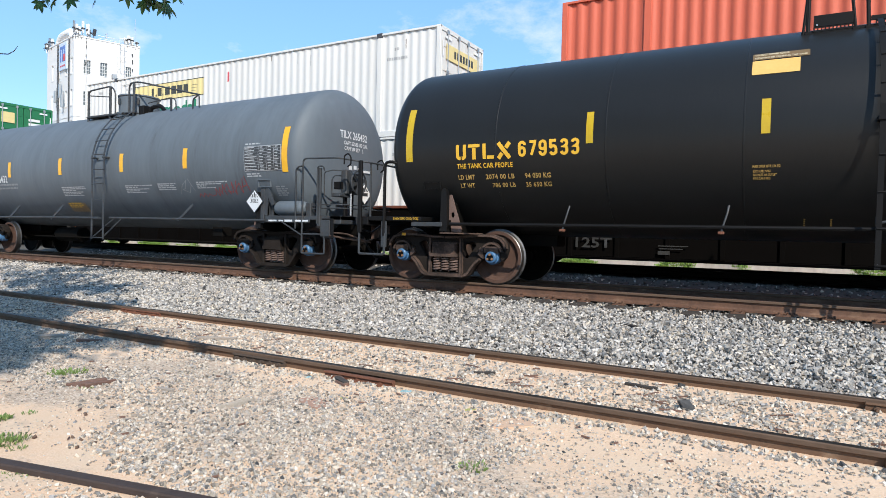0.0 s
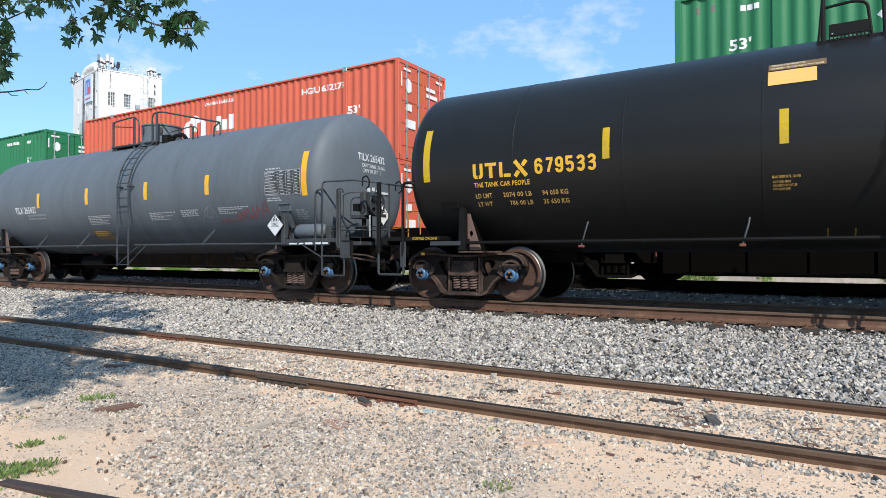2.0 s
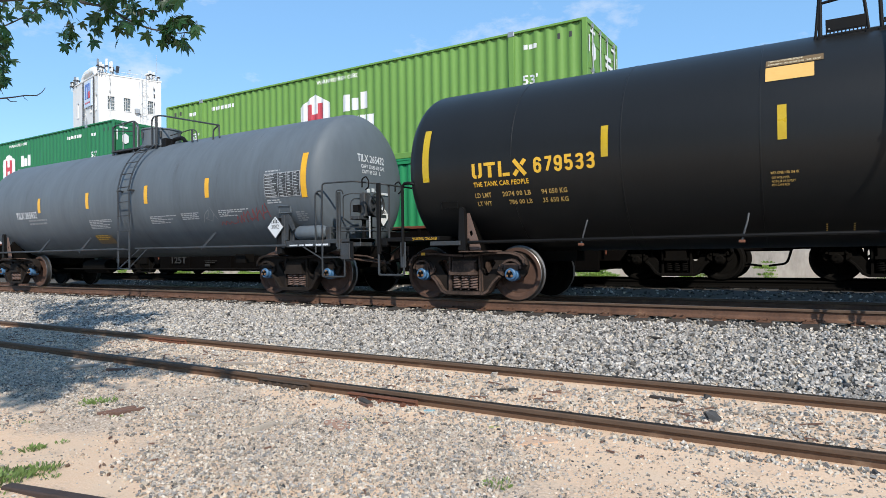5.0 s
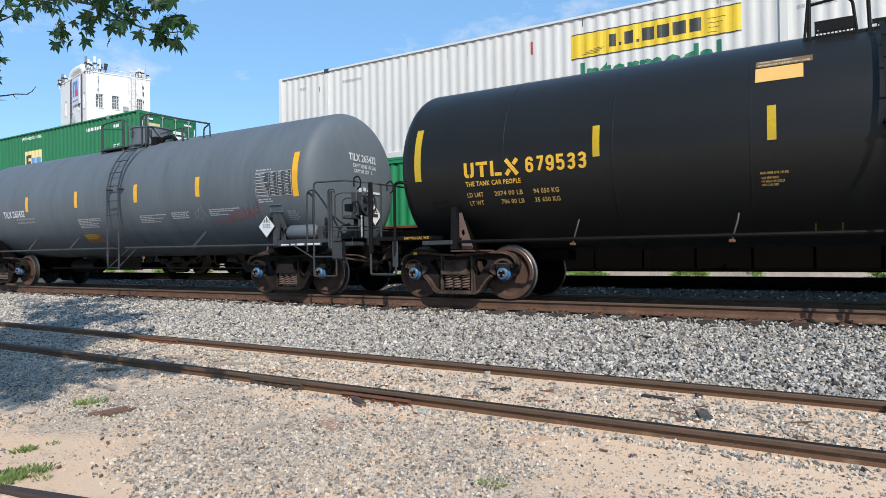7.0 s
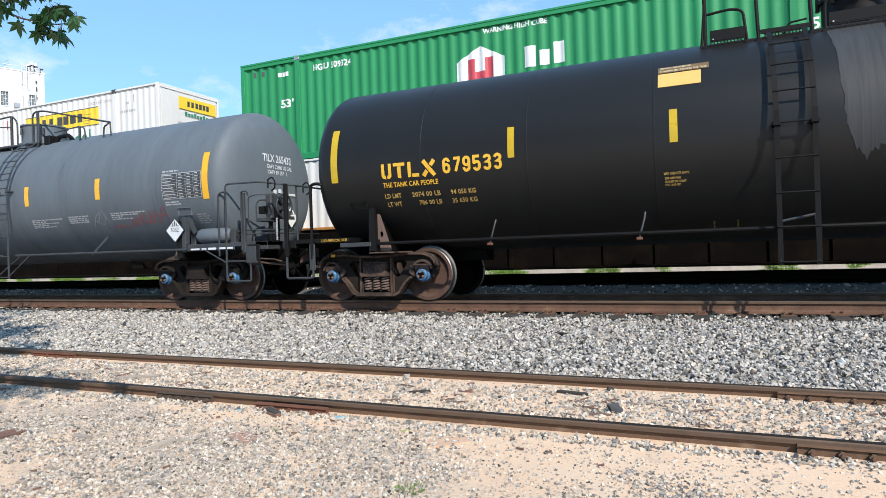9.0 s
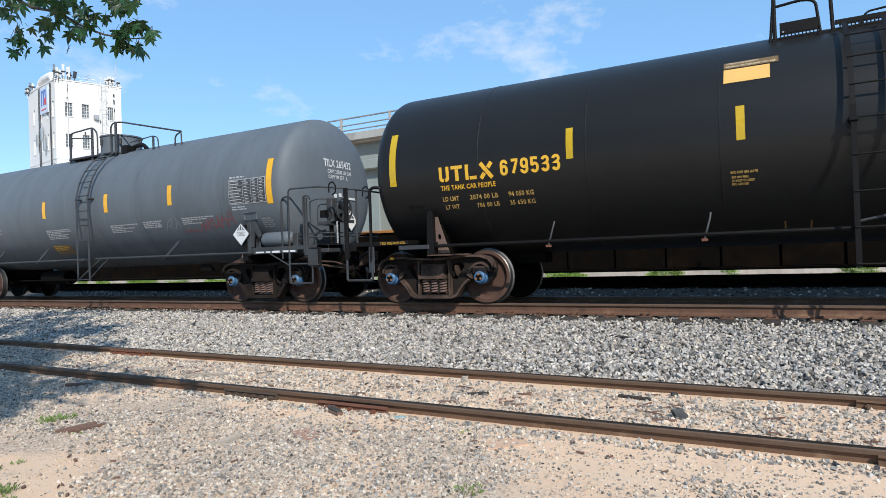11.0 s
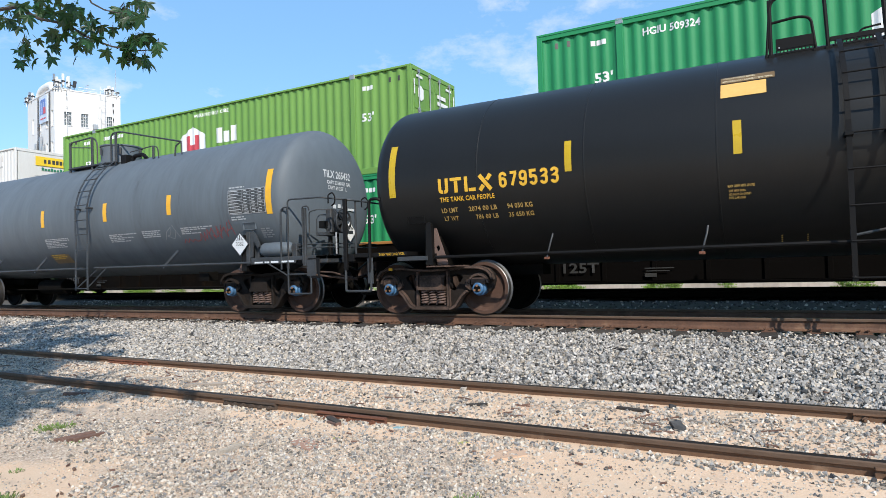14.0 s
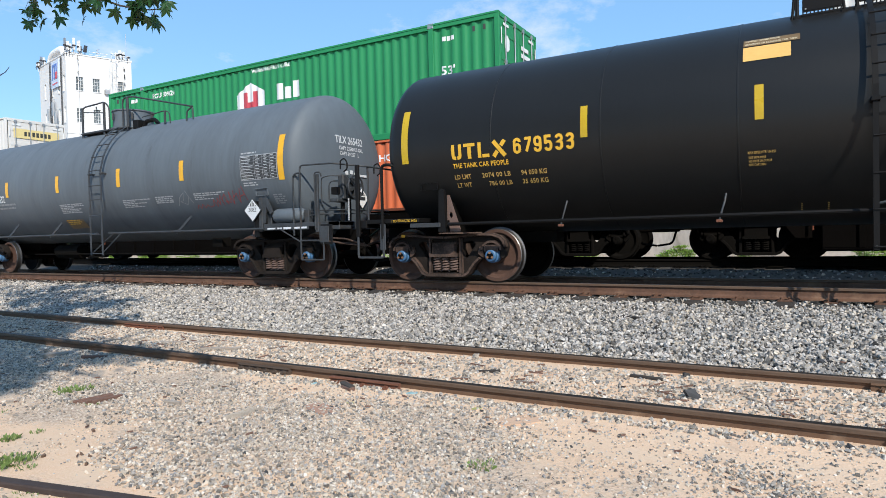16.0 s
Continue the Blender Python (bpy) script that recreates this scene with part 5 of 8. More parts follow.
def grey_tank_car():
    car = thing("tank_car", "weathered blue-grey railway tank car with a brake wheel and end platform", "tank car", at=pose(-15.3, CY, RAIL_TOP_Z))
    tank_shell(car, -21.9, -8.60, GREY_PAINT, 0.40, (-10.4, -12.9, -15.0, -16.9, -19.2), "weathered blue-grey tank with dished ends", 0.60, 0.002)
    for x in (-9.39, -21.2):
        truck(car, x, TANK_Y, RAIL_TOP_Z, flange=TRUCK_DARK)
        saddle(car, x - (0.05 if x > -15 else -0.05), -1 if x > -15 else 1)
    stub_sill(car, -10.8, -7.6)
    stub_sill(car, -23.0, -19.8)
    coupler(car, -7.58, 1)
    for x, z0, z1 in ((-8.79, 2.40, 3.285), (-11.70, 2.56, 2.995), (-13.95, 2.55, 2.98), (-16.5, 2.55, 2.97), (-18.95, 2.55, 2.96)):
        stripe(car, x, z0, z1, 0.15 if x > -9 else 0.14)
    # test data panel
    mark(car, flat_rects([(0, 0, 1.01, 0.50)]), -9.82, 2.44, STENCIL, "data_panel", "stencilled test data panel")
    mark(car, flat_rects([(0.012, 0.012, 0.986, 0.476)]), -9.82, 2.44, PLATE_DARK, "data_panel_ground", lift=0.009)
    rects = []
    for i in range(1, 8):
        rects.append((0.0, i * 0.0625, 1.01, 0.004))
    for x in (0.40, 0.62, 0.82):
        rects.append((x, 0, 0.008, 0.5))
    rng = random.Random(2)
    for i in range(8):
        rects.append((0.03, i * 0.0625 + 0.022, rng.uniform(0.22, 0.34), 0.020))
        for x, w in ((0.44, 0.12), (0.66, 0.11), (0.85, 0.11)):
            rects.append((x, i * 0.0625 + 0.022, w * rng.uniform(0.6, 1), 0.020))
    mark(car, flat_rects(rects), -9.82, 2.44, STENCIL, "data_grid", lift=0.012)
    bars(car, -9.80, 3.00, (0.42,), 0.028, 0.02, STENCIL, 4)
    bars(car, -9.78, 2.40, (0.36, 0.40), 0.026, 0.02, STENCIL, 5)
    bars(car, -13.86, 2.24, (1.0, 0.45, 0.85, 0.5, 0.75), 0.024, 0.018, STENCIL, 6)
    bars(car, -12.66, 2.26, (0.62, 0.55, 0.62, 0.6), 0.026, 0.018, STENCIL, 7)
    bars(car, -11.36, 2.27, (0.98, 0.8, 0.3, 0.6), 0.024, 0.018, STENCIL, 8)
    bars(car, -16.5, 2.25, (1.0, 1.05, 0.6, 0.9, 0.75, 0.85), 0.026, 0.018, STENCIL, 9)
    bars(car, -9.06, 2.14, (0.28, 0.30, 0.26, 0.3, 0.24), 0.028, 0.018, GREY_TEXT, 10)
    bars(car, -19.55, 2.38, (1.0, 0.95), 0.05, 0.05, GREY_TEXT, 11)
    mark(car, flat_rects([(0, 0, 0.78, 0.30)]), -16.62, 1.64, LABEL_BROWN, "notice_label", "faded orange notice label")
    bars(car, -16.56, 1.86, (0.6, 0.6, 0.5), 0.03, 0.03, YELLOW_TEXT, 12)
    text_on(car, "TILX 265432", -20.20, 2.42, 0.19, WHITE_TEXT, 1.16, 1.05, bold=0.02)
    # chalk scribble
    pts = [(0, 0), (0.07, 0.09), (0.13, 0.0), (0.2, 0.1), (0.27, 0.01), (0.35, 0.08), (0.42, 0.02), (0.55, 0.05), (0.60, 0.20), (0.66, 0.02), (0.72, 0.22), (0.75, 0.05), (0.83, 0.28), (0.88, 0.04), (0.86, 0.18), (0.97, 0.30), (1.02, 0.06), (0.96, 0.14), (1.10, 0.10), (1.12, 0.34), (1.18, 0.05), (1.26, 0.36), (1.22, 0.20), (1.34, 0.30), (1.38, 0.08), (1.46, 0.40), (1.42, 0.22), (1.56, 0.26), (1.52, 0.44), (1.60, 0.12)]
    bm = bmesh.new()
    for p, q in zip(pts, pts[1:]):
        d = (Vector(q) - Vector(p)).normalized().orthogonal() * 0.009
        bm.faces.new([bm.verts.new((*v, 0)) for v in (Vector(p) - d, Vector(q) - d, Vector(q) + d, Vector(p) + d)])
    mark(car, bm, -11.4, 1.95, PINK_TEXT, "chalk_scribble", "faded red chalk scribble")
    loop = [(0, 0), (0.12, 0.2), (0.28, 0.3), (0.2, 0.12), (0.1, 0.1), (0.3, 0.02), (0.42, 0.2), (0.34, 0.34), (0.5, 0.05)]
    bm = bmesh.new()
    for p, q in zip(loop, loop[1:]):
        d = (Vector(q) - Vector(p)).normalized().orthogonal() * 0.006
        bm.faces.new([bm.verts.new((*v, 0)) for v in (Vector(p) - d, Vector(q) - d, Vector(q) + d, Vector(p) + d)])
    mark(car, bm, -11.95, 2.03, GREY_TEXT, "chalk_scribble", "pale chalk scribble")
    # lettering on the dished end, facing the coupler
    def on_end(text, y, z, h, w):
        bm = lettering(text, h, w, 1.0, 0.02)
        for v in bm.verts:
            yy, zz = y + v.co.x, z + v.co.y
            rr = min(0.995, math.hypot(yy - CY, zz - ZC) / R_TANK)
            s = rr ** (1 / 0.60)
            v.co = Vector((-8.60 + 0.40 * math.sqrt(1 - s * s) + 0.012, yy, zz))
        part("lettering", bm, WHITE_TEXT, car)
    on_end("TILX 265432", 10.06, 3.205, 0.155, 0.91)
    on_end("CAPY 23580 US GAL", 10.17, 3.07, 0.078, 0.81)
    on_end("CAPY 89 257   L", 10.19, 2.957, 0.078, 0.64)
    # side rails, braces, ladder
    y = CY - 1.45
    bar_part("side_rail", [(-22.2, y, 1.46), (-14.83, y, 1.47)], 0.026, FITTING, car)
    bar_part("side_rail", [(-14.37, y, 1.47), (-9.25, y, 1.45)], 0.026, FITTING, car)
    for x in (-19.0, -16.9, -11.9):
        bm = bmesh.new()
        box(bm, -0.03, 0.03, -0.008, 0.008, 0, 0.52, Matrix.Translation((x, y, 1.42)) @ Matrix.Rotation(radians(45), 4, "Y") @ Matrix.Rotation(radians(-12), 4, "X"))
        part("rail_brace", bm, FITTING, car)
    side_ladder(car, -14.83, -14.37, 0.95, 2.95, FITTING, 0.12, (0.99, 1.45, 1.9, 2.28, 2.62, 2.98, 3.32, 3.62, 3.9), 4.15)
    for x in (-14.83, -14.37):
        slab_part("standoff", (x - 0.04, x + 0.04, CY - 1.64, CY - 1.48, 2.88, 2.92), FITTING, car)
    bar_part("ladder_brace", [(-14.80, y - 0.16, 1.0), (-14.2, y, 1.46)], 0.016, FITTING, car)
    bar_part("ladder_brace", [(-14.40, y - 0.16, 1.0), (-13.9, y, 1.46)], 0.016, FITTING, car)
    # top platform
    yt = CY - 0.8
    slab_part("walkway", (-16.4, -14.5, CY - 0.85, CY - 0.2, 4.10, 4.14), FITTING, car)
    bar_part("guard_rail", [(-16.38, yt, 3.98), (-16.38, yt, 4.82), (-15.40, yt, 4.86), (-15.22, yt, 4.7), (-15.22, yt, 4.05)], 0.02, FITTING, car, 0.14)
    bar_part("guard_rail", [(-16.38, yt, 4.70), (-15.4, yt, 4.58)], 0.014, FITTING, car)
    slab_part("guard_post", (-15.47, -15.40, yt - 0.02, yt + 0.02, 4.0, 4.85), FITTING, car)
    slab_part("guard_post", (-16.41, -16.35, yt - 0.02, yt + 0.02, 3.95, 4.82), FITTING, car)
    bar_part("guard_rail", [(-14.66, yt, 4.05), (-14.66, yt, 4.86), (-14.30, yt, 4.86), (-12.06, yt, 4.34)], 0.02, FITTING, car, 0.16)
    bar_part("guard_rail", [(-12.28, yt, 4.02), (-12.26, yt, 4.26), (-12.06, yt, 4.34), (-12.05, yt, 4.05)], 0.018, FITTING, car, 0.06)
    slab_part("guard_post", (-14.50, -14.43, yt - 0.02, yt + 0.02, 4.0, 4.86), FITTING, car)
    bar_part("guard_rail", [(-13.9, yt, 4.30), (-13.05, yt, 4.36), (-12.88, yt, 4.30), (-12.86, yt, 4.05)], 0.014, FITTING, car, 0.08)
    slab_part("guard_post", (-13.07, -13.02, yt - 0.02, yt + 0.02, 4.05, 4.36), FITTING, car)
    slab_part("toe_board", (-16.3, -15.4, yt - 0.01, yt + 0.01, 4.08, 4.16), BLACK_IRON, car)
    bm = bmesh.new()
    lathe(bm, [(4.05, 0.0), (4.05, 0.53), (4.18, 0.53), (4.18, 0.48), (4.57, 0.48), (4.59, 0.505), (4.62, 0.505), (4.625, 0.46), (4.63, 0.0)], 36, (-14.98, CY - 0.30, 0), axis="z")
    drum = part("valve_housing", bm, GREY_PAINT, car, "round grey valve housing on top", smooth=True)
    bm = bmesh.new()
    for k in range(6):
        ang = 2 * math.pi * k / 6 + 0.4
        px, py = -14.98 + 0.52 * math.cos(ang), CY - 0.30 + 0.52 * math.sin(ang)
        cyl(bm, (px, py, 4.36), (px, py, 4.52), 0.03, seg=6)
    part("housing_bolt", bm, FITTING, drum)
    bar_part("vent_pipe", [(-14.1, CY - 0.6, 4.10), (-14.05, CY - 0.6, 4.24), (-13.7, CY - 0.6, 4.26), (-13.5, CY - 0.6, 4.08)], 0.05, BLACK_IRON, car, 0.08)
    slab_part("relief_valve", (-14.35, -14.15, CY - 0.75, CY - 0.55, 4.05, 4.28), BLACK_IRON, car)
    # end platform with brake gear
    y = CY - 1.43
    slab_part("end_deck", (-9.28, -7.35, y, y + 0.42, 1.47, 1.55), FITTING, car)
    slab_part("end_beam", (-7.62, -7.35, CY - 1.43, CY + 1.43, 1.40, 1.55), FITTING, car)
    slab_part("deck_band", (-9.26, -8.10, y - 0.008, y + 0.004, 1.415, 1.485), FITTING, car)
    bm = flat_rects([(0.05, 0, 0.22, 0.03), (0.32, 0, 0.12, 0.03), (0.48, -0.004, 0.20, 0.04), (0.74, 0, 0.34, 0.034)])
    bmesh.ops.transform(bm, matrix=Matrix.Translation((-9.22, y - 0.012, 1.435)) @ Matrix.Rotation(radians(90), 4, "X"), verts=bm.verts[:])
    part("stencil", bm, WHITE_TEXT, car)
    bm = bmesh.new()
    lathe(bm, [(-9.12, 0.0), (-9.12, 0.07), (-9.08, 0.12), (-9.02, 0.145), (-8.42, 0.145), (-8.36, 0.12), (-8.32, 0.07), (-8.32, 0.0)], 24, (0, y + 0.16, 1.70), axis="x")
    part("air_reservoir", bm, GREY_PAINT, car, "grey cylindrical air reservoir", smooth=True)
    for x in (-9.2, -8.22):
        slab_part("reservoir_bracket", (x - 0.06, x + 0.06, y + 0.08, y + 0.24, 1.54, 1.80), FITTING, car)
    slab_part("placard_post", (-9.40, -9.30, y - 0.01, y + 0.06, 1.40, 2.08), FITTING, car)
    bm = bmesh.new()
    prism(bm, [(-9.30, 1.56), (-9.30, 2.06), (-9.22, 2.09), (-9.15, 2.04), (-9.02, 1.78), (-9.10, 1.74), (-9.20, 1.90), (-9.23, 1.56)], y, y + 0.025)
    part("placard_gusset", bm, FITTING, car)
    bm = bmesh.new()
    m = Matrix.Translation((-9.53, y - 0.035, 1.83)) @ Matrix.Rotation(radians(45), 4, "Y")
    box(bm, -0.17, 0.17, -0.008, 0.008, -0.17, 0.17, m)
    placard = part("placard", bm, PLATE_DARK, car, "diamond hazard placard, white with black marks")
    bm = bmesh.new()
    box(bm, -0.155, 0.155, -0.014, -0.0085, -0.155, 0.155, m)
    part("placard_face", bm, WHITE_TEXT, placard)
    bm = lettering("3082", 0.085, 0.21)
    bmesh.ops.transform(bm, matrix=Matrix.Translation((-9.635, y - 0.052, 1.80)) @ Matrix.Rotation(radians(90), 4, "X"), verts=bm.verts[:])
    part("placard_number", bm, PLATE_DARK, placard)
    bm = bmesh.new()
    for i in range(-2, 3):
        prism(bm, [(-9.53 + i * 0.045 - 0.012, 1.91), (-9.53 + i * 0.045 + 0.012, 1.91), (-9.53 + i * 0.045 + 0.012, 2.02 - abs(i) * 0.045), (-9.53 + i * 0.045 - 0.012, 2.02 - abs(i) * 0.045)], y - 0.053, y - 0.050)
    part("hazard_mark", bm, PLATE_DARK, placard)
    # railings of the end platform
    bar_part("grab_rail", [(-8.47, y, 1.30), (-8.47, y, 2.45), (-8.40, y, 2.50), (-8.30, y, 2.50)], 0.0165, FITTING, car, 0.06)
    bar_part("grab_rail", [(-8.29, y, 1.30), (-8.29, y, 2.645), (-7.5, y, 2.63), (-6.98, CY - 1.1, 2.56), (-6.98, CY + 1.1, 2.56)], 0.0165, FITTING, car, 0.08)
    slab_part("guard_post", (-7.92, -7.84, y - 0.02, y + 0.03, 1.35, 2.45), FITTING, car)
    bar_part("grab_rail", [(-7.90, y - 0.03, 1.40), (-7.90, y - 0.03, 2.48), (-7.76, y - 0.03, 2.48), (-7.76, y, 2.40)], 0.015, FITTING, car, 0.05)
    bar_part("stirrup_step", [(-8.30, y, 1.50), (-8.30, y, 0.83), (-7.74, y, 0.83), (-7.74, y, 1.42)], 0.018, FITTING, car, 0.03)
    bar_part("stirrup_tread", [(-8.30, y, 1.20), (-7.74, y, 1.20)], 0.016, FITTING, car)
    slab_part("step_plate", (-7.80, -7.52, y - 0.012, y + 0.012, 1.12, 1.50), BLACK_IRON, car)
    bar_part("uncoupling_lever", [(-7.6, y - 0.02, 1.18), (-7.1, CY - 1.0, 1.08), (-7.2, CY - 0.4, 1.15), (-7.2, CY - 0.1, 1.4)], 0.02, TRUCK, car)
    bar_part("grab_rail", [(-7.0, CY - 1.0, 1.55), (-7.0, CY - 1.0, 2.56)], 0.02, FITTING, car)
    for k, (zz, dy) in enumerate(((1.70, 0.0), (1.77, 0.03))):
        bar_part("brake_pipe", [(-8.25, y + 0.12 + dy, zz - 0.04), (-8.0, y + 0.10 + dy, zz), (-7.5, y + 0.16 + dy, zz), (-7.35, CY - 0.7 + dy, zz), (-7.35, CY + 0.2, zz)], 0.012, FITTING, car, 0.06)
    slab_part("brace_plate", (-7.83, -7.60, y - 0.02, y - 0.005, 1.16, 1.47), FITTING, car)
    bar_part("draft_rod", [(-8.85, y, 1.44), (-8.32, y, 1.18)], 0.015, FITTING, car)
    bar_part("uncoupling_rod", [(-7.60, y, 1.24), (-7.30, y + 0.1, 1.22), (-7.05, CY - 0.9, 1.06)], 0.016, TRUCK, car, 0.05)
    bar_part("brake_frame", [(-7.95, 9.30, 1.93), (-7.95, 9.30, 2.40), (-7.80, 9.36, 2.44), (-7.62, 9.62, 2.44)], 0.012, FITTING, car, 0.05)
    slab_part("gear_box", (-7.72, -7.58, 9.50, 9.62, 1.98, 2.46), FITTING, car, 0.02)
    # brake wheel, its housing, bracket and chain
    bm = bmesh.new()
    bw = Vector((-7.40, 9.66, 2.21))
    ring = [(bw.x, bw.y + 0.225 * math.cos(2 * math.pi * i / 28), bw.z + 0.225 * math.sin(2 * math.pi * i / 28)) for i in range(29)]
    pipe(bm, ring, 0.018, 6)
    wheel = part("brake_wheel", bm, FITTING, car, "grey hand brake wheel")
    for i in range(6):
        q = 2 * math.pi * i / 6 + 0.3
        bm = bmesh.new()
        prism(bm, [(bw.y - 0.03 * math.sin(q), bw.z + 0.03 * math.cos(q)), (bw.y + 0.22 * math.cos(q) - 0.035 * math.sin(q), bw.z + 0.22 * math.sin(q) + 0.035 * math.cos(q)), (bw.y + 0.22 * math.cos(q) + 0.035 * math.sin(q), bw.z + 0.22 * math.sin(q) - 0.035 * math.cos(q)), (bw.y + 0.03 * math.sin(q), bw.z - 0.03 * math.cos(q))], bw.x - 0.008, bw.x + 0.008, plane="yz")
        part("spoke", bm, FITTING, wheel)
    bm = bmesh.new()
    cyl(bm, bw - Vector((0.10, 0, 0)), bw + Vector((0.03, 0, 0)), 0.05, seg=12)
    part("hub", bm, BLACK_IRON, wheel)
    bm = bmesh.new()
    prism(bm, [(-7.74, 2.02), (-7.56, 1.98), (-7.50, 2.12), (-7.50, 2.38), (-7.58, 2.46), (-7.74, 2.42)], 9.60, 9.90)
    bmesh.ops.bevel(bm, geom=bm.edges[:], offset=0.02, segments=2, affect="EDGES")
    housing = part("brake_housing", bm, FITTING, car)
    bm = bmesh.new()
    lathe(bm, [(-7.52, 0.0), (-7.52, 0.12), (-7.50, 0.165), (-7.46, 0.17), (-7.45, 0.12), (-7.44, 0.0)], 24, (0, bw.y, bw.z), axis="x")
    part("gear_cover", bm, FITTING, housing, smooth=True)
    bar_part("brake_bracket", [(-7.80, 9.34, 1.92), (-7.80, 9.34, 2.26), (-7.80, 9.42, 2.34), (-7.80, 9.70, 2.36)], 0.012, FITTING, car, 0.05)
    slab_part("brake_step", (-7.82, -7.62, 9.36, 9.70, 1.93, 2.0), FITTING, car)
    slab_part("brake_step", (-7.82, -7.66, 9.42, 9.62, 2.08, 2.22), BLACK_IRON, car)
    slab_part("brake_strut", (-7.76, -7.70, 9.62, 9.70, 1.5, 2.0), BLACK_IRON, car)
    slab_part("brake_strut", (-7.76, -7.70, 9.84, 9.90, 1.5, 2.0), BLACK_IRON, car)
    bm = bmesh.new()
    for i in range(12):
        zz = 1.97 - i * 0.035
        m = Matrix.Translation((-7.42, 9.45, zz)) @ Matrix.Rotation(radians(90 * (i % 2)), 4, "Z")
        box(bm, -0.014, 0.014, -0.008, 0.008, -0.016, 0.016, m)
    part("brake_chain", bm, STENCIL, car, "pale brake chain")
    for yy in (9.1, 10.15):
        bar_part("lever_hook", [(-7.30, yy - 0.02, 2.50), (-7.30, yy - 0.02, 2.66), (-7.22, yy, 2.70), (-7.16, yy, 2.62), (-7.18, yy + 0.02, 2.50), (-7.26, yy + 0.03, 2.46)], 0.014, BLACK_IRON, car, 0.03)
    bm = bmesh.new()
    box(bm, -0.006, 0.006, -0.15, 0.15, -0.15, 0.15, Matrix.Translation((-8.185, 10.90, 2.08)) @ Matrix.Rotation(radians(45), 4, "X"))
    end_card = part("end_placard", bm, MARK_WHITE, car, "diamond hazard placard on the tank end")
    bm = bmesh.new()
    for k in range(-2, 3):
        box(bm, 0.007, 0.010, k * 0.045 - 0.012, k * 0.045 + 0.012, 0.06, 0.15 - abs(k) * 0.03, Matrix.Translation((-8.185, 10.90, 2.08)))
    box(bm, 0.007, 0.010, -0.10, 0.10, -0.04, 0.03, Matrix.Translation((-8.185, 10.90, 2.08)))
    part("hazard_mark", bm, PLATE_DARK, end_card)
    bm = flat_rects([(0.0, 0, 0.10, 0.08), (0.16, 0.02, 0.10, 0.08), (0.30, 0.0, 0.16, 0.06), (0.5, -0.02, 0.3, 0.05)])
    bmesh.ops.transform(bm, matrix=Matrix.Translation((-8.185, 10.34, 2.56)) @ Matrix.Rotation(radians(90), 4, "Z") @ Matrix.Rotation(radians(90), 4, "X"), verts=bm.verts[:])
    part("end_stencil", bm, WHITE_TEXT, car)
    for dims in ((-9.5, -9.16, 2.12, 2.12+0.012), (-9.5, -9.16, 2.27-0.012, 2.27), (-9.5, -9.5+0.012, 2.12, 2.27), (-9.16-0.012, -9.16, 2.12, 2.27)):
        a = CY - math.sqrt(R_TANK ** 2 - ((dims[2] + dims[3]) / 2 - ZC) ** 2)
        slab_part("card_frame_bar", (dims[0], dims[1], a - 0.02, a + 0.01, dims[2], dims[3]), GREY_PAINT, car, 0.002)
    # brake cylinder and rods below
    bm = bmesh.new()
    lathe(bm, [(-18.5, 0), (-18.5, 0.2), (-17.4, 0.2), (-17.4, 0)], 16, (0, CY - 0.3, 1.02), axis="x")
    part("brake_cylinder", bm, UNDER, car, smooth=True)
    slab_part("brake_valve", (-11.0, -10.7, CY - 1.25, CY - 1.0, 1.10, 1.30), UNDER, car)
    bar_part("brake_rod", [(-19.5, CY - 0.5, 0.95), (-10.8, CY - 0.5, 0.95)], 0.02, UNDER, car)
    return car


black_tank_car()
grey_tank_car()

# ---------------------------------------------------------------- container train on the main line
BOX_L, BOX_W, BOX_H = 16.15, 2.59, 2.90
SIDE_Y = 14.40
LOW_Z, TOP_Z = 1.04, 3.955
SPEED = 22.52


SPANS = ((0.12, 1.92), (2.06, BOX_L - 2.06), (BOX_L - 1.92, BOX_L - 0.12))


def rib_depth(u, x0, x1, depth, period):
    """How far the wall lies behind its outer face at u: rounded ribs, flat at their crests and valleys."""
    n = max(1, round((x1 - x0) / period))
    w = 0.5 - 0.5 * math.cos(2 * math.pi * (u - x0) * n / (x1 - x0))
    return depth * min(1.0, max(0.0, 1.25 * w - 0.1))


def skin(u, white):
    """The y of a container's near wall at u metres from its trailing end."""
    for x0, x1 in SPANS:
        if x0 < u < x1:
            return 0.03 + rib_depth(u, x0, x1, 0.022 if white else 0.04, 0.27 if white else 0.285)
    return -0.004


def corrugated(x0, x1, z0, z1, y, depth, period, facing):
    """A corrugated steel panel with rounded ribs, facing along y."""
    bm = bmesh.new()
    n = max(1, round((x1 - x0) / period)) * 10
    us = [x0 + (x1 - x0) * i / n for i in range(n + 1)]
    pts = [(u, rib_depth(u, x0, x1, depth, period)) for u in us]
    low = [bm.verts.new((x, y - facing * d, z0)) for x, d in pts]
    top = [bm.verts.new((x, y - facing * d, z1)) for x, d in pts]
    for i in range(n):
        f = (low[i], low[i + 1], top[i + 1], top[i]) if facing < 0 else (low[i + 1], low[i], top[i], top[i + 1])
        bm.faces.new(f)
    return bm


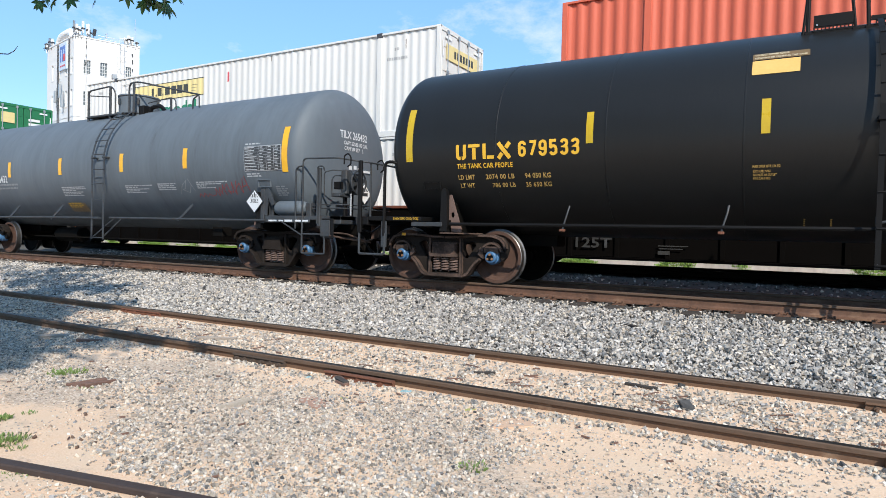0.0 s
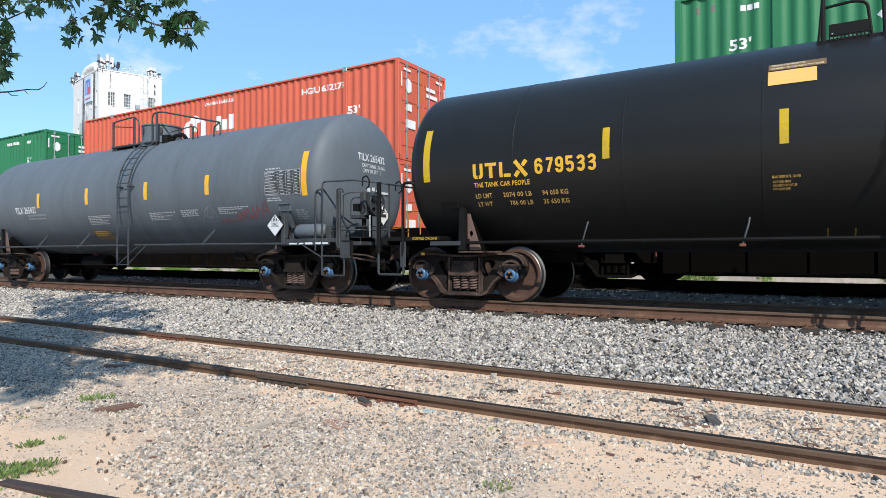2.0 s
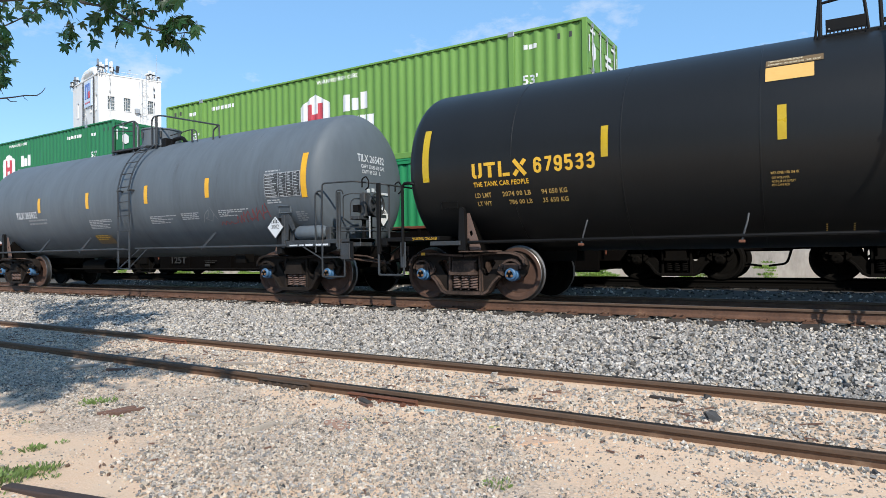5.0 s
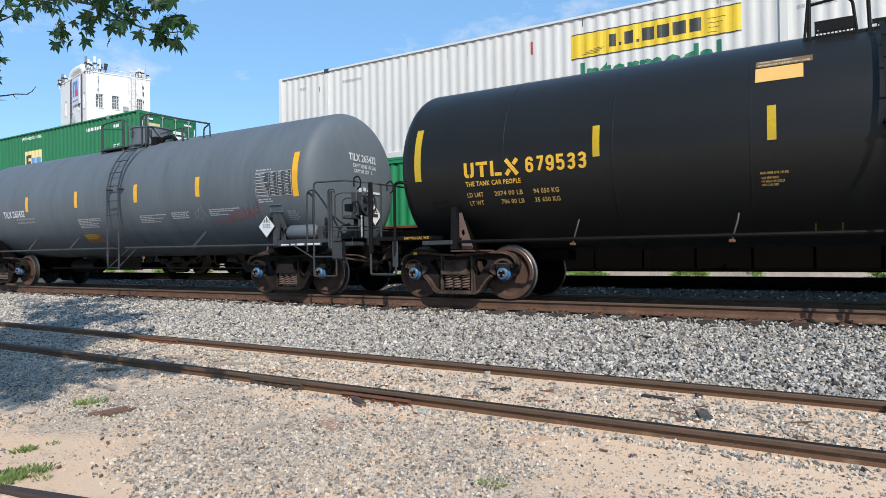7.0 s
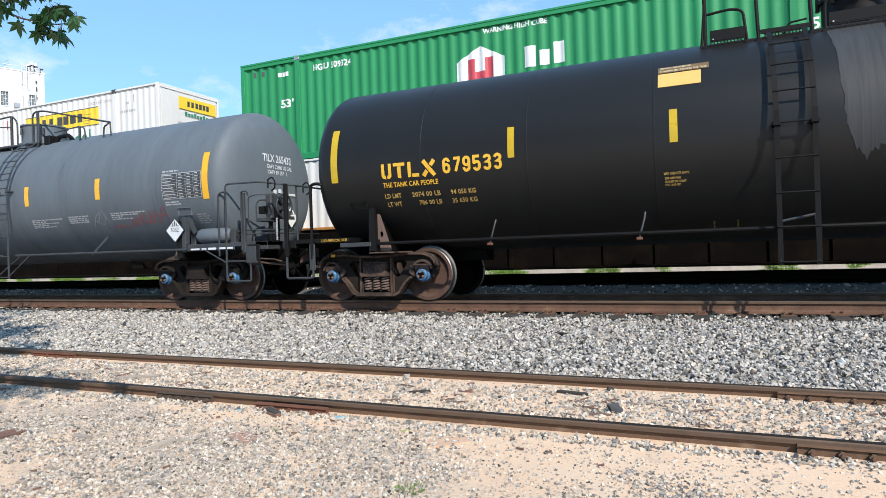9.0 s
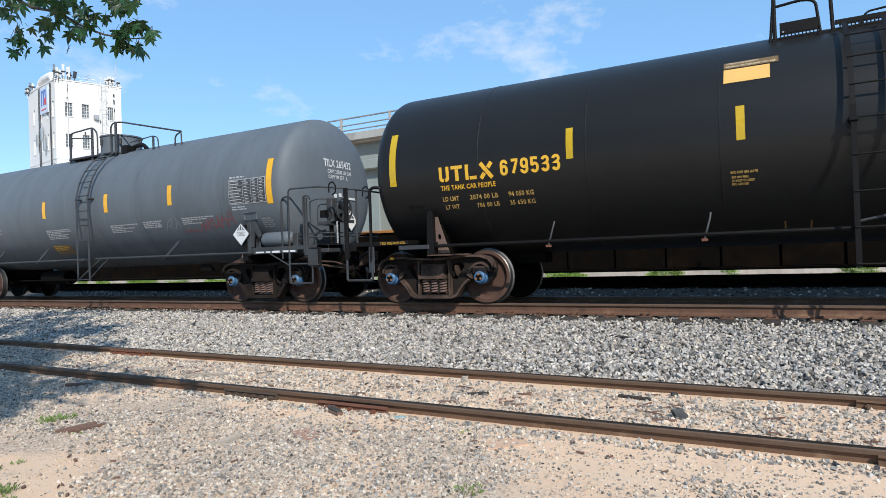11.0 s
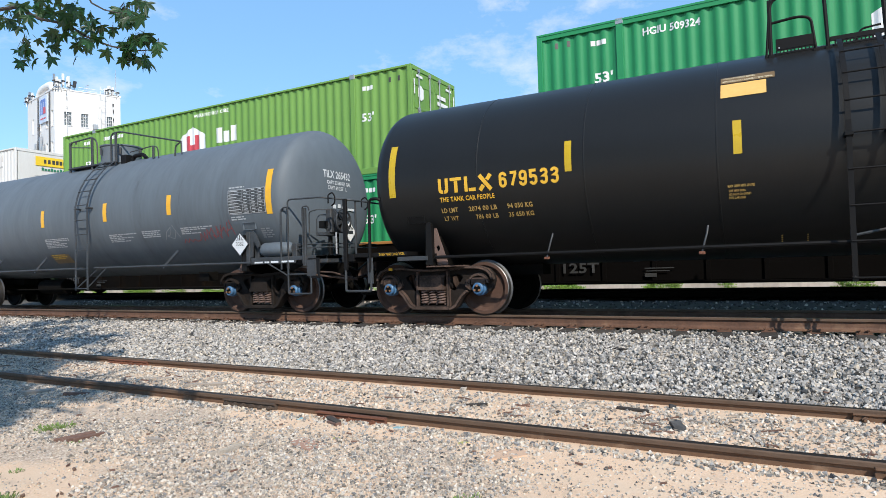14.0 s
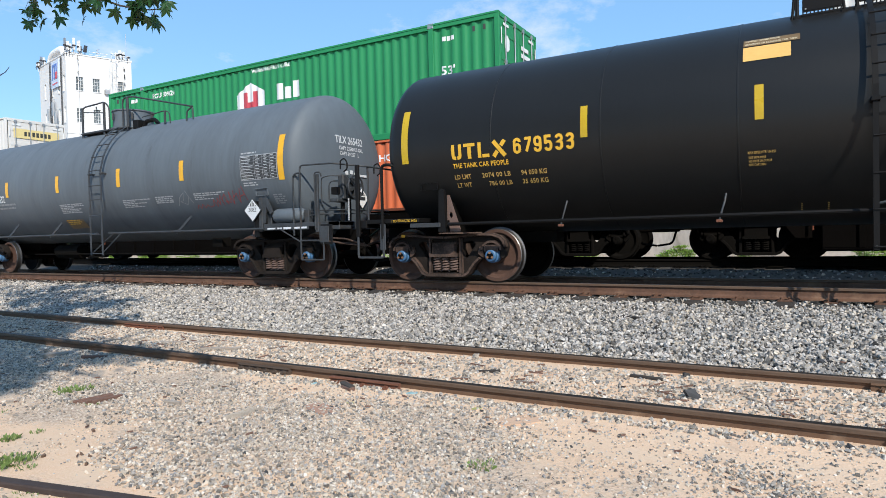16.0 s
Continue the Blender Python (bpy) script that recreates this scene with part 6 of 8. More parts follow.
def drape(bm, white, lift):
    """Lays a flat marking in the xz plane onto the ribbed near wall, as paint."""
    xs = [v.co.x for v in bm.verts]
    x, hi = min(xs) + 0.035, max(xs)
    while x < hi:
        bmesh.ops.bisect_plane(bm, geom=bm.verts[:] + bm.edges[:] + bm.faces[:], plane_co=(x, 0, 0), plane_no=(1, 0, 0))
        x += 0.035
    for v in bm.verts:
        v.co.y = skin(v.co.x + BOX_L, white) - lift
    return bm


def panel(c, rects, material, name, y=-0.006, label=""):
    """Markings painted on the near side: rectangles (x from the trailing end, height, width, height), a part each."""
    for x, z, w, h in rects:
        bm = bmesh.new()
        bm.faces.new([bm.verts.new((-BOX_L + x + a * w, 0, z + b * h)) for a, b in ((0, 0), (1, 0), (1, 1), (0, 1))])
        part(name, drape(bm, c["pale"], 0.003 + abs(y) * 0.5), material, c, label)


def small_letters(c, x, z, h, widths, material, y=-0.006):
    rects, at = [], x
    for w in widths:
        rects.append((at, z, w, h))
        at += w + h * 0.22
    panel(c, rects, material, "marking", y)


def end_panel(c, rects, material, name):
    for y, z, w, h in rects:
        bm = bmesh.new()
        box(bm, 0.004, 0.010, y, y + w, z, z + h)
        part(name, bm, material, c)


def container(colour, logo, doors, label):
    """A 53-foot container: corrugated sides, rails, posts with castings, roof, doored leading end and markings."""
    c = thing("container", label, "container", "stacked containers")
    p = PAINT[colour]
    L, W, H = BOX_L, BOX_W, BOX_H
    white = colour == "white"
    c["pale"] = int(white)
    for y, f in ((0.03, -1), (W - 0.03, 1)):
        depth = 0.022 if white else 0.04
        period = 0.27 if white else 0.285
        for x0, x1 in ((-L + 0.12, -L + 1.92), (-L + 2.06, -2.06), (-1.92, -0.12)):
            part("side_panel", corrugated(x0, x1, 0.16, H - 0.05, y, depth, period, f), p, c, smooth=True)
    for y0, y1 in ((0, 0.07), (W - 0.07, W)):
        part("bottom_rail", rbox(-L, 0, y0, y1, 0, 0.17, 0.008), p, c)
        part("top_rail", rbox(-L, 0, y0, y1, H - (0.15 if colour == "emerald" else 0.06), H, 0.008), p, c)
        if colour == "emerald":
            part("rail_lip", rbox(-L, 0, y0 - 0.012, y1 + 0.012, H - 0.05, H + 0.004, 0.006), p, c)
        for x0, x1 in ((-L, -L + 0.13), (-0.13, 0), (-L + 1.91, -L + 2.07), (-2.07, -1.91)):
            part("post", rbox(x0, x1, y0 - (0.004 if y0 == 0 else -0.004), y1, 0.01, H - 0.01, 0.008), p, c)
        for x in (-L + 1.99, -1.99):
            part("lifting_casting", rbox(x - 0.09, x + 0.09, y0 - 0.012, y1 + 0.012, H - 0.12, H + 0.02, 0.01), GALV if not white else DARK_METAL, c)
    bm = bmesh.new()
    box(bm, -L + 0.02, -0.02, 0.05, W - 0.05, H - 0.04, H - 0.015)
    part("roof", bm, p, c)
    bm = bmesh.new()
    box(bm, -L + 0.02, -0.02, 0.05, W - 0.05, 0.02, 0.08)
    part("floor_frame", bm, UNDER, c)
    part("back_wall", corrugated(-W + 0.1, -0.1, 0.1, H - 0.1, 0, 0.03, 0.3, 1), p, c).matrix_basis = pose(-L + 0.03, 0, 0, 0, 0, -90)
    # leading end
    for z0, z1 in ((0, 0.16), (H - 0.13, H)):
        part("end_rail", rbox(-0.1, 0, 0.06, W - 0.06, z0, z1, 0.008), p, c)
    if doors:
        for y0, y1 in ((0.11, W / 2 - 0.01), (W / 2 + 0.01, W - 0.11)):
            d = part("door", rbox(-0.05, -0.02, y0, y1, 0.14, H - 0.12, 0.008), p, c)
            bm = bmesh.new()
            for z in (0.5, 1.15, 1.8, 2.45):
                box(bm, -0.022, -0.006, y0 + 0.06, y1 - 0.06, z - 0.08, z + 0.08)
            part("door_rib", bm, p, d)
            for y in (y0 + 0.28, y1 - 0.28):
                bm = bmesh.new()
                cyl(bm, (0.014, y, 0.1), (0.014, y, H - 0.06), 0.019, seg=8)
                for z in (0.12, 0.9, 1.7, H - 0.12):
                    box(bm, -0.02, 0.03, y - 0.05, y + 0.05, z - 0.05, z + 0.05)
                part("lock_rod", bm, GALV, d, "galvanised door locking rod")
        end_panel(c, [(0.25, H - 0.3, 0.35, 0.07), (W - 0.6, H - 0.3, 0.35, 0.07), (W - 0.13, H - 0.8, 0.05, 0.42), (0.12, H - 0.8, 0.05, 0.42)], MARK_WHITE, "end_marking")
        if logo in ("house", "red_house"):
            bm = bmesh.new()
            prism(bm, [(0.36, 2.05), (0.50, 1.96), (0.64, 2.05), (0.64, 2.3), (0.50, 2.4), (0.36, 2.3)], 0.0, 0.009, plane="yz")
            part("end_emblem", bm, MARK_WHITE, c)
            end_panel(c, [(1.45, 2.25, 0.5, 0.11), (1.45, 2.05, 0.62, 0.11), (0.35, 1.45, 0.3, 0.2), (0.35, 0.95, 0.5, 0.25)], MARK_WHITE, "end_marking")
        elif logo == "cream_logo":
            end_panel(c, [(0.35, 2.0, 0.55, 0.48)], MARK_CREAM, "end_marking")
            end_panel(c, [(1.5, 2.2, 0.5, 0.12), (1.5, 2.0, 0.6, 0.12), (1.5, 1.75, 0.3, 0.12), (0.35, 1.35, 0.55, 0.1), (0.35, 1.15, 0.55, 0.1), (1.0, 0.85, 0.45, 0.24)], MARK_WHITE, "end_marking")
        elif logo in ("yellow_plate", "rear_plate"):
            end_panel(c, [(0.32, 2.05, W - 0.64, 0.42)], MARK_CREAM, "end_marking")
            bm = bmesh.new()
            for i in range(7):
                box(bm, 0.0095, 0.013, 0.75 + i * 0.17, 0.86 + i * 0.17, 2.16, 2.36)
            part("end_marking", bm, MARK_DARK, c)
    else:
        part("end_wall", rbox(-0.06, -0.02, 0.1, W - 0.1, 0.12, H - 0.1, 0.008), p, c)
        end_panel(c, [(0.80, 2.24, 1.62, 0.40)], MARK_YELLOW, "end_marking")
        bm = bmesh.new()
        for a, w in ((1.15, 0.10), (1.32, 0.11), (1.50, 0.12), (1.66, 0.12), (1.82, 0.12), (1.98, 0.12)):
            box(bm, 0.0095, 0.013, a, a + w, 2.35, 2.53)
        part("end_word", bm, MARK_DARK, c)
        bm = bmesh.new()
        for k in range(9):
            box(bm, 0.004, 0.010, 1.05 + k * 0.13, 1.14 + k * 0.13, 2.04, 2.13 if k % 3 else 2.17)
        part("end_word", bm, MARK_GREEN, c)
        end_panel(c, [(0.75, 1.78, 1.2, 0.02), (0.75, 1.30, 1.2, 0.02)], MARK_FAINT, "end_rib")
    # side markings
    if logo in ("house", "red_house"):
        x = 6.78 if logo == "house" else 6.5
        bm = bmesh.new()
        bm.faces.new([bm.verts.new((-L + x + a, 0, z)) for a, z in ((0, 1.22), (0.63, 0.88), (1.26, 1.22), (1.26, 1.98), (0.63, 2.32), (0, 1.98))])
        part("emblem", drape(bm, 0, 0.005), MARK_WHITE, c, "white six-sided emblem")
        ink_in = MARK_RED if logo == "house" else p
        for a, z, w, h in ((0.30, 1.18, 0.20, 0.84), (0.76, 1.18, 0.20, 0.84), (0.50, 1.50, 0.26, 0.20)):
            panel(c, [(x + a, z, w, h)], ink_in, "emblem_block", -0.011)
        for a, z, w, h in ((1.75, 1.62, 0.27, 0.50), (2.12, 1.62, 0.24, 0.36), (2.46, 1.62, 0.25, 0.50),
                           (1.55, 1.14, 0.26, 0.36), (1.86, 1.14, 0.20, 0.30), (2.11, 1.14, 0.26, 0.30), (2.42, 1.14, 0.22, 0.30), (2.69, 1.05, 0.24, 0.38)):
            panel(c, [(x + a, z, w, h)], MARK_WHITE, "word_block", -0.008)
    elif logo == "cream_logo":
        x = 7.68
        panel(c, [(x, 1.10, 1.50, 0.98)], MARK_CREAM, "logo_panel", -0.006, "cream square logo panel")
        panel(c, [(x + 0.17, 1.25, 0.14, 0.66)], MARK_DARK, "logo_block", -0.011)
        panel(c, [(x + 0.31, 1.76, 0.24, 0.15)], MARK_DARK, "logo_block", -0.011)
        panel(c, [(x + 0.31, 1.50, 0.20, 0.13)], MARK_DARK, "logo_block", -0.011)
        panel(c, [(x + 0.62, 1.20, 0.34, 0.56)], MARK_BLUE, "logo_block", -0.011)
        panel(c, [(x + 1.02, 1.20, 0.34, 0.56)], MARK_BLUE, "logo_block", -0.011)
    elif logo in ("yellow_plate", "rear_plate"):
        x = 9.67 if logo == "yellow_plate" else 3.14
        panel(c, [(x, 1.88, 3.71, 0.60)], MARK_YELLOW if logo == "yellow_plate" else MARK_CREAM, "logo_panel", -0.006, "yellow lettering panel" if logo == "yellow_plate" else "faded cream lettering panel")
        at = x + 0.92
        for w in (0.15, 0.06, 0.2, 0.06, 0.26, 0.26, 0.28, 0.24):
            panel(c, [(at, 2.04, w, 0.29 if w > 0.1 else 0.07)], MARK_DARK, "word_block", -0.011)
            at += w + 0.07
        for zz in (1.88, 2.455):
            panel(c, [(x, zz, 3.71, 0.025)], MARK_DARK, "panel_border", -0.011)
        for k in range(4):
            panel(c, [(x + 0.25 + k * 0.1, 1.96 + k * 0.035, 0.42 - k * 0.06, 0.012), ], MARK_DARK, "panel_line", -0.011)
            panel(c, [(x + 3.05, 1.96 + k * 0.10, 0.18 + k * 0.06, 0.012)], MARK_DARK, "panel_line", -0.011)
    ink = MARK_FAINT if white else MARK_WHITE
    def words(text, x, z, h, w, paint=None):
        bm = lettering(text, h, w, 1.0, 0.025)
        bmesh.ops.transform(bm, matrix=Matrix.Translation((-L + x, 0, z)) @ Matrix.Rotation(radians(90), 4, "X"), verts=bm.verts[:])
        part("lettering", drape(bm, white, 0.006), paint or ink, c)
    if white:
        if logo:
            words("Intermodal", (9.67 if logo == "yellow_plate" else 3.14) + 0.22, 1.28, 0.50, 3.1, MARK_GREEN)
        words("STACK LIMIT 3 HIGH", 2.35 if logo == "rear_plate" else 12.9, 2.56, 0.09, 1.1)
        small_letters(c, L - 1.5, 2.38, 0.08, (0.07, 0.07), ink)
        small_letters(c, L - 1.75, 2.12, 0.08, (0.06,) * 9, ink)
        small_letters(c, 0.9, 2.42, 0.08, (0.07, 0.07, 0.07), ink)
        small_letters(c, 2.6, 2.40, 0.08, (0.07,) * 8, ink)
        panel(c, [(8.62 if logo == "yellow_plate" else 8.0, 2.2, 0.06, 0.32)], MARK_RED, "marking")
        rng = random.Random(len(label))
        for k in range(9):
            x = rng.uniform(0.3, L - 0.6)
            panel(c, [(x, 2.76 - rng.uniform(0.1, 0.5), 0.02, rng.uniform(0.1, 0.4))], TRUCK if k % 3 == 0 else MARK_FAINT, "rust_run", -0.001)
    elif logo == "red_house":
        words("HGIU 632273", 12.38, 2.32, 0.19, 1.75)
        words("WARNING HIGH CUBE", 7.63, 2.55, 0.12, 1.6)
        words("53'", L - 1.9, 1.5, 0.24, 0.45)
    else:
        if colour == "emerald":
            words("HGIU 509324", 2.50, 2.42, 0.17, 1.22)
        else:
            small_letters(c, 12.6 if colour == "green" else 2.5, 2.44, 0.13, (0.085,) * 4 + (0.02,) + (0.085,) * 6, ink)
        words("WARNING HIGH CUBE", 7.5, 2.60, 0.12, 1.6)
        words("53'", 1.38 if logo == "house" else 1.1, 1.52 if logo == "house" else 1.6, 0.24, 0.42)
        words("53'", L - 1.7, 1.52, 0.24, 0.42)
        small_letters(c, 1.32, 2.40, 0.12, (0.1, 0.1, 0.1), ink)
        small_letters(c, L - 1.65, 2.40, 0.12, (0.1, 0.1, 0.1), ink)
        for xx in (0.45, 0.75, L - 0.75, L - 0.45):
            panel(c, [(xx, 2.50, 0.07, 0.14)], MARK_DARK, "vent", -0.004)
        if logo == "cream_logo":
            bm = bmesh.new()
            bm.faces.new([bm.verts.new((-L + 4.03 + a, 0, 1.84 + b)) for a, b in ((-0.35, 0.02), (0, -0.35), (0.35, -0.02), (0, 0.35))])
            part("placard_sticker", drape(bm, 0, 0.005), MARK_WHITE, c)
    return c


def well_car(colour, front, rear):
    """One unit of a well car: two deep side girders with posts and end decks; a coupled end has its own truck, a joint is carried by the shared truck ahead."""
    c = thing("well_car", {"tan": "faded yellow container well car unit", "rust": "red-brown container well car unit"}[colour], "well car", "well cars")
    p = WELL[colour]
    L, W = BOX_L, BOX_W
    for y0, y1 in ((-0.16, -0.10), (W + 0.10, W + 0.16)):
        # sides and feet carry the painted shade, the cap keeps the car's paint
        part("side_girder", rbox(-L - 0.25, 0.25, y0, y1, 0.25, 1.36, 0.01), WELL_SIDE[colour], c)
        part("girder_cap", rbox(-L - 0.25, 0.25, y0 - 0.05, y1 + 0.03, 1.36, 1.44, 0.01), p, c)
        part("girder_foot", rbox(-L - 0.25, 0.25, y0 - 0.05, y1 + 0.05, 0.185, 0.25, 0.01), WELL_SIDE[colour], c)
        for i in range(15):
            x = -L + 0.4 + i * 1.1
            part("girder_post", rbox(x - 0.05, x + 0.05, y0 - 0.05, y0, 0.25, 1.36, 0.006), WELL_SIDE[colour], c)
    part("well_floor", rbox(-L, 0, -0.1, W + 0.1, 0.20, 0.24, 0.005), UNDER, c)
    for sign, x_end, kind in ((1, 0.0, front), (-1, -L, rear)):
        reach = 3.1 if kind == "coupled" else 1.3
        x0, x1 = sorted((x_end + sign * 0.2, x_end + sign * reach))
        part("end_deck", rbox(x0, x1, 0.0, W, 1.06, 1.14, 0.01), p, c)
        part("centre_sill", rbox(x0, x1, W / 2 - 0.35, W / 2 + 0.35, 0.66, 1.06, 0.01), GRIME_SHADE, c)
        for y in (0.0, W):
            side = 1 if y == 0 else -1
            bm = bmesh.new()
            ya, yb = sorted((y, y + side * 0.05))
            prism(bm, [(x_end + sign * a, z) for a, z in ((0.2, 0.45), (0.2, 1.40), (0.75, 1.40), (reach, 1.16), (reach, 0.86), (1.0, 0.86), (0.7, 0.45))], ya, yb)
            bmesh.ops.recalc_face_normals(bm, faces=bm.faces[:])
            part("end_sill", bm, GRIME_SHADE, c)
        if kind == "coupled":
            truck(c, x_end + (1.90 if sign > 0 else -1.42), (W / 2 - 0.755, W / 2 + 0.755), 0.0, True)
            part("end_beam", rbox(*sorted((x_end + sign * 3.0, x_end + sign * 3.12)), 0.02, W - 0.02, 0.80, 1.30, 0.02), p, c)
            part("coupler", rbox(*sorted((x_end + sign * 3.1, x_end + sign * 3.68)), W / 2 - 0.13, W / 2 + 0.13, 0.62, 0.92, 0.03), GRIME_SHADE, c)
            bar_part("brake_hose", [(x_end + sign * 3.1, W / 2 - 0.4, 0.7), (x_end + sign * 3.2, W / 2 - 0.42, 0.35), (x_end + sign * 3.55, W / 2 - 0.3, 0.3)], 0.025, UNDER, c, 0.1)
            bar_part("grab_rail", [(x_end + sign * 2.9, 0.0, 1.1), (x_end + sign * 2.9, 0.0, 2.0), (x_end + sign * 2.9, 0.6, 2.0), (x_end + sign * 2.9, 0.6, 1.1)], 0.02, p, c, 0.08)
        elif sign > 0:
            truck(c, x_end + 1.63, (W / 2 - 0.755, W / 2 + 0.755), 0.0, True)
        bar_part("grab_rail", [(x_end + sign * 0.4, -0.10, 0.6), (x_end + sign * 0.4, -0.10, 1.85), (x_end + sign * 0.8, -0.10, 1.85), (x_end + sign * 0.8, -0.10, 1.2)], 0.02, p, c, 0.08)
    if rear == "joint":
        bm = lettering("125T", 0.23, 0.84, 1.0, 0.02)
        bmesh.ops.transform(bm, matrix=Matrix.Translation((-L + 0.55, -0.222, 0.46)) @ Matrix.Rotation(radians(90), 4, "X"), verts=bm.verts[:])
        part("lettering", bm, WELL_TEXT, c)
        for x, z, w, h in ((2.4, 0.52, 0.62, 0.022), (2.42, 0.46, 0.5, 0.02), (2.4, 0.34, 0.25, 0.08)):
            part("marking", rbox(-L + x, -L + x + w, -0.224, -0.211, z, z + h, 0.002), WELL_TEXT, c)
    return c


NAMES = {"green": "dark green", "emerald": "bright green", "lime": "faded light green", "white": "white", "red": "faded red", "orange": "orange"}
MARKS = {"house": "a white house emblem", "red_house": "a white house emblem", "cream_logo": "a cream logo panel", "yellow_plate": "a yellow panel", "rear_plate": "a yellow panel", "": "small grey markings"}
# lead end at the start, upper box, lower box, car colour, how its trailing end is joined
UNITS = [
    (11.10, ("red", "red_house", True), ("red", "red_house", True), "rust", "joint"),
    (-8.40, ("white", "rear_plate", True), ("white", "yellow_plate", True), "rust", "coupled"),
    (-31.65, ("green", "cream_logo", True), ("white", "yellow_plate", True), "rust", "coupled"),
    (-55.30, ("red", "red_house", True), ("red", "red_house", True), "tan", "joint"),
    (-74.60, ("green", "house", True), ("emerald", "house", True), "tan", "joint"),
    (-93.90, ("white", "yellow_plate", False), ("white", "yellow_plate", True), "tan", "coupled"),
    (-117.30, ("lime", "house", True), ("emerald", "house", True), "rust", "joint"),
    (-136.88, ("green", "house", True), ("white", "yellow_plate", True), "rust", "joint"),
    (-156.05, ("white", "yellow_plate", False), ("emerald", "house", True), "rust", "coupled"),
    (-179.55, ("green", "cream_logo", True), ("white", "yellow_plate", True), "tan", "joint"),
    (-199.00, ("emerald", "house", True), ("white", "yellow_plate", True), "tan", "joint"),
    (-218.42, ("white", "yellow_plate", False), ("emerald", "house", True), "tan", "coupled"),
    (-241.82, None, None, "tan", "joint"),
    (-261.20, None, None, "tan", "joint"),
    (-280.58, None, None, "tan", "coupled"),
    (-304.14, ("emerald", "house", True), ("emerald", "house", True), "rust", "joint"),
    (-323.90, ("lime", "house", True), ("emerald", "house", True), "tan", "joint"),
    (-343.48, ("white", "yellow_plate", False), ("white", "yellow_plate", False), "rust", "coupled"),
    (-366.75, ("emerald", "house", True), ("orange", "red_house", True), "rust", "coupled"),
    (-390.40, ("white", "yellow_plate", True), ("white", "yellow_plate", True), "rust", "joint"),
]
MOVING = []
made = {}


def start_pose(x, z):
    return pose(x, SIDE_Y, z)


def place_moving(key, build, x, z):
    m = start_pose(x, z)
    if key in made:
        ob = copy_thing(made[key], m)
    else:
        ob = made[key] = build()
        ob.matrix_basis = m
    MOVING.append((ob, x, z))


front = "joint"
for lead, upper, lower, car_colour, rear in UNITS:
    place_moving(("car", car_colour, front, rear), lambda: well_car(car_colour, front, rear), lead, MAIN_Z)
    front = rear
    for spec, z in ((lower, LOW_Z), (upper, TOP_Z)):
        if spec:
            place_moving(spec, lambda: container(*spec, f"{NAMES[spec[0]]} corrugated shipping container with {MARKS[spec[1]]}"), lead, z)


def motions():
    """The container train rolls by at an even speed."""
    for ob, x, z in MOVING:
        walk(ob, [(t, start_pose(x + SPEED * t, z)) for t in (0, 4, 8, 12, 16)])

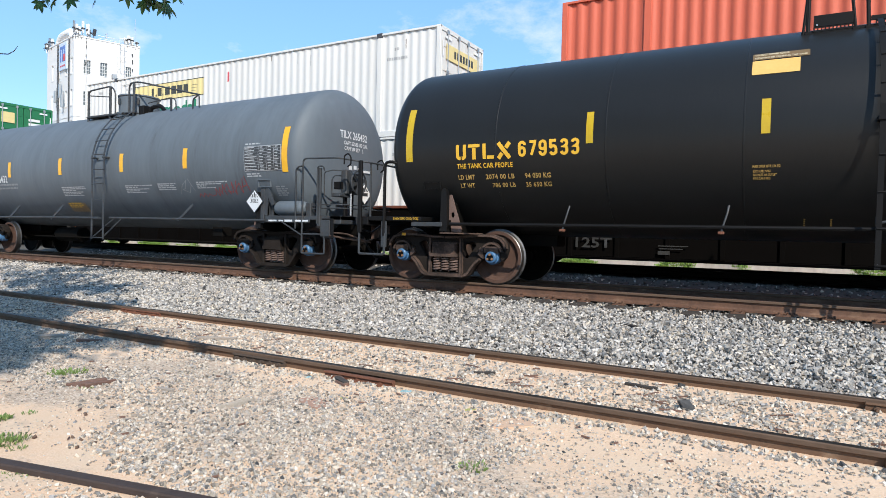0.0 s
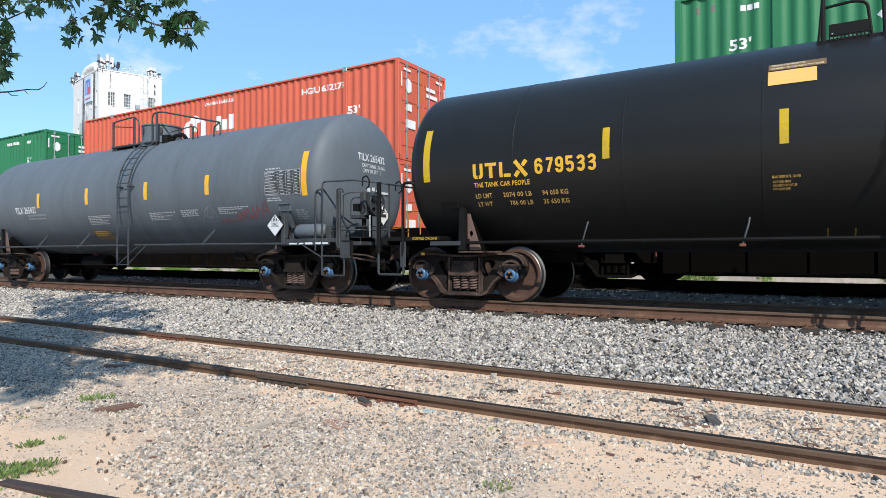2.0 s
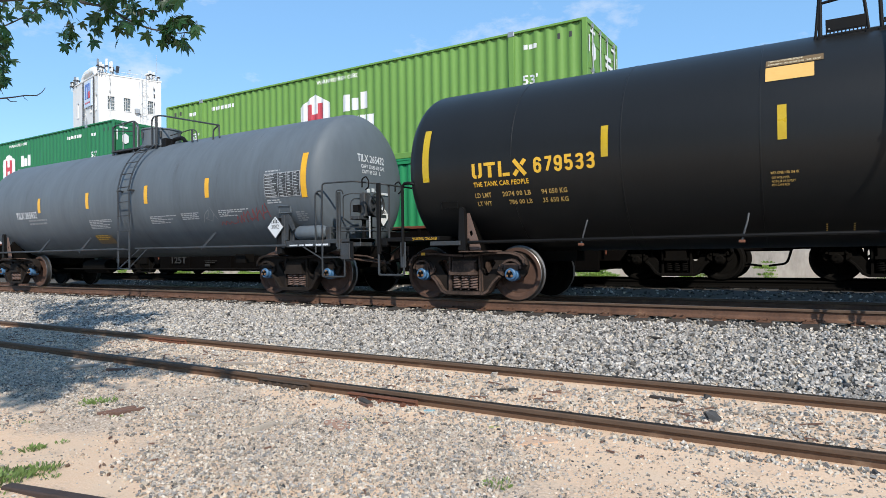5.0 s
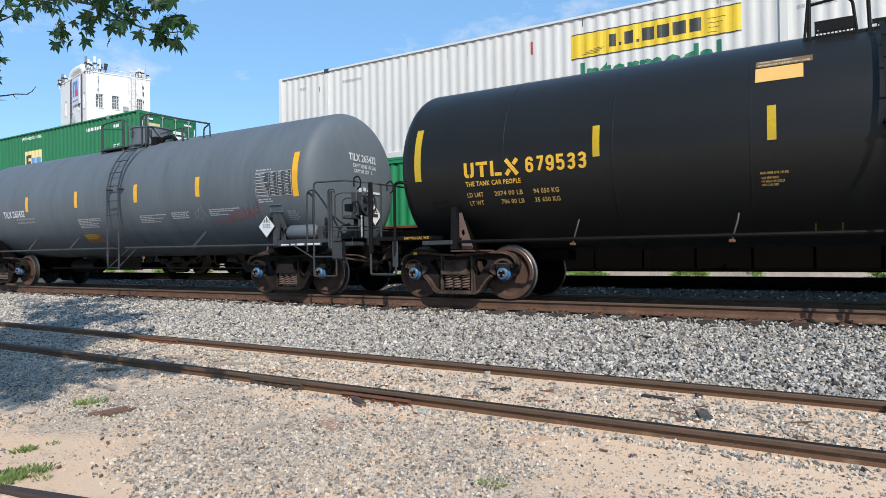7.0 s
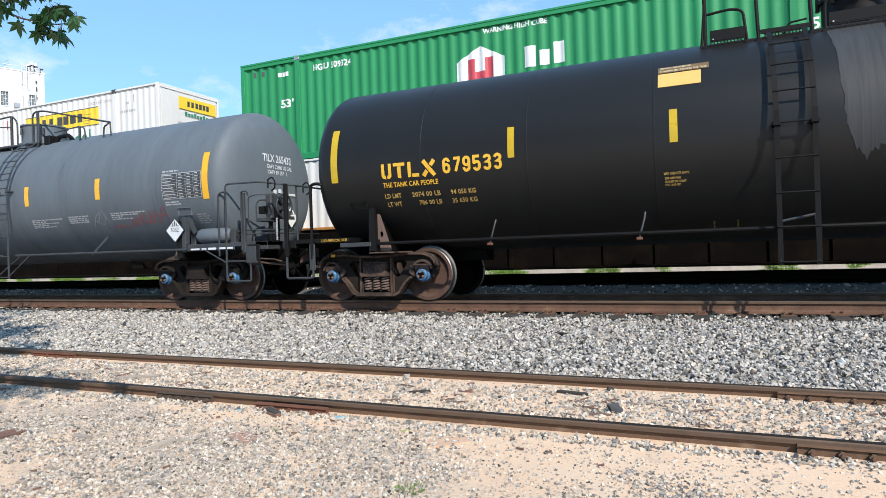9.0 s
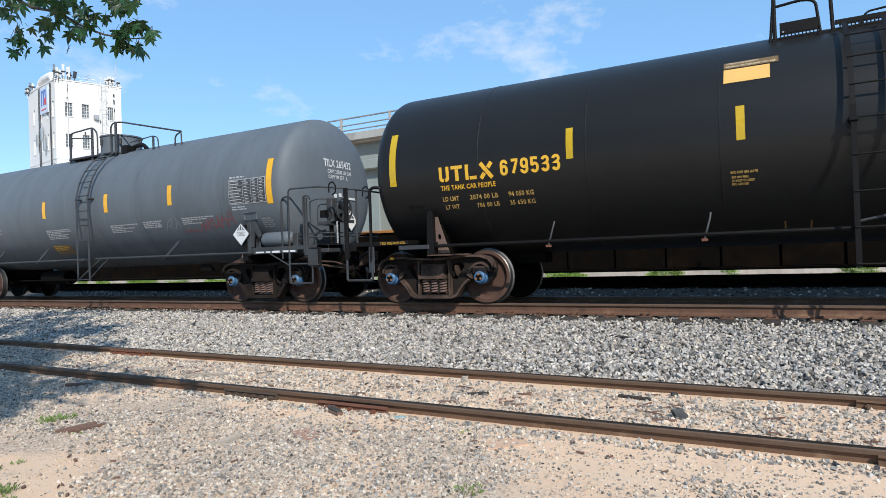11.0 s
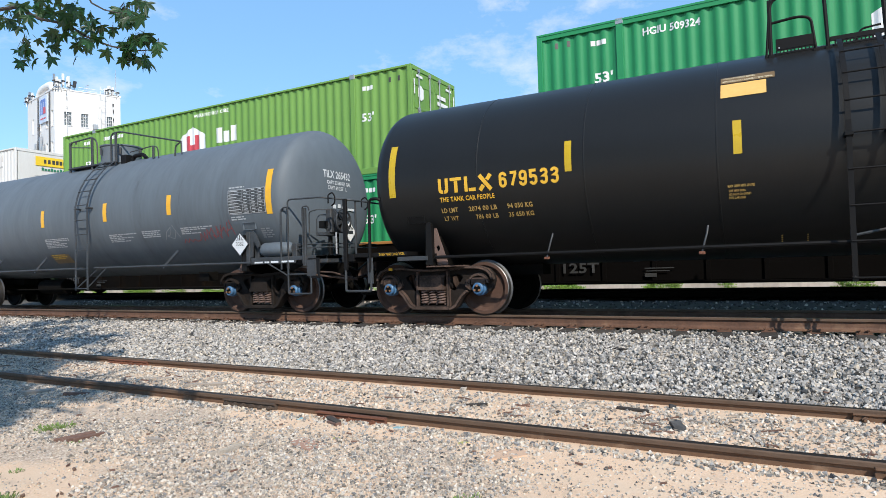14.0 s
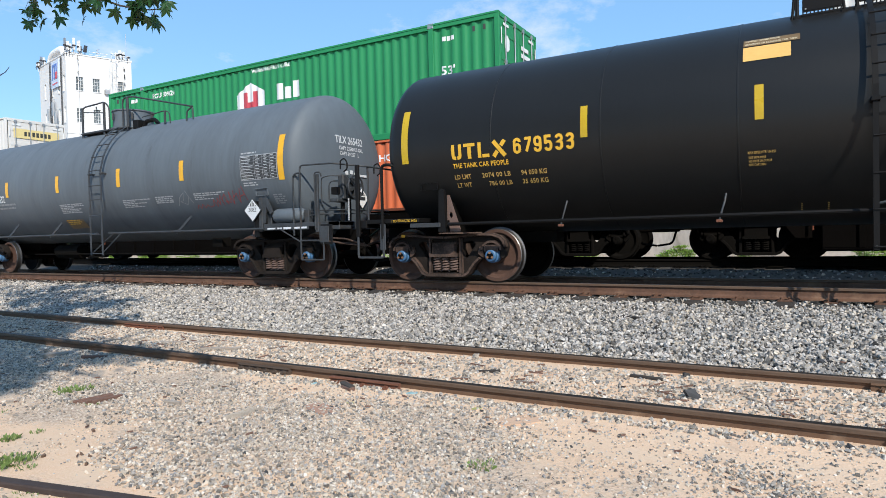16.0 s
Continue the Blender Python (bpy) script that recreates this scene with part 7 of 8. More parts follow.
# ---------------------------------------------------------------- distance: tower, bridge, wall
def tower_building():
    D = 42.0
    corner = Vector((-1.759 * D, D, 0))
    u, v = Vector((0.362, 0.932, 0)), Vector((-0.981, 0.195, 0))
    wu, wv, top = 0.1676 * D, 0.217 * D, 1.24 + 0.5295 * D
    t = thing("tower_building", "tall white painted masonry tower with rooftop aerials", "building", at=pose(corner.x, corner.y, 0))
    m = Matrix(((u.x, v.x, 0, corner.x), (u.y, v.y, 0, corner.y), (0, 0, 1, 0), (0, 0, 0, 1)))
    wall = 0.4

    def wall_with_openings(length, holes, place, begin=0):
        """A wall in its own xz plane with openings cut right through, in strips."""
        bm = bmesh.new()
        xs = sorted({begin, length, *[h[0] for h in holes], *[h[1] for h in holes]})
        zs = sorted({0, top, *[h[2] for h in holes], *[h[3] for h in holes]})
        for a, b in zip(xs, xs[1:]):
            run = None
            for c, d in zip(zs, zs[1:]):
                mid = ((a + b) / 2, (c + d) / 2)
                open_here = any(h[0] < mid[0] < h[1] and h[2] < mid[1] < h[3] for h in holes)
                if not open_here:
                    run = (run[0], d) if run else (c, d)
                if (open_here or d == top) and run:
                    box(bm, a, b, 0, wall, *run, place)
                    run = None
        bmesh.ops.recalc_face_normals(bm, faces=bm.faces[:])
        return bm
    right = m
    left = m @ Matrix(((0, 1, 0, 0), (1, 0, 0, 0), (0, 0, 1, 0), (0, 0, 0, 1)))
    rows = [top - 4.15, top - 7.85, top - 11.5, top - 15.2]
    holes_r = [(x, x + 0.76, z, z + 1.6) for z in rows for x in (1.0, 2.75, 5.5)]
    holes_l = [(x, x + 0.55, z - 0.1, z + 1.75) for z in rows for x in (0.5, 2.2, 4.4, 6.9)]
    part("wall", wall_with_openings(wu, holes_r, right), TOWER, t)
    part("wall", wall_with_openings(wv, holes_l, left, wall), TOWER, t)
    bm = bmesh.new()
    box(bm, wall, wu, wv - wall, wv, 0, top, m)
    box(bm, wu - wall, wu, wall, wv - wall, 0, top, m)
    part("back_wall", bm, TOWER, t)
    bm = bmesh.new()
    box(bm, 0.05, wu - 0.05, 0.05, wv - 0.05, top - 0.25, top - 0.05, m)
    part("roof", bm, TOWER, t)
    bm = bmesh.new()
    for a in ((-0.06, wu + 0.06, -0.06, 0.10), (-0.06, wu + 0.06, wv - 0.1, wv + 0.06), (-0.06, 0.1, 0.1, wv - 0.1), (wu - 0.1, wu + 0.06, 0.1, wv - 0.1)):
        box(bm, *a, top - 0.02, top + 0.12, m)
    part("coping", bm, TOWER, t)
    for holes, place in ((holes_r, right), (holes_l, left)):
        for x0, x1, z0, z1 in holes:
            bm = bmesh.new()
            box(bm, x0, x1, 0.16, 0.20, z0, z1, place)
            w = part("window", bm, WINDOW, t)
            bm = bmesh.new()
            n = 3 if place is right else 2
            for i in range(n + 1):
                x = x0 + (x1 - x0) * i / n
                box(bm, x - 0.016, x + 0.016, 0.12, 0.16, z0, z1, place)
            for i in range(5):
                z = z0 + (z1 - z0) * i / 4
                box(bm, x0, x1, 0.12, 0.16, z - 0.016, z + 0.016, place)
            bmesh.ops.recalc_face_normals(bm, faces=bm.faces[:])
            part("window_frame", bm, WHITE_METAL, w)
            bm = bmesh.new()
            box(bm, x0 - 0.06, x1 + 0.06, -0.06, 0.1, z0 - 0.1, z0 - 0.01, place)
            part("window_sill", bm, TOWER, w)
    # sign, ladder cage, cable runs, string course
    bm = bmesh.new()
    box(bm, 1.9, 4.4, -0.18, -0.02, top - 3.5, top - 0.35, left)
    sign = part("sign", bm, SIGN_FACE, t, "pale blue rooftop sign with red and blue marks")
    bm = bmesh.new()
    for y0, z0, z1 in ((2.35, -2.5, -1.0), (2.95, -2.5, -1.0), (3.6, -2.5, -1.0)):
        box(bm, y0, y0 + 0.34, -0.21, -0.185, top + z0, top + z1, left)
    box(bm, 2.35, 3.94, -0.21, -0.185, top - 1.0, top - 0.7, left)
    part("sign_mark", bm, SIGN_BLUE, sign)
    bm = bmesh.new()
    box(bm, 2.25, 2.9, -0.225, -0.212, top - 2.5, top - 1.7, left)
    part("sign_mark", bm, SIGN_RED, sign)
    bm = bmesh.new()
    for y0, w in ((2.3, 0.5), (2.95, 0.4), (3.5, 0.45)):
        box(bm, y0, y0 + w, -0.21, -0.185, top - 3.1, top - 2.95, left)
    part("sign_line", bm, SIGN_RED, sign)
    for place, xs, low in ((left, (1.15, 1.35, 4.7, 5.1), 11), (right, (1.15, 4.45, 6.05), 12)):
        for x in xs:
            bm = bmesh.new()
            pipe(bm, [place @ Vector((x, -0.1, top - 0.2)), place @ Vector((x + 0.08, -0.1, top - 4)), place @ Vector((x, -0.1, top - low))], 0.05, 5)
            part("cable_run", bm, DARK_METAL if place is left else WHITE_METAL, t)
    bm = bmesh.new()
    for x in (4.72, 5.2):
        box(bm, x - 0.02, x + 0.02, -0.30, -0.26, top - 6.5, top + 0.9, right)
    for i in range(22):
        z = top - 6.3 + i * 0.33
        box(bm, 4.72, 5.2, -0.29, -0.27, z, z + 0.02, right)
    for z in (top - 5.8, top - 4.4, top - 3.0, top - 1.6, top - 0.2, top + 0.6):
        box(bm, 4.67, 5.25, -0.62, -0.59, z, z + 0.035, right)
        for x in (4.67, 5.23):
            box(bm, x - 0.012, x + 0.012, -0.62, -0.02, z, z + 0.035, right)
    part("roof_ladder", bm, WHITE_METAL, t, "white caged roof ladder")
    bm = bmesh.new()
    box(bm, 3.95, 4.4, -0.35, -0.01, top - 4.3, top - 3.75, right)
    part("air_conditioner", bm, GALV, t)
    for x, z, h in ((2.6, top - 8.0, 1.5), (3.4, top - 6.8, 1.6), (4.9, top - 7.2, 1.4)):
        bm = bmesh.new()
        box(bm, x, x + 0.3, -0.45, -0.25, z, z + h, left)
        pipe(bm, [left @ Vector((x + 0.15, -0.22, z - 0.6)), left @ Vector((x + 0.15, -0.22, z + h + 0.4))], 0.05, 6)
        box(bm, x + 0.1, x + 0.2, -0.25, 0.0, z + 0.4, z + 0.5, left)
        part("wall_antenna", bm, GALV, t)
    bm = bmesh.new()
    box(bm, -0.05, wu + 0.02, -0.05, 0.0, top - 9.3, top - 9.1, m)
    box(bm, -0.05, 0.0, -0.02, wv, top - 9.3, top - 9.1, m)
    part("string_course", bm, TOWER, t)
    # aerials along the roof edge
    masts = ((0.15, 0.5, 1.9, 0.10), (0.35, 0.25, 1.5, 0.13), (0.6, 0.2, 1.25, 0.10), (1.0, 0.3, 2.0, 0.12), (1.5, 0.3, 1.75, 0.22), (1.75, 0.5, 1.2, 0.14), (5.55, 0.3, 1.0, 0.16), (5.9, 0.3, 1.35, 0.2), (6.3, 0.35, 1.25, 0.17), (6.85, 0.3, 0.8, 0.1),
             (0.1, 8.6, 1.35, 0.14), (0.2, 9.2, 1.1, 0.18), (0.6, 9.4, 1.5, 0.12), (0.2, 7.9, 0.9, 0.15), (-0.15, 9.0, 0.7, 0.2))
    for k, (x, y, h, w) in enumerate(masts):
        bm = bmesh.new()
        a = m @ Vector((x, y, top - 0.5))
        cyl(bm, a, a + Vector((0, 0, h + 0.5)), 0.04, seg=6)
        box(bm, a.x - w, a.x + w, a.y - 0.1, a.y + 0.08, a.z + 0.5 + h * 0.3, a.z + 0.5 + h)
        box(bm, a.x - 0.1, a.x + 0.22, a.y - 0.06, a.y + 0.3, a.z + 0.62, a.z + 0.78)
        antenna = part("panel_antenna", bm, WHITE_METAL if k % 5 else GALV, t)
        bm = bmesh.new()
        for z in (0.55, 0.75 + h * 0.4):
            box(bm, a.x - 0.16, a.x + 0.2, a.y - 0.16, a.y + 0.16, a.z + z, a.z + z + 0.14)
        pipe(bm, [a + Vector((-w - 0.25, -0.1, 0.62)), a + Vector((w + 0.3, -0.1, 0.66))], 0.03, 5)
        pipe(bm, [a + Vector((0.1, -0.12, 1.1)), a + Vector((0.22, -0.25, 0.7)), a + Vector((0.18, -0.3, 0.2))], 0.03, 5)
        part("antenna_mount", bm, DARK_METAL, antenna)
    for x, z, h in ((1.2, -3.2, 0.35), (1.2, -2.2, 0.3), (1.2, -1.2, 0.4), (1.2, -0.6, 0.2), (6.2, -3.0, 0.3), (6.2, -2.1, 0.5), (6.2, -1.2, 0.3), (4.6, -4.6, 0.3), (3.0, -6.2, 0.3)):
        bm = bmesh.new()
        box(bm, x - 0.05, x + 0.05, -0.14, -0.02, top + z, top + z + h, right)
        part("cable_clamp", bm, DARK_METAL, t)
    bm = bmesh.new()
    a = m @ Vector((2.2, 0.5, top))
    cyl(bm, a, a + Vector((0, 0, 0.7)), 0.05, seg=6)
    box(bm, -0.3, 0.3, -0.05, 0.05, -0.4, 0.4, Matrix.Translation(a + Vector((0.1, 0, 0.95))) @ Matrix.Rotation(radians(18), 4, "Y"))
    part("rooftop_panel", bm, DARK_METAL, t)
    for x, h, r in ((6.75, 3.7, 0.025), (3.6, 1.3, 0.03)):
        bm = bmesh.new()
        a = m @ Vector((x, 0.6, top - 0.1))
        cyl(bm, a, a + Vector((0, 0, h)), r, seg=6)
        if h < 3:
            for z in (0.8, 1.15):
                box(bm, a.x - 0.35, a.x + 0.35, a.y - 0.02, a.y + 0.02, a.z + z, a.z + z + 0.04)
        part("mast", bm, GALV, t)
    duct = [m @ Vector((0.6, y, top + z)) for y, z in ((1.6, 0.1), (2.0, 0.75), (3.0, 1.05), (5.2, 1.0), (6.2, 0.7), (6.6, -0.1))]
    bm = bmesh.new()
    pipe(bm, rounded(duct, 0.8), 0.55, 10)
    part("roof_duct", bm, WHITE_METAL, t, "white curved roof duct", smooth=True)
    bm = bmesh.new()
    for z in (0.3, 0.6):
        pipe(bm, [m @ Vector((x, 0.15, top + z)) for x in (2.5, 4.5)], 0.03, 5)
        pipe(bm, [m @ Vector((x, 0.15, top + z)) for x in (5.0, 6.7)], 0.03, 5)
    part("roof_railing", bm, WHITE_METAL, t)
    # low annex at its foot
    bm = bmesh.new()
    box(bm, -6, wu + 14, wv * 0.4, wv + 8, 0, 11.0, m)
    part("annex", bm, TOWER, t)
    return t


tower_building()


def bridge():
    b = thing("road_bridge", "weathered concrete road bridge with steel pipe railings", "bridge", at=pose(-15, 32, 0))
    Y = 30.0
    part("deck", rbox(-80, 55, Y, Y + 9, 8.2, 8.62, 0.03), CONCRETE, b)
    part("fascia", rbox(-80, 55, Y - 0.25, Y + 0.02, 8.30, 8.76, 0.02), CONCRETE, b)
    for i in range(5):
        part("girder", rbox(-80, 55, Y + 0.5 + i * 1.9, Y + 0.95 + i * 1.9, 7.2, 8.2, 0.02), GREEN_CONC, b)
    for x in (-76, -60, -43, -27.5, -9, 8, 25, 42):
        part("pier", rbox(x, x + 6.4, Y + 0.9, Y + 2.2, 0, 6.9, 0.05), GREEN_CONC, b)
        part("pier_cap", rbox(x - 0.5, x + 6.9, Y + 0.4, Y + 8.4, 6.6, 7.2, 0.05), GREEN_CONC, b)
    for z in (8.95, 9.25, 9.66):
        bm = bmesh.new()
        cyl(bm, (-80, Y - 0.1, z), (55, Y - 0.1, z), 0.04 if z < 9.5 else 0.05, seg=8)
        part("railing_pipe", bm, GALV, b)
    for i in range(38):
        x = -79 + i * 3.5
        part("railing_post", rbox(x - 0.07, x + 0.07, Y - 0.16, Y - 0.04, 8.7, 9.75, 0.01), CONCRETE, b)
    part("far_parapet", rbox(-80, 55, Y + 8.6, Y + 8.9, 8.6, 9.9, 0.03), WHITE_METAL, b)
    return b


bridge()
# long pale abutment wall below the bridge and a low wall behind the tracks
tagged(part("abutment_wall", rbox(-90, 70, 40.2, 40.8, -0.2, 8.2, 0.03), CONCRETE), "pale concrete wall beneath the road bridge", "wall", kind="structure")
tagged(part("low_wall", rbox(-70, 50, 27.6, 27.95, -0.2, 1.9, 0.02), WALL_CONC), "low weathered concrete wall behind the tracks", "wall", kind="structure")


def weed_clump(rng, bm, x, y, z, radius, height, n):
    for _ in range(n):
        a, d = rng.uniform(0, 2 * math.pi), radius * rng.random() ** 0.7
        p = Vector((x + d * math.cos(a), y + d * math.sin(a), z))
        lean = Vector((math.cos(a) * rng.uniform(0.1, 0.9), math.sin(a) * rng.uniform(0.1, 0.9), 1)).normalized()
        h = height * rng.uniform(0.4, 1.0)
        w = lean.cross(Vector((rng.uniform(-1, 1), rng.uniform(-1, 1), 0.2))).normalized() * h * rng.uniform(0.10, 0.22)
        mid = p + lean * h * 0.55
        tip = p + lean * h + Vector((0, 0, -0.2 * h * rng.random()))
        vs = [bm.verts.new(q) for q in (p, mid - w, tip, mid + w)]
        bm.faces.new(vs)


def weeds():
    rng = random.Random(21)
    for x, y, r, h, n in ((-5.90, 3.32, 0.16, 0.055, 200), (-4.32, 1.80, 0.20, 0.055, 520), (-4.25, 1.62, 0.25, 0.04, 300), (-4.31, 2.03, 0.13, 0.05, 220), (-4.11, 2.01, 0.06, 0.03, 50), (-4.87, 2.26, 0.08, 0.05, 110), (-4.95, 2.02, 0.08, 0.045, 90), (-4.86, 2.46, 0.05, 0.03, 40), (-5.75, 2.60, 0.07, 0.03, 60), (-1.64, 3.24, 0.10, 0.045, 60), (-5.19, 3.08, 0.06, 0.03, 40), (-3.7, 1.80, 0.10, 0.03, 50)):
        bm = bmesh.new()
        weed_clump(rng, bm, x, y, ground_height(x, y) + bumps(x, y) - 0.004, r, h, n)
        tagged(part("weed", bm, WEED), "small green weed clump in the gravel", "weed", "weeds")
    for i in range(60):
        x, y = rng.uniform(-46, 12), rng.uniform(25.6, 27.3)
        bm = bmesh.new()
        bush_r, bush_h = rng.uniform(0.2, 0.5), rng.uniform(0.3, 0.9)
        for _ in range(14):
            a, d, h = rng.uniform(0, 6.28), bush_r * rng.random() ** 0.6, bush_h * rng.random()
            weed_clump(rng, bm, x + d * math.cos(a), y + d * math.sin(a) * 0.6, 0.02 + h * 0.85, 0.20, 0.15, 40)
        tagged(part("bush", bm, BUSH), "scrubby green bush by the concrete wall", "bush", "bushes")


weeds()


def debris():
    rng = random.Random(31)
    def lump(name, label, x, y, size, material, seed):
        v, f = stones(1, lambda n: np.array([[x, y, ground_height(x, y) + size * 0.3]]), (size, size), np.random.default_rng(seed))
        tagged(raw_mesh(name, v, f, [material]), label, "stone")
    lump("clinker_lump", "dark clinker lump between the rails", -0.90, 6.0, 0.04, DARK_STONE, 1)
    lump("clinker_lump", "dark clinker lump between the rails", -0.75, 5.25, 0.065, DARK_STONE, 2)
    lump("clinker_lump", "dark clinker lump between the rails", -0.72, 5.3, 0.03, DARK_STONE, 3)
    lump("pale_stone", "pale stone lying between the rails", -3.05, 6.0, 0.06, GRAVEL, 4)
    lump("pale_stone", "white stone on the ballast bank", 1.18, 7.25, 0.07, MARK_WHITE, 5)
    for k, (x, y) in enumerate(((-4.24, 2.18), (-4.05, 2.31), (-3.96, 2.31), (-3.84, 2.22), (-3.84, 2.33), (-4.48, 2.65), (-4.66, 1.88), (-4.84, 2.03), (-2.83, 2.44))):
        lump("brown_stone", "rust-brown rounded stone on the sand", x, y, 0.016, BROWN_STONE, 20 + k)
    def plate(name, label, x, y, w, h, turn, material):
        bm = bmesh.new()
        pr = random.Random(int(x * 100))
        pts = [(w * a * pr.uniform(0.8, 1.15), h * b * pr.uniform(0.8, 1.15)) for a, b in ((-1, -0.8), (-0.2, -1), (0.9, -0.9), (1.05, 0.1), (0.8, 0.9), (-0.3, 0.85), (-0.9, 0.6))]
        z = ground_height(x, y) + bumps(x, y)
        prism(bm, pts, -0.02, 0.006, Matrix.Translation((x, y, z)) @ Matrix.Rotation(radians(turn), 4, "Z"), plane="xy")
        tagged(part(name, bm, material), label, "debris")
    plate("board_scrap", "flat red-brown board scrap pressed in the gravel", -3.31, 3.81, 0.17, 0.095, -20, BOARD)
    plate("clay_scrap", "flat tan clay scrap pressed in the sand", -1.78, 4.15, 0.15, 0.10, 40, CLAY)
    plate("clay_scrap", "flat tan clay scrap between the rails", -2.05, 5.55, 0.20, 0.10, 15, CLAY)
    plate("plastic_scrap", "torn pale blue plastic scrap by the rail", -2.88, 4.46, 0.045, 0.03, 30, BLUE_SCRAP)
    plate("plastic_scrap", "torn pale blue plastic scrap by the rail", -3.92, 4.40, 0.035, 0.02, 70, BLUE_SCRAP)
    plate("fallen_leaf", "yellow-green fallen leaf on the sand", -2.19, 4.31, 0.05, 0.025, 50, FALLEN)
    plate("fallen_leaf", "yellow fallen leaf on the gravel", -3.20, 4.02, 0.03, 0.02, 10, FALLEN)
    def splinter(x, y, length, width, turn, label, material=OLD_WOOD):
        z = ground_height(x, y) + 0.02
        thick = min(0.012, width / 2)
        bm = rbox(-length / 2, length / 2, -width / 2, width / 2, -0.03, thick, thick * 0.4)
        for v in bm.verts:
            v.co.z += 0.012 * math.sin(v.co.x * 9 + turn)
            v.co.y *= 1 - 0.5 * abs(v.co.x) / length
        bmesh.ops.transform(bm, matrix=Matrix.Translation((x, y, z)) @ Matrix.Rotation(radians(turn), 4, "Z") @ Matrix.Rotation(radians(6), 4, "X"), verts=bm.verts[:])
        tagged(part("wood_splinter", bm, material), label, "wood")
    for k in range(3):
        splinter(-3.56 + 0.03 * k, 4.43 - 0.035 * k, 0.30 - 0.05 * k, 0.07, -34 + 4 * k, "brown broken tie piece lying by the rail", TIE if k == 1 else ROTTEN)
    splinter(-1.95, 8.25, 0.45, 0.07, -38, "dark weathered timber splinter on the ballast", TIE)
    for k in range(5):
        splinter(-5.34 + 0.035 * k, 3.16 + 0.012 * k, 0.30 - 0.03 * (k % 3), 0.035, 70 + 5 * k, "red-brown rotten wood piece in the gravel", ROTTEN)
    for k in range(6):
        splinter(-3.79 + 0.014 * (k - 2.5) + rng.uniform(-0.01, 0.01), 3.47 + rng.uniform(-0.10, 0.10), rng.uniform(0.16, 0.34), rng.uniform(0.004, 0.007), 86 + 3.5 * (k - 2.5) + rng.uniform(-3, 3), "thin pale dry stick on the gravel", DRY_STICK)
    splinter(-2.70, 2.56, 0.22, 0.008, -36, "thin pale dry stick on the gravel", DRY_STICK)
    splinter(-4.61, 3.40, 0.18, 0.04, 5, "short grey stick on the gravel")
    splinter(-7.86, 4.24, 0.34, 0.10, 78, "grey plank end sunk in the gravel")
    splinter(-7.2, 4.30, 0.28, 0.06, 40, "red-brown rotten wood piece in the gravel", ROTTEN)
    splinter(-1.2, 5.75, 0.30, 0.05, -8, "dark timber scrap between the rails", TIE)
    splinter(-2.6, 5.4, 0.22, 0.05, 12, "dark timber scrap between the rails", TIE)
    splinter(-7.0, 5.35, 0.6, 0.04, 28, "long rotten tie splinter between the rails")
    splinter(-6.1, 5.2, 0.5, 0.05, 24, "long rotten tie splinter between the rails")


def litter():
    """Chips and sticks of rotten ties strewn between and beside the rails."""
    lr = random.Random(12)
    for material, label in ((OLD_WOOD, "grey weathered wood chips strewn along the track"), (ROTTEN, "brown rotten wood chips strewn along the track")):
        bm = bmesh.new()
        for _ in range(170):
            y = lr.choice((lr.uniform(4.75, 5.95), lr.uniform(4.75, 5.95), lr.uniform(2.2, 4.4), lr.uniform(6.3, 7.0)))
            x = lr.uniform(-2.4, 0.35) * y
            length, width = (lr.uniform(0.03, 0.20), lr.uniform(0.006, 0.018)) if y > 4.6 else (lr.uniform(0.02, 0.07), lr.uniform(0.004, 0.009))
            m = Matrix.Translation((x, y, ground_height(x, y) + bumps(x, y) + 0.014)) @ Matrix.Rotation(lr.gauss(0.4, 0.7), 4, "Z") @ Matrix.Rotation(lr.gauss(0, 0.12), 4, "Y")
            box(bm, -length / 2, length / 2, -width / 2, width / 2, -0.006, 0.006, m)
        tagged(part("wood_litter", bm, material), label, "wood", kind="stuff")


litter()


debris()


# ---------------------------------------------------------------- tree over the camera
def leaf_shape(fine):
    """A five-lobed leaf, about one unit long, in the xy plane from its stalk; fine: with shouldered lobes."""
    pts = [(0.02, -0.02), (0.14, -0.01)]
    for tip, r in ((-8, 0.58), (40, 0.72), (90, 0.86), (140, 0.72), (188, 0.58)):
        for turn, k in ((-24, 0.50), (-12, 0.70), (0, 1.0), (12, 0.70), (24, 0.50)) if fine else ((-24, 0.55), (0, 1.0)):
            a = radians(tip + turn)
            pts.append((r * k * math.cos(a), r * k * math.sin(a) + 0.12))
    pts += [(-0.14, -0.01), (-0.02, -0.02)]
    return np.array([(0, 0.12)] + pts)


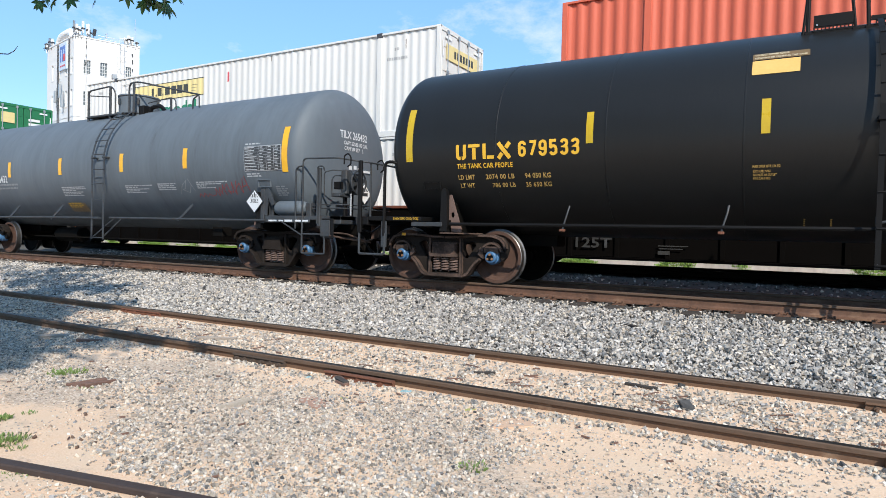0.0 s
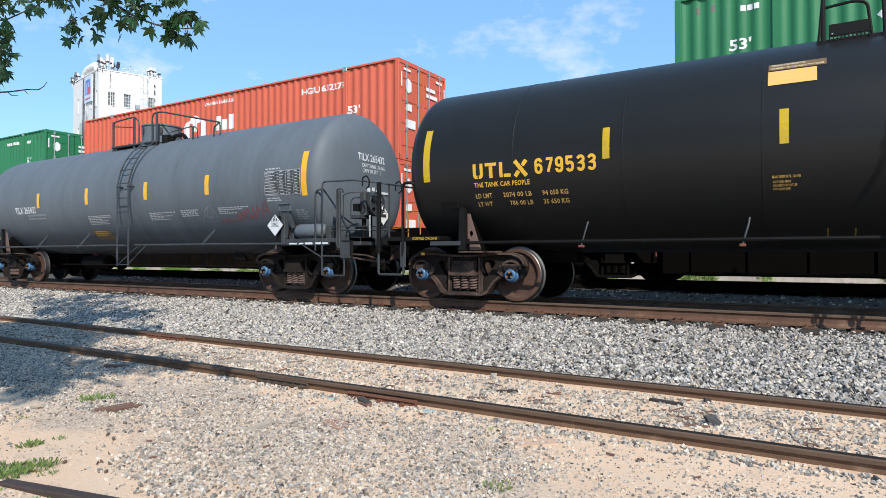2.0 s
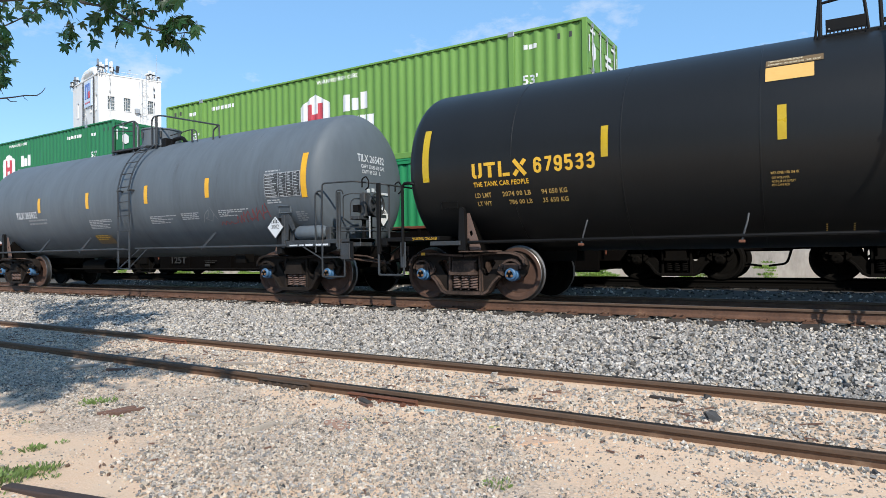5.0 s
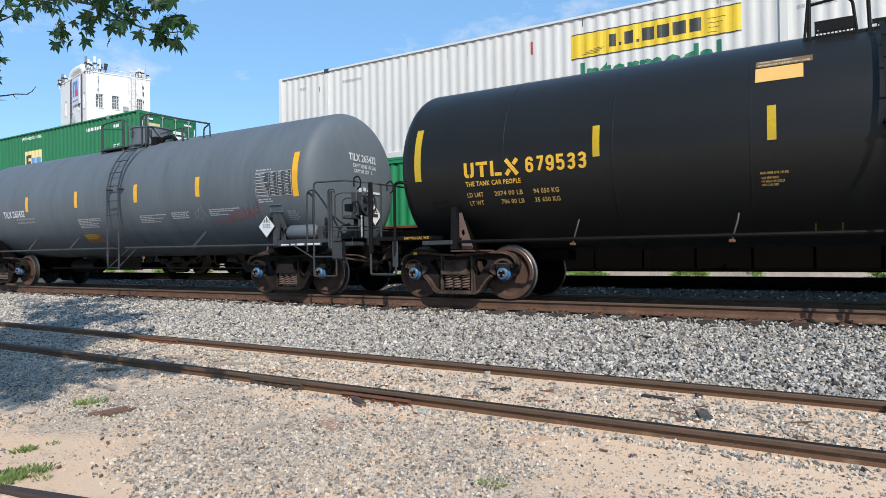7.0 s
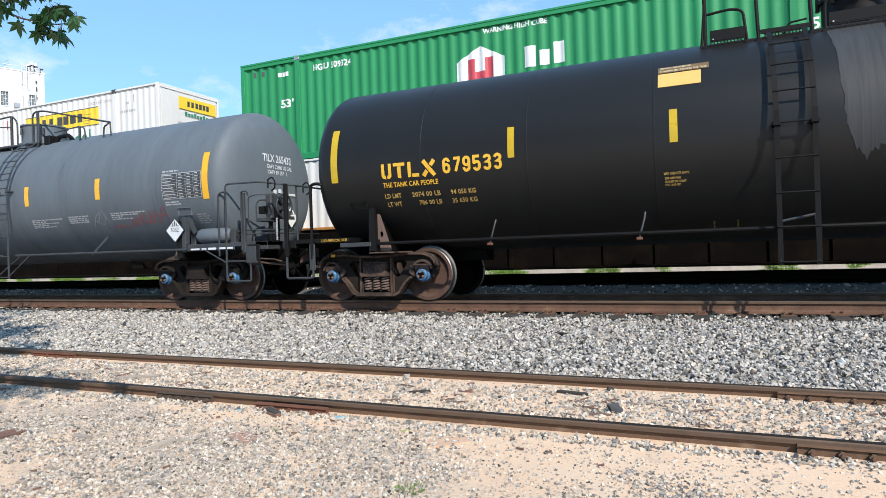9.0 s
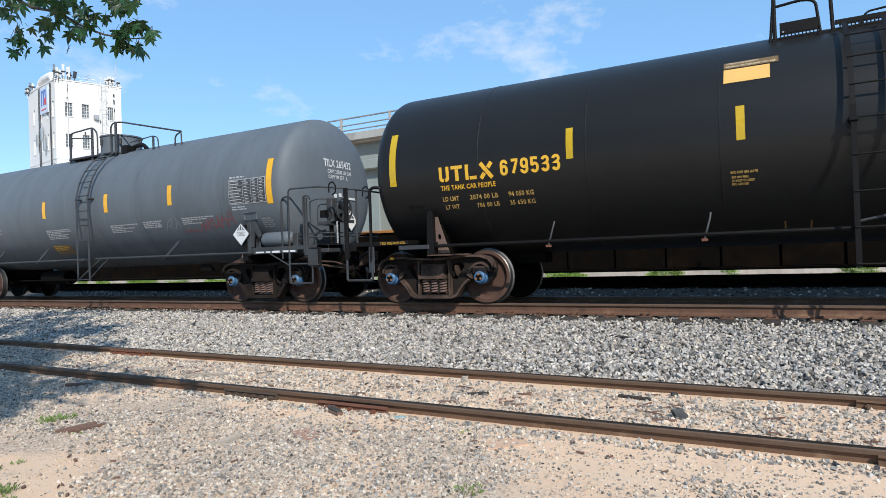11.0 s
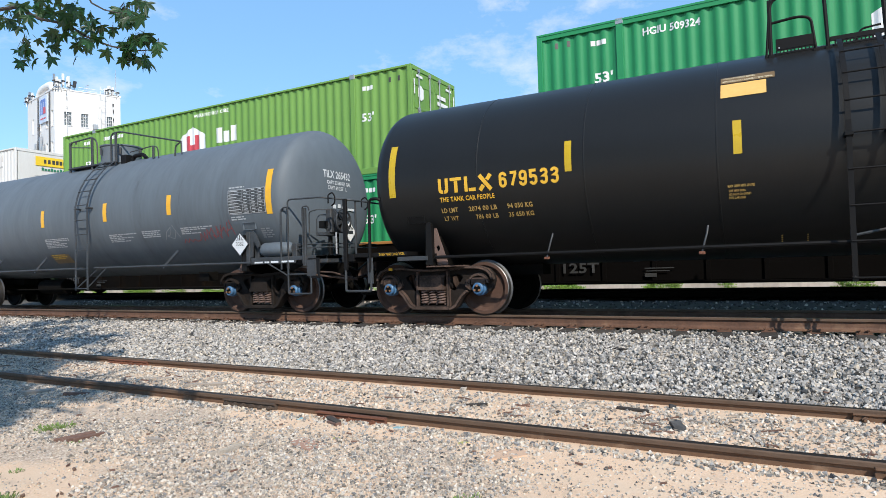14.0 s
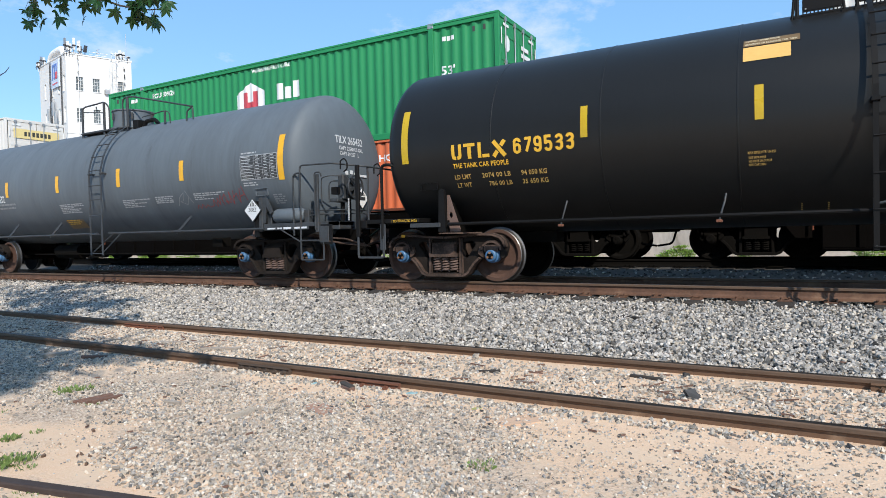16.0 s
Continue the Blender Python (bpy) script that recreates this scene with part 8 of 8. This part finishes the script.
def leaves_mesh(centres, size, rng, droop=(0.15, 1.2), fine=False):
    shape = leaf_shape(fine)
    n, k = len(centres), len(shape)
    tri = np.array([(0, i, i % (k - 1) + 1) for i in range(1, k)])
    s = rng.uniform(size[0], size[1], n)
    droop = rng.uniform(*droop, n)
    yaw = rng.uniform(0, 2 * np.pi, n)
    roll = rng.normal(0, 0.5, n)
    local = np.zeros((n, k, 3))
    local[:, :, :2] = shape[None] * s[:, None, None]
    local[:, :, 2] = -(rng.uniform(0.15, 0.75, n)[:, None] * shape[None, :, 0] ** 2 + 0.25 * shape[None, :, 1] ** 2) * s[:, None]
    cx, sx = np.cos(-droop), np.sin(-droop)
    y = local[:, :, 1] * cx[:, None] - local[:, :, 2] * sx[:, None]
    z = local[:, :, 1] * sx[:, None] + local[:, :, 2] * cx[:, None]
    x = local[:, :, 0] * np.cos(roll)[:, None] + z * np.sin(roll)[:, None]
    z = -local[:, :, 0] * np.sin(roll)[:, None] + z * np.cos(roll)[:, None]
    X = x * np.cos(yaw)[:, None] - y * np.sin(yaw)[:, None]
    Y = x * np.sin(yaw)[:, None] + y * np.cos(yaw)[:, None]
    v = np.stack([X, Y, z], 2) + np.asarray(centres)[:, None]
    f = (tri[None] + k * np.arange(n)[:, None, None]).reshape(-1, 3)
    return v.reshape(-1, 3), f


def tree():
    rng = np.random.default_rng(77)
    pyr = random.Random(8)
    base = Vector((-3.4, -2.6, -0.13))
    t = thing("tree", "broadleaf tree with lobed green leaves overhanging the ground", "tree", at=pose(*base))
    bm = bmesh.new()
    cyl(bm, base, base + Vector((0.1, 0.1, 0.5)), 0.30, 0.22, 14)
    pipe(bm, [base + Vector(p) for p in ((0.1, 0.1, 0.4), (0.15, 0.2, 2.2), (0.1, 0.5, 4.4), (-0.1, 0.8, 7.0))], 0.19, 12)
    part("trunk", bm, BARK, t, smooth=True)
    limbs = [[(-3.30, -2.20, 2.8), (-2.88, -1.31, 4.4), (-2.72, -0.27, 5.6), (-2.64, 0.50, 6.2)], [(-3.34, -2.14, 3.2), (-4.58, -0.27, 4.9), (-5.80, 0.84, 6.0), (-6.64, 1.60, 6.3)], [(-3.50, -1.82, 4.0), (-5.48, -0.12, 5.4), (-7.82, 0.97, 6.1), (-9.84, 2.50, 6.3), (-11.64, 3.20, 6.3)],
             [(-3.68, -1.61, 4.4), (-2.72, -1.47, 5.6), (-1.44, -1.70, 6.2), (-0.34, -1.80, 6.3)], [(-3.54, -1.76, 4.2), (-4.74, -2.58, 5.2), (-5.76, -3.21, 5.8)], [(-3.90, -1.24, 5.0), (-4.24, -1.90, 6.6), (-4.04, -2.90, 7.2)]]
    clumps = [((-5.49, -0.60, 6.2), 0.6, 0.4, 800), ((-4.49, -0.20, 6.2), 0.55, 0.4, 700), ((-6.69, 0.10, 6.2), 0.65, 0.4, 700), ((-5.09, -0.20, 6.2), 0.7, 0.4, 760), ((-6.19, -0.50, 6.2), 0.75, 0.4, 800), ((-4.09, -0.60, 6.2), 0.6, 0.4, 700), ((-6.89, 0.70, 6.3), 0.7, 0.4, 700), ((-12.04, 3.40, 6.3), 0.9, 0.4, 609), ((-10.04, 3.00, 6.3), 0.9, 0.4, 696), ((-8.54, 2.20, 6.3), 0.8, 0.4, 696), ((-6.84, 1.75, 6.3), 0.7, 0.4, 696), ((-5.84, 1.85, 6.4), 0.45, 0.3, 319), ((-7.04, 0.00, 6.3), 0.8, 0.4, 580), ((-5.84, 0.30, 6.3), 0.7, 0.4, 551), ((-4.24, 0.80, 6.3), 0.45, 0.3, 246),
              ((-4.24, -0.90, 6.2), 0.75, 0.4, 812), ((-3.24, -1.20, 6.2), 0.7, 0.4, 812), ((-2.54, -1.50, 6.2), 0.6, 0.4, 560), ((-1.74, -1.90, 6.2), 0.5, 0.4, 330), ((-1.04, -2.30, 6.2), 0.4, 0.3, 150), ((-2.14, -3.00, 6.2), 0.8, 0.5, 754), ((-4.64, -2.20, 6.4), 0.9, 0.6, 812), ((-1.34, -1.05, 6.2), 0.38, 0.25, 190), ((-0.84, -0.85, 6.2), 0.25, 0.2, 90), ((-5.74, -3.15, 5.6), 1.3, 0.9, 725), ((-4.44, -3.30, 7.0), 1.3, 0.8, 870)]
    for limb in limbs:
        bm = bmesh.new()
        pts = [Vector(p) for p in limb]
        for i, (a, b) in enumerate(zip(pts, pts[1:])):
            cyl(bm, a, b, 0.08 * (1 - i / 4.5), 0.08 * (1 - (i + 1) / 4.5), 8)
        part("limb", bm, BARK, t, smooth=True)
    centres = []
    for (x, y, z), r, h, n in clumps:
        spots = [(pyr.gauss(0, 0.55), pyr.gauss(0, 0.55), pyr.gauss(0, 0.5)) for _ in range(44)]
        for _ in range(n):
            s = spots[pyr.randrange(len(spots))]
            centres.append((x + r * (s[0] + pyr.gauss(0, 0.16)), y + r * (s[1] + pyr.gauss(0, 0.16)), z + h * (s[2] + pyr.gauss(0, 0.3))))
    # the crown hangs higher than the low twigs in front
    centres = [c for c in centres if c[1] < 0.25 or c[2] - 1.243 > 0.34 * math.hypot(c[0], c[1]) + 0.28 * c[1] + 0.35]
    v, f = leaves_mesh(centres, (0.10, 0.15), rng)
    ob = raw_mesh("crown", v, f, [LEAF])
    ob.parent = t
    ob.matrix_parent_inverse = t.matrix_basis.inverted()
    # a low branch and a few side twigs with their bunches of leaves
    K = 2.3
    at = lambda x, z, y=0.0: Vector((x * (K + y), K + y, 1.243 + z * (K + y)))
    def twig(name, spots, thick, thin):
        bm = bmesh.new()
        pts = [at(*q) for q in spots]
        for i, (p, q) in enumerate(zip(pts, pts[1:])):
            r0, r1 = (1.35 * (thick + (thin - thick) * k / (len(pts) - 1)) for k in (i, i + 1))
            cyl(bm, p, q, r0, r1, 7)
        part(name, bm, BARK, t, smooth=True)
    twig("twig", ((-2.60, 0.93), (-2.213, 0.846), (-2.035, 0.825), (-1.957, 0.814), (-1.893, 0.781), (-1.841, 0.752), (-1.751, 0.723), (-1.684, 0.695), (-1.629, 0.661), (-1.567, 0.631), (-1.507, 0.606), (-1.457, 0.591), (-1.393, 0.573), (-1.345, 0.567)), 0.011, 0.0018)
    twig("twig", ((-1.75, 0.88), (-1.627, 0.783), (-1.592, 0.741), (-1.539, 0.711), (-1.501, 0.696), (-1.455, 0.683), (-1.391, 0.673)), 0.005, 0.0016)
    twig("twig", ((-2.60, 0.82), (-2.438, 0.798), (-2.32, 0.78), (-2.249, 0.781), (-2.128, 0.784), (-2.026, 0.80)), 0.006, 0.002)
    twig("bare_twig", ((-2.70, 0.58), (-2.516, 0.556), (-2.408, 0.548), (-2.32, 0.539), (-2.243, 0.532), (-2.182, 0.528), (-2.11, 0.517), (-2.078, 0.522), (-2.056, 0.534)), 0.006, 0.0014)
    twig("bare_twig", ((-2.306, 0.537), (-2.279, 0.522), (-2.237, 0.516)), 0.003, 0.0012)
    twig("bare_twig", ((-2.195, 0.528), (-2.185, 0.519), (-2.167, 0.51)), 0.002, 0.001)
    # bunches: place along the branch, half width, half height, leaves
    inner = ((-1.968, 0.767, 0.085, 0.048, 20), (-1.82, 0.759, 0.079, 0.038, 17), (-1.693, 0.722, 0.069, 0.034, 15), (-1.723, 0.671, 0.08, 0.028, 12), (-1.606, 0.683, 0.04, 0.024, 7), (-1.423, 0.673, 0.067, 0.029, 22), (-1.625, 0.629, 0.04, 0.019, 8), (-1.905, 0.682, 0.078, 0.027, 10), (-1.916, 0.629, 0.068, 0.015, 6), (-1.782, 0.628, 0.029, 0.02, 5))
    tip = ((-1.669, 0.59, 0.004, 0.003, 1), (-1.448, 0.647, 0.033, 0.011, 5), (-1.502, 0.632, 0.012, 0.008, 2), (-1.558, 0.64, 0.022, 0.016, 5), (-1.525, 0.585, 0.016, 0.008, 3), (-1.425, 0.584, 0.067, 0.023, 26), (-1.437, 0.55, 0.04, 0.016, 9), (-1.375, 0.530, 0.025, 0.014, 8), (-1.325, 0.550, 0.010, 0.022, 6))
    outer = ((-2.324, 0.716, 0.084, 0.041, 24), (-2.342, 0.654, 0.077, 0.048, 24), (-2.361, 0.595, 0.065, 0.024, 12), (-2.417, 0.548, 0.012, 0.028, 4), (-2.318, 0.82, 0.097, 0.037, 16), (-2.168, 0.774, 0.077, 0.033, 10))
    hang = []
    stalks = bmesh.new()
    for x, z, w, h, n in inner + tip + outer:
        for _ in range(n):
            a, r = pyr.uniform(0, 2 * math.pi), pyr.random() ** 0.6
            leaf = at(x + w * r * math.cos(a), z + 0.018 + h * r * math.sin(a), pyr.uniform(-0.13, 0.13))
            hang.append(leaf)
            cyl(stalks, leaf, leaf.lerp(at(x, z + 0.03), 0.4) + Vector((0, 0, 0.025)), 0.0011, 0.0015, 3, False)
    tagged(part("stalk_tangle", stalks, BARK, t), kind="stuff")
    v, f = leaves_mesh([tuple(c) for c in hang], (0.054, 0.098), rng, (0.4, 1.35), True)
    ob = raw_mesh("twig_leaves", v, f, [LEAF])
    ob.parent = t
    ob.matrix_parent_inverse = t.matrix_basis.inverted()
    return t


tree()

motions()
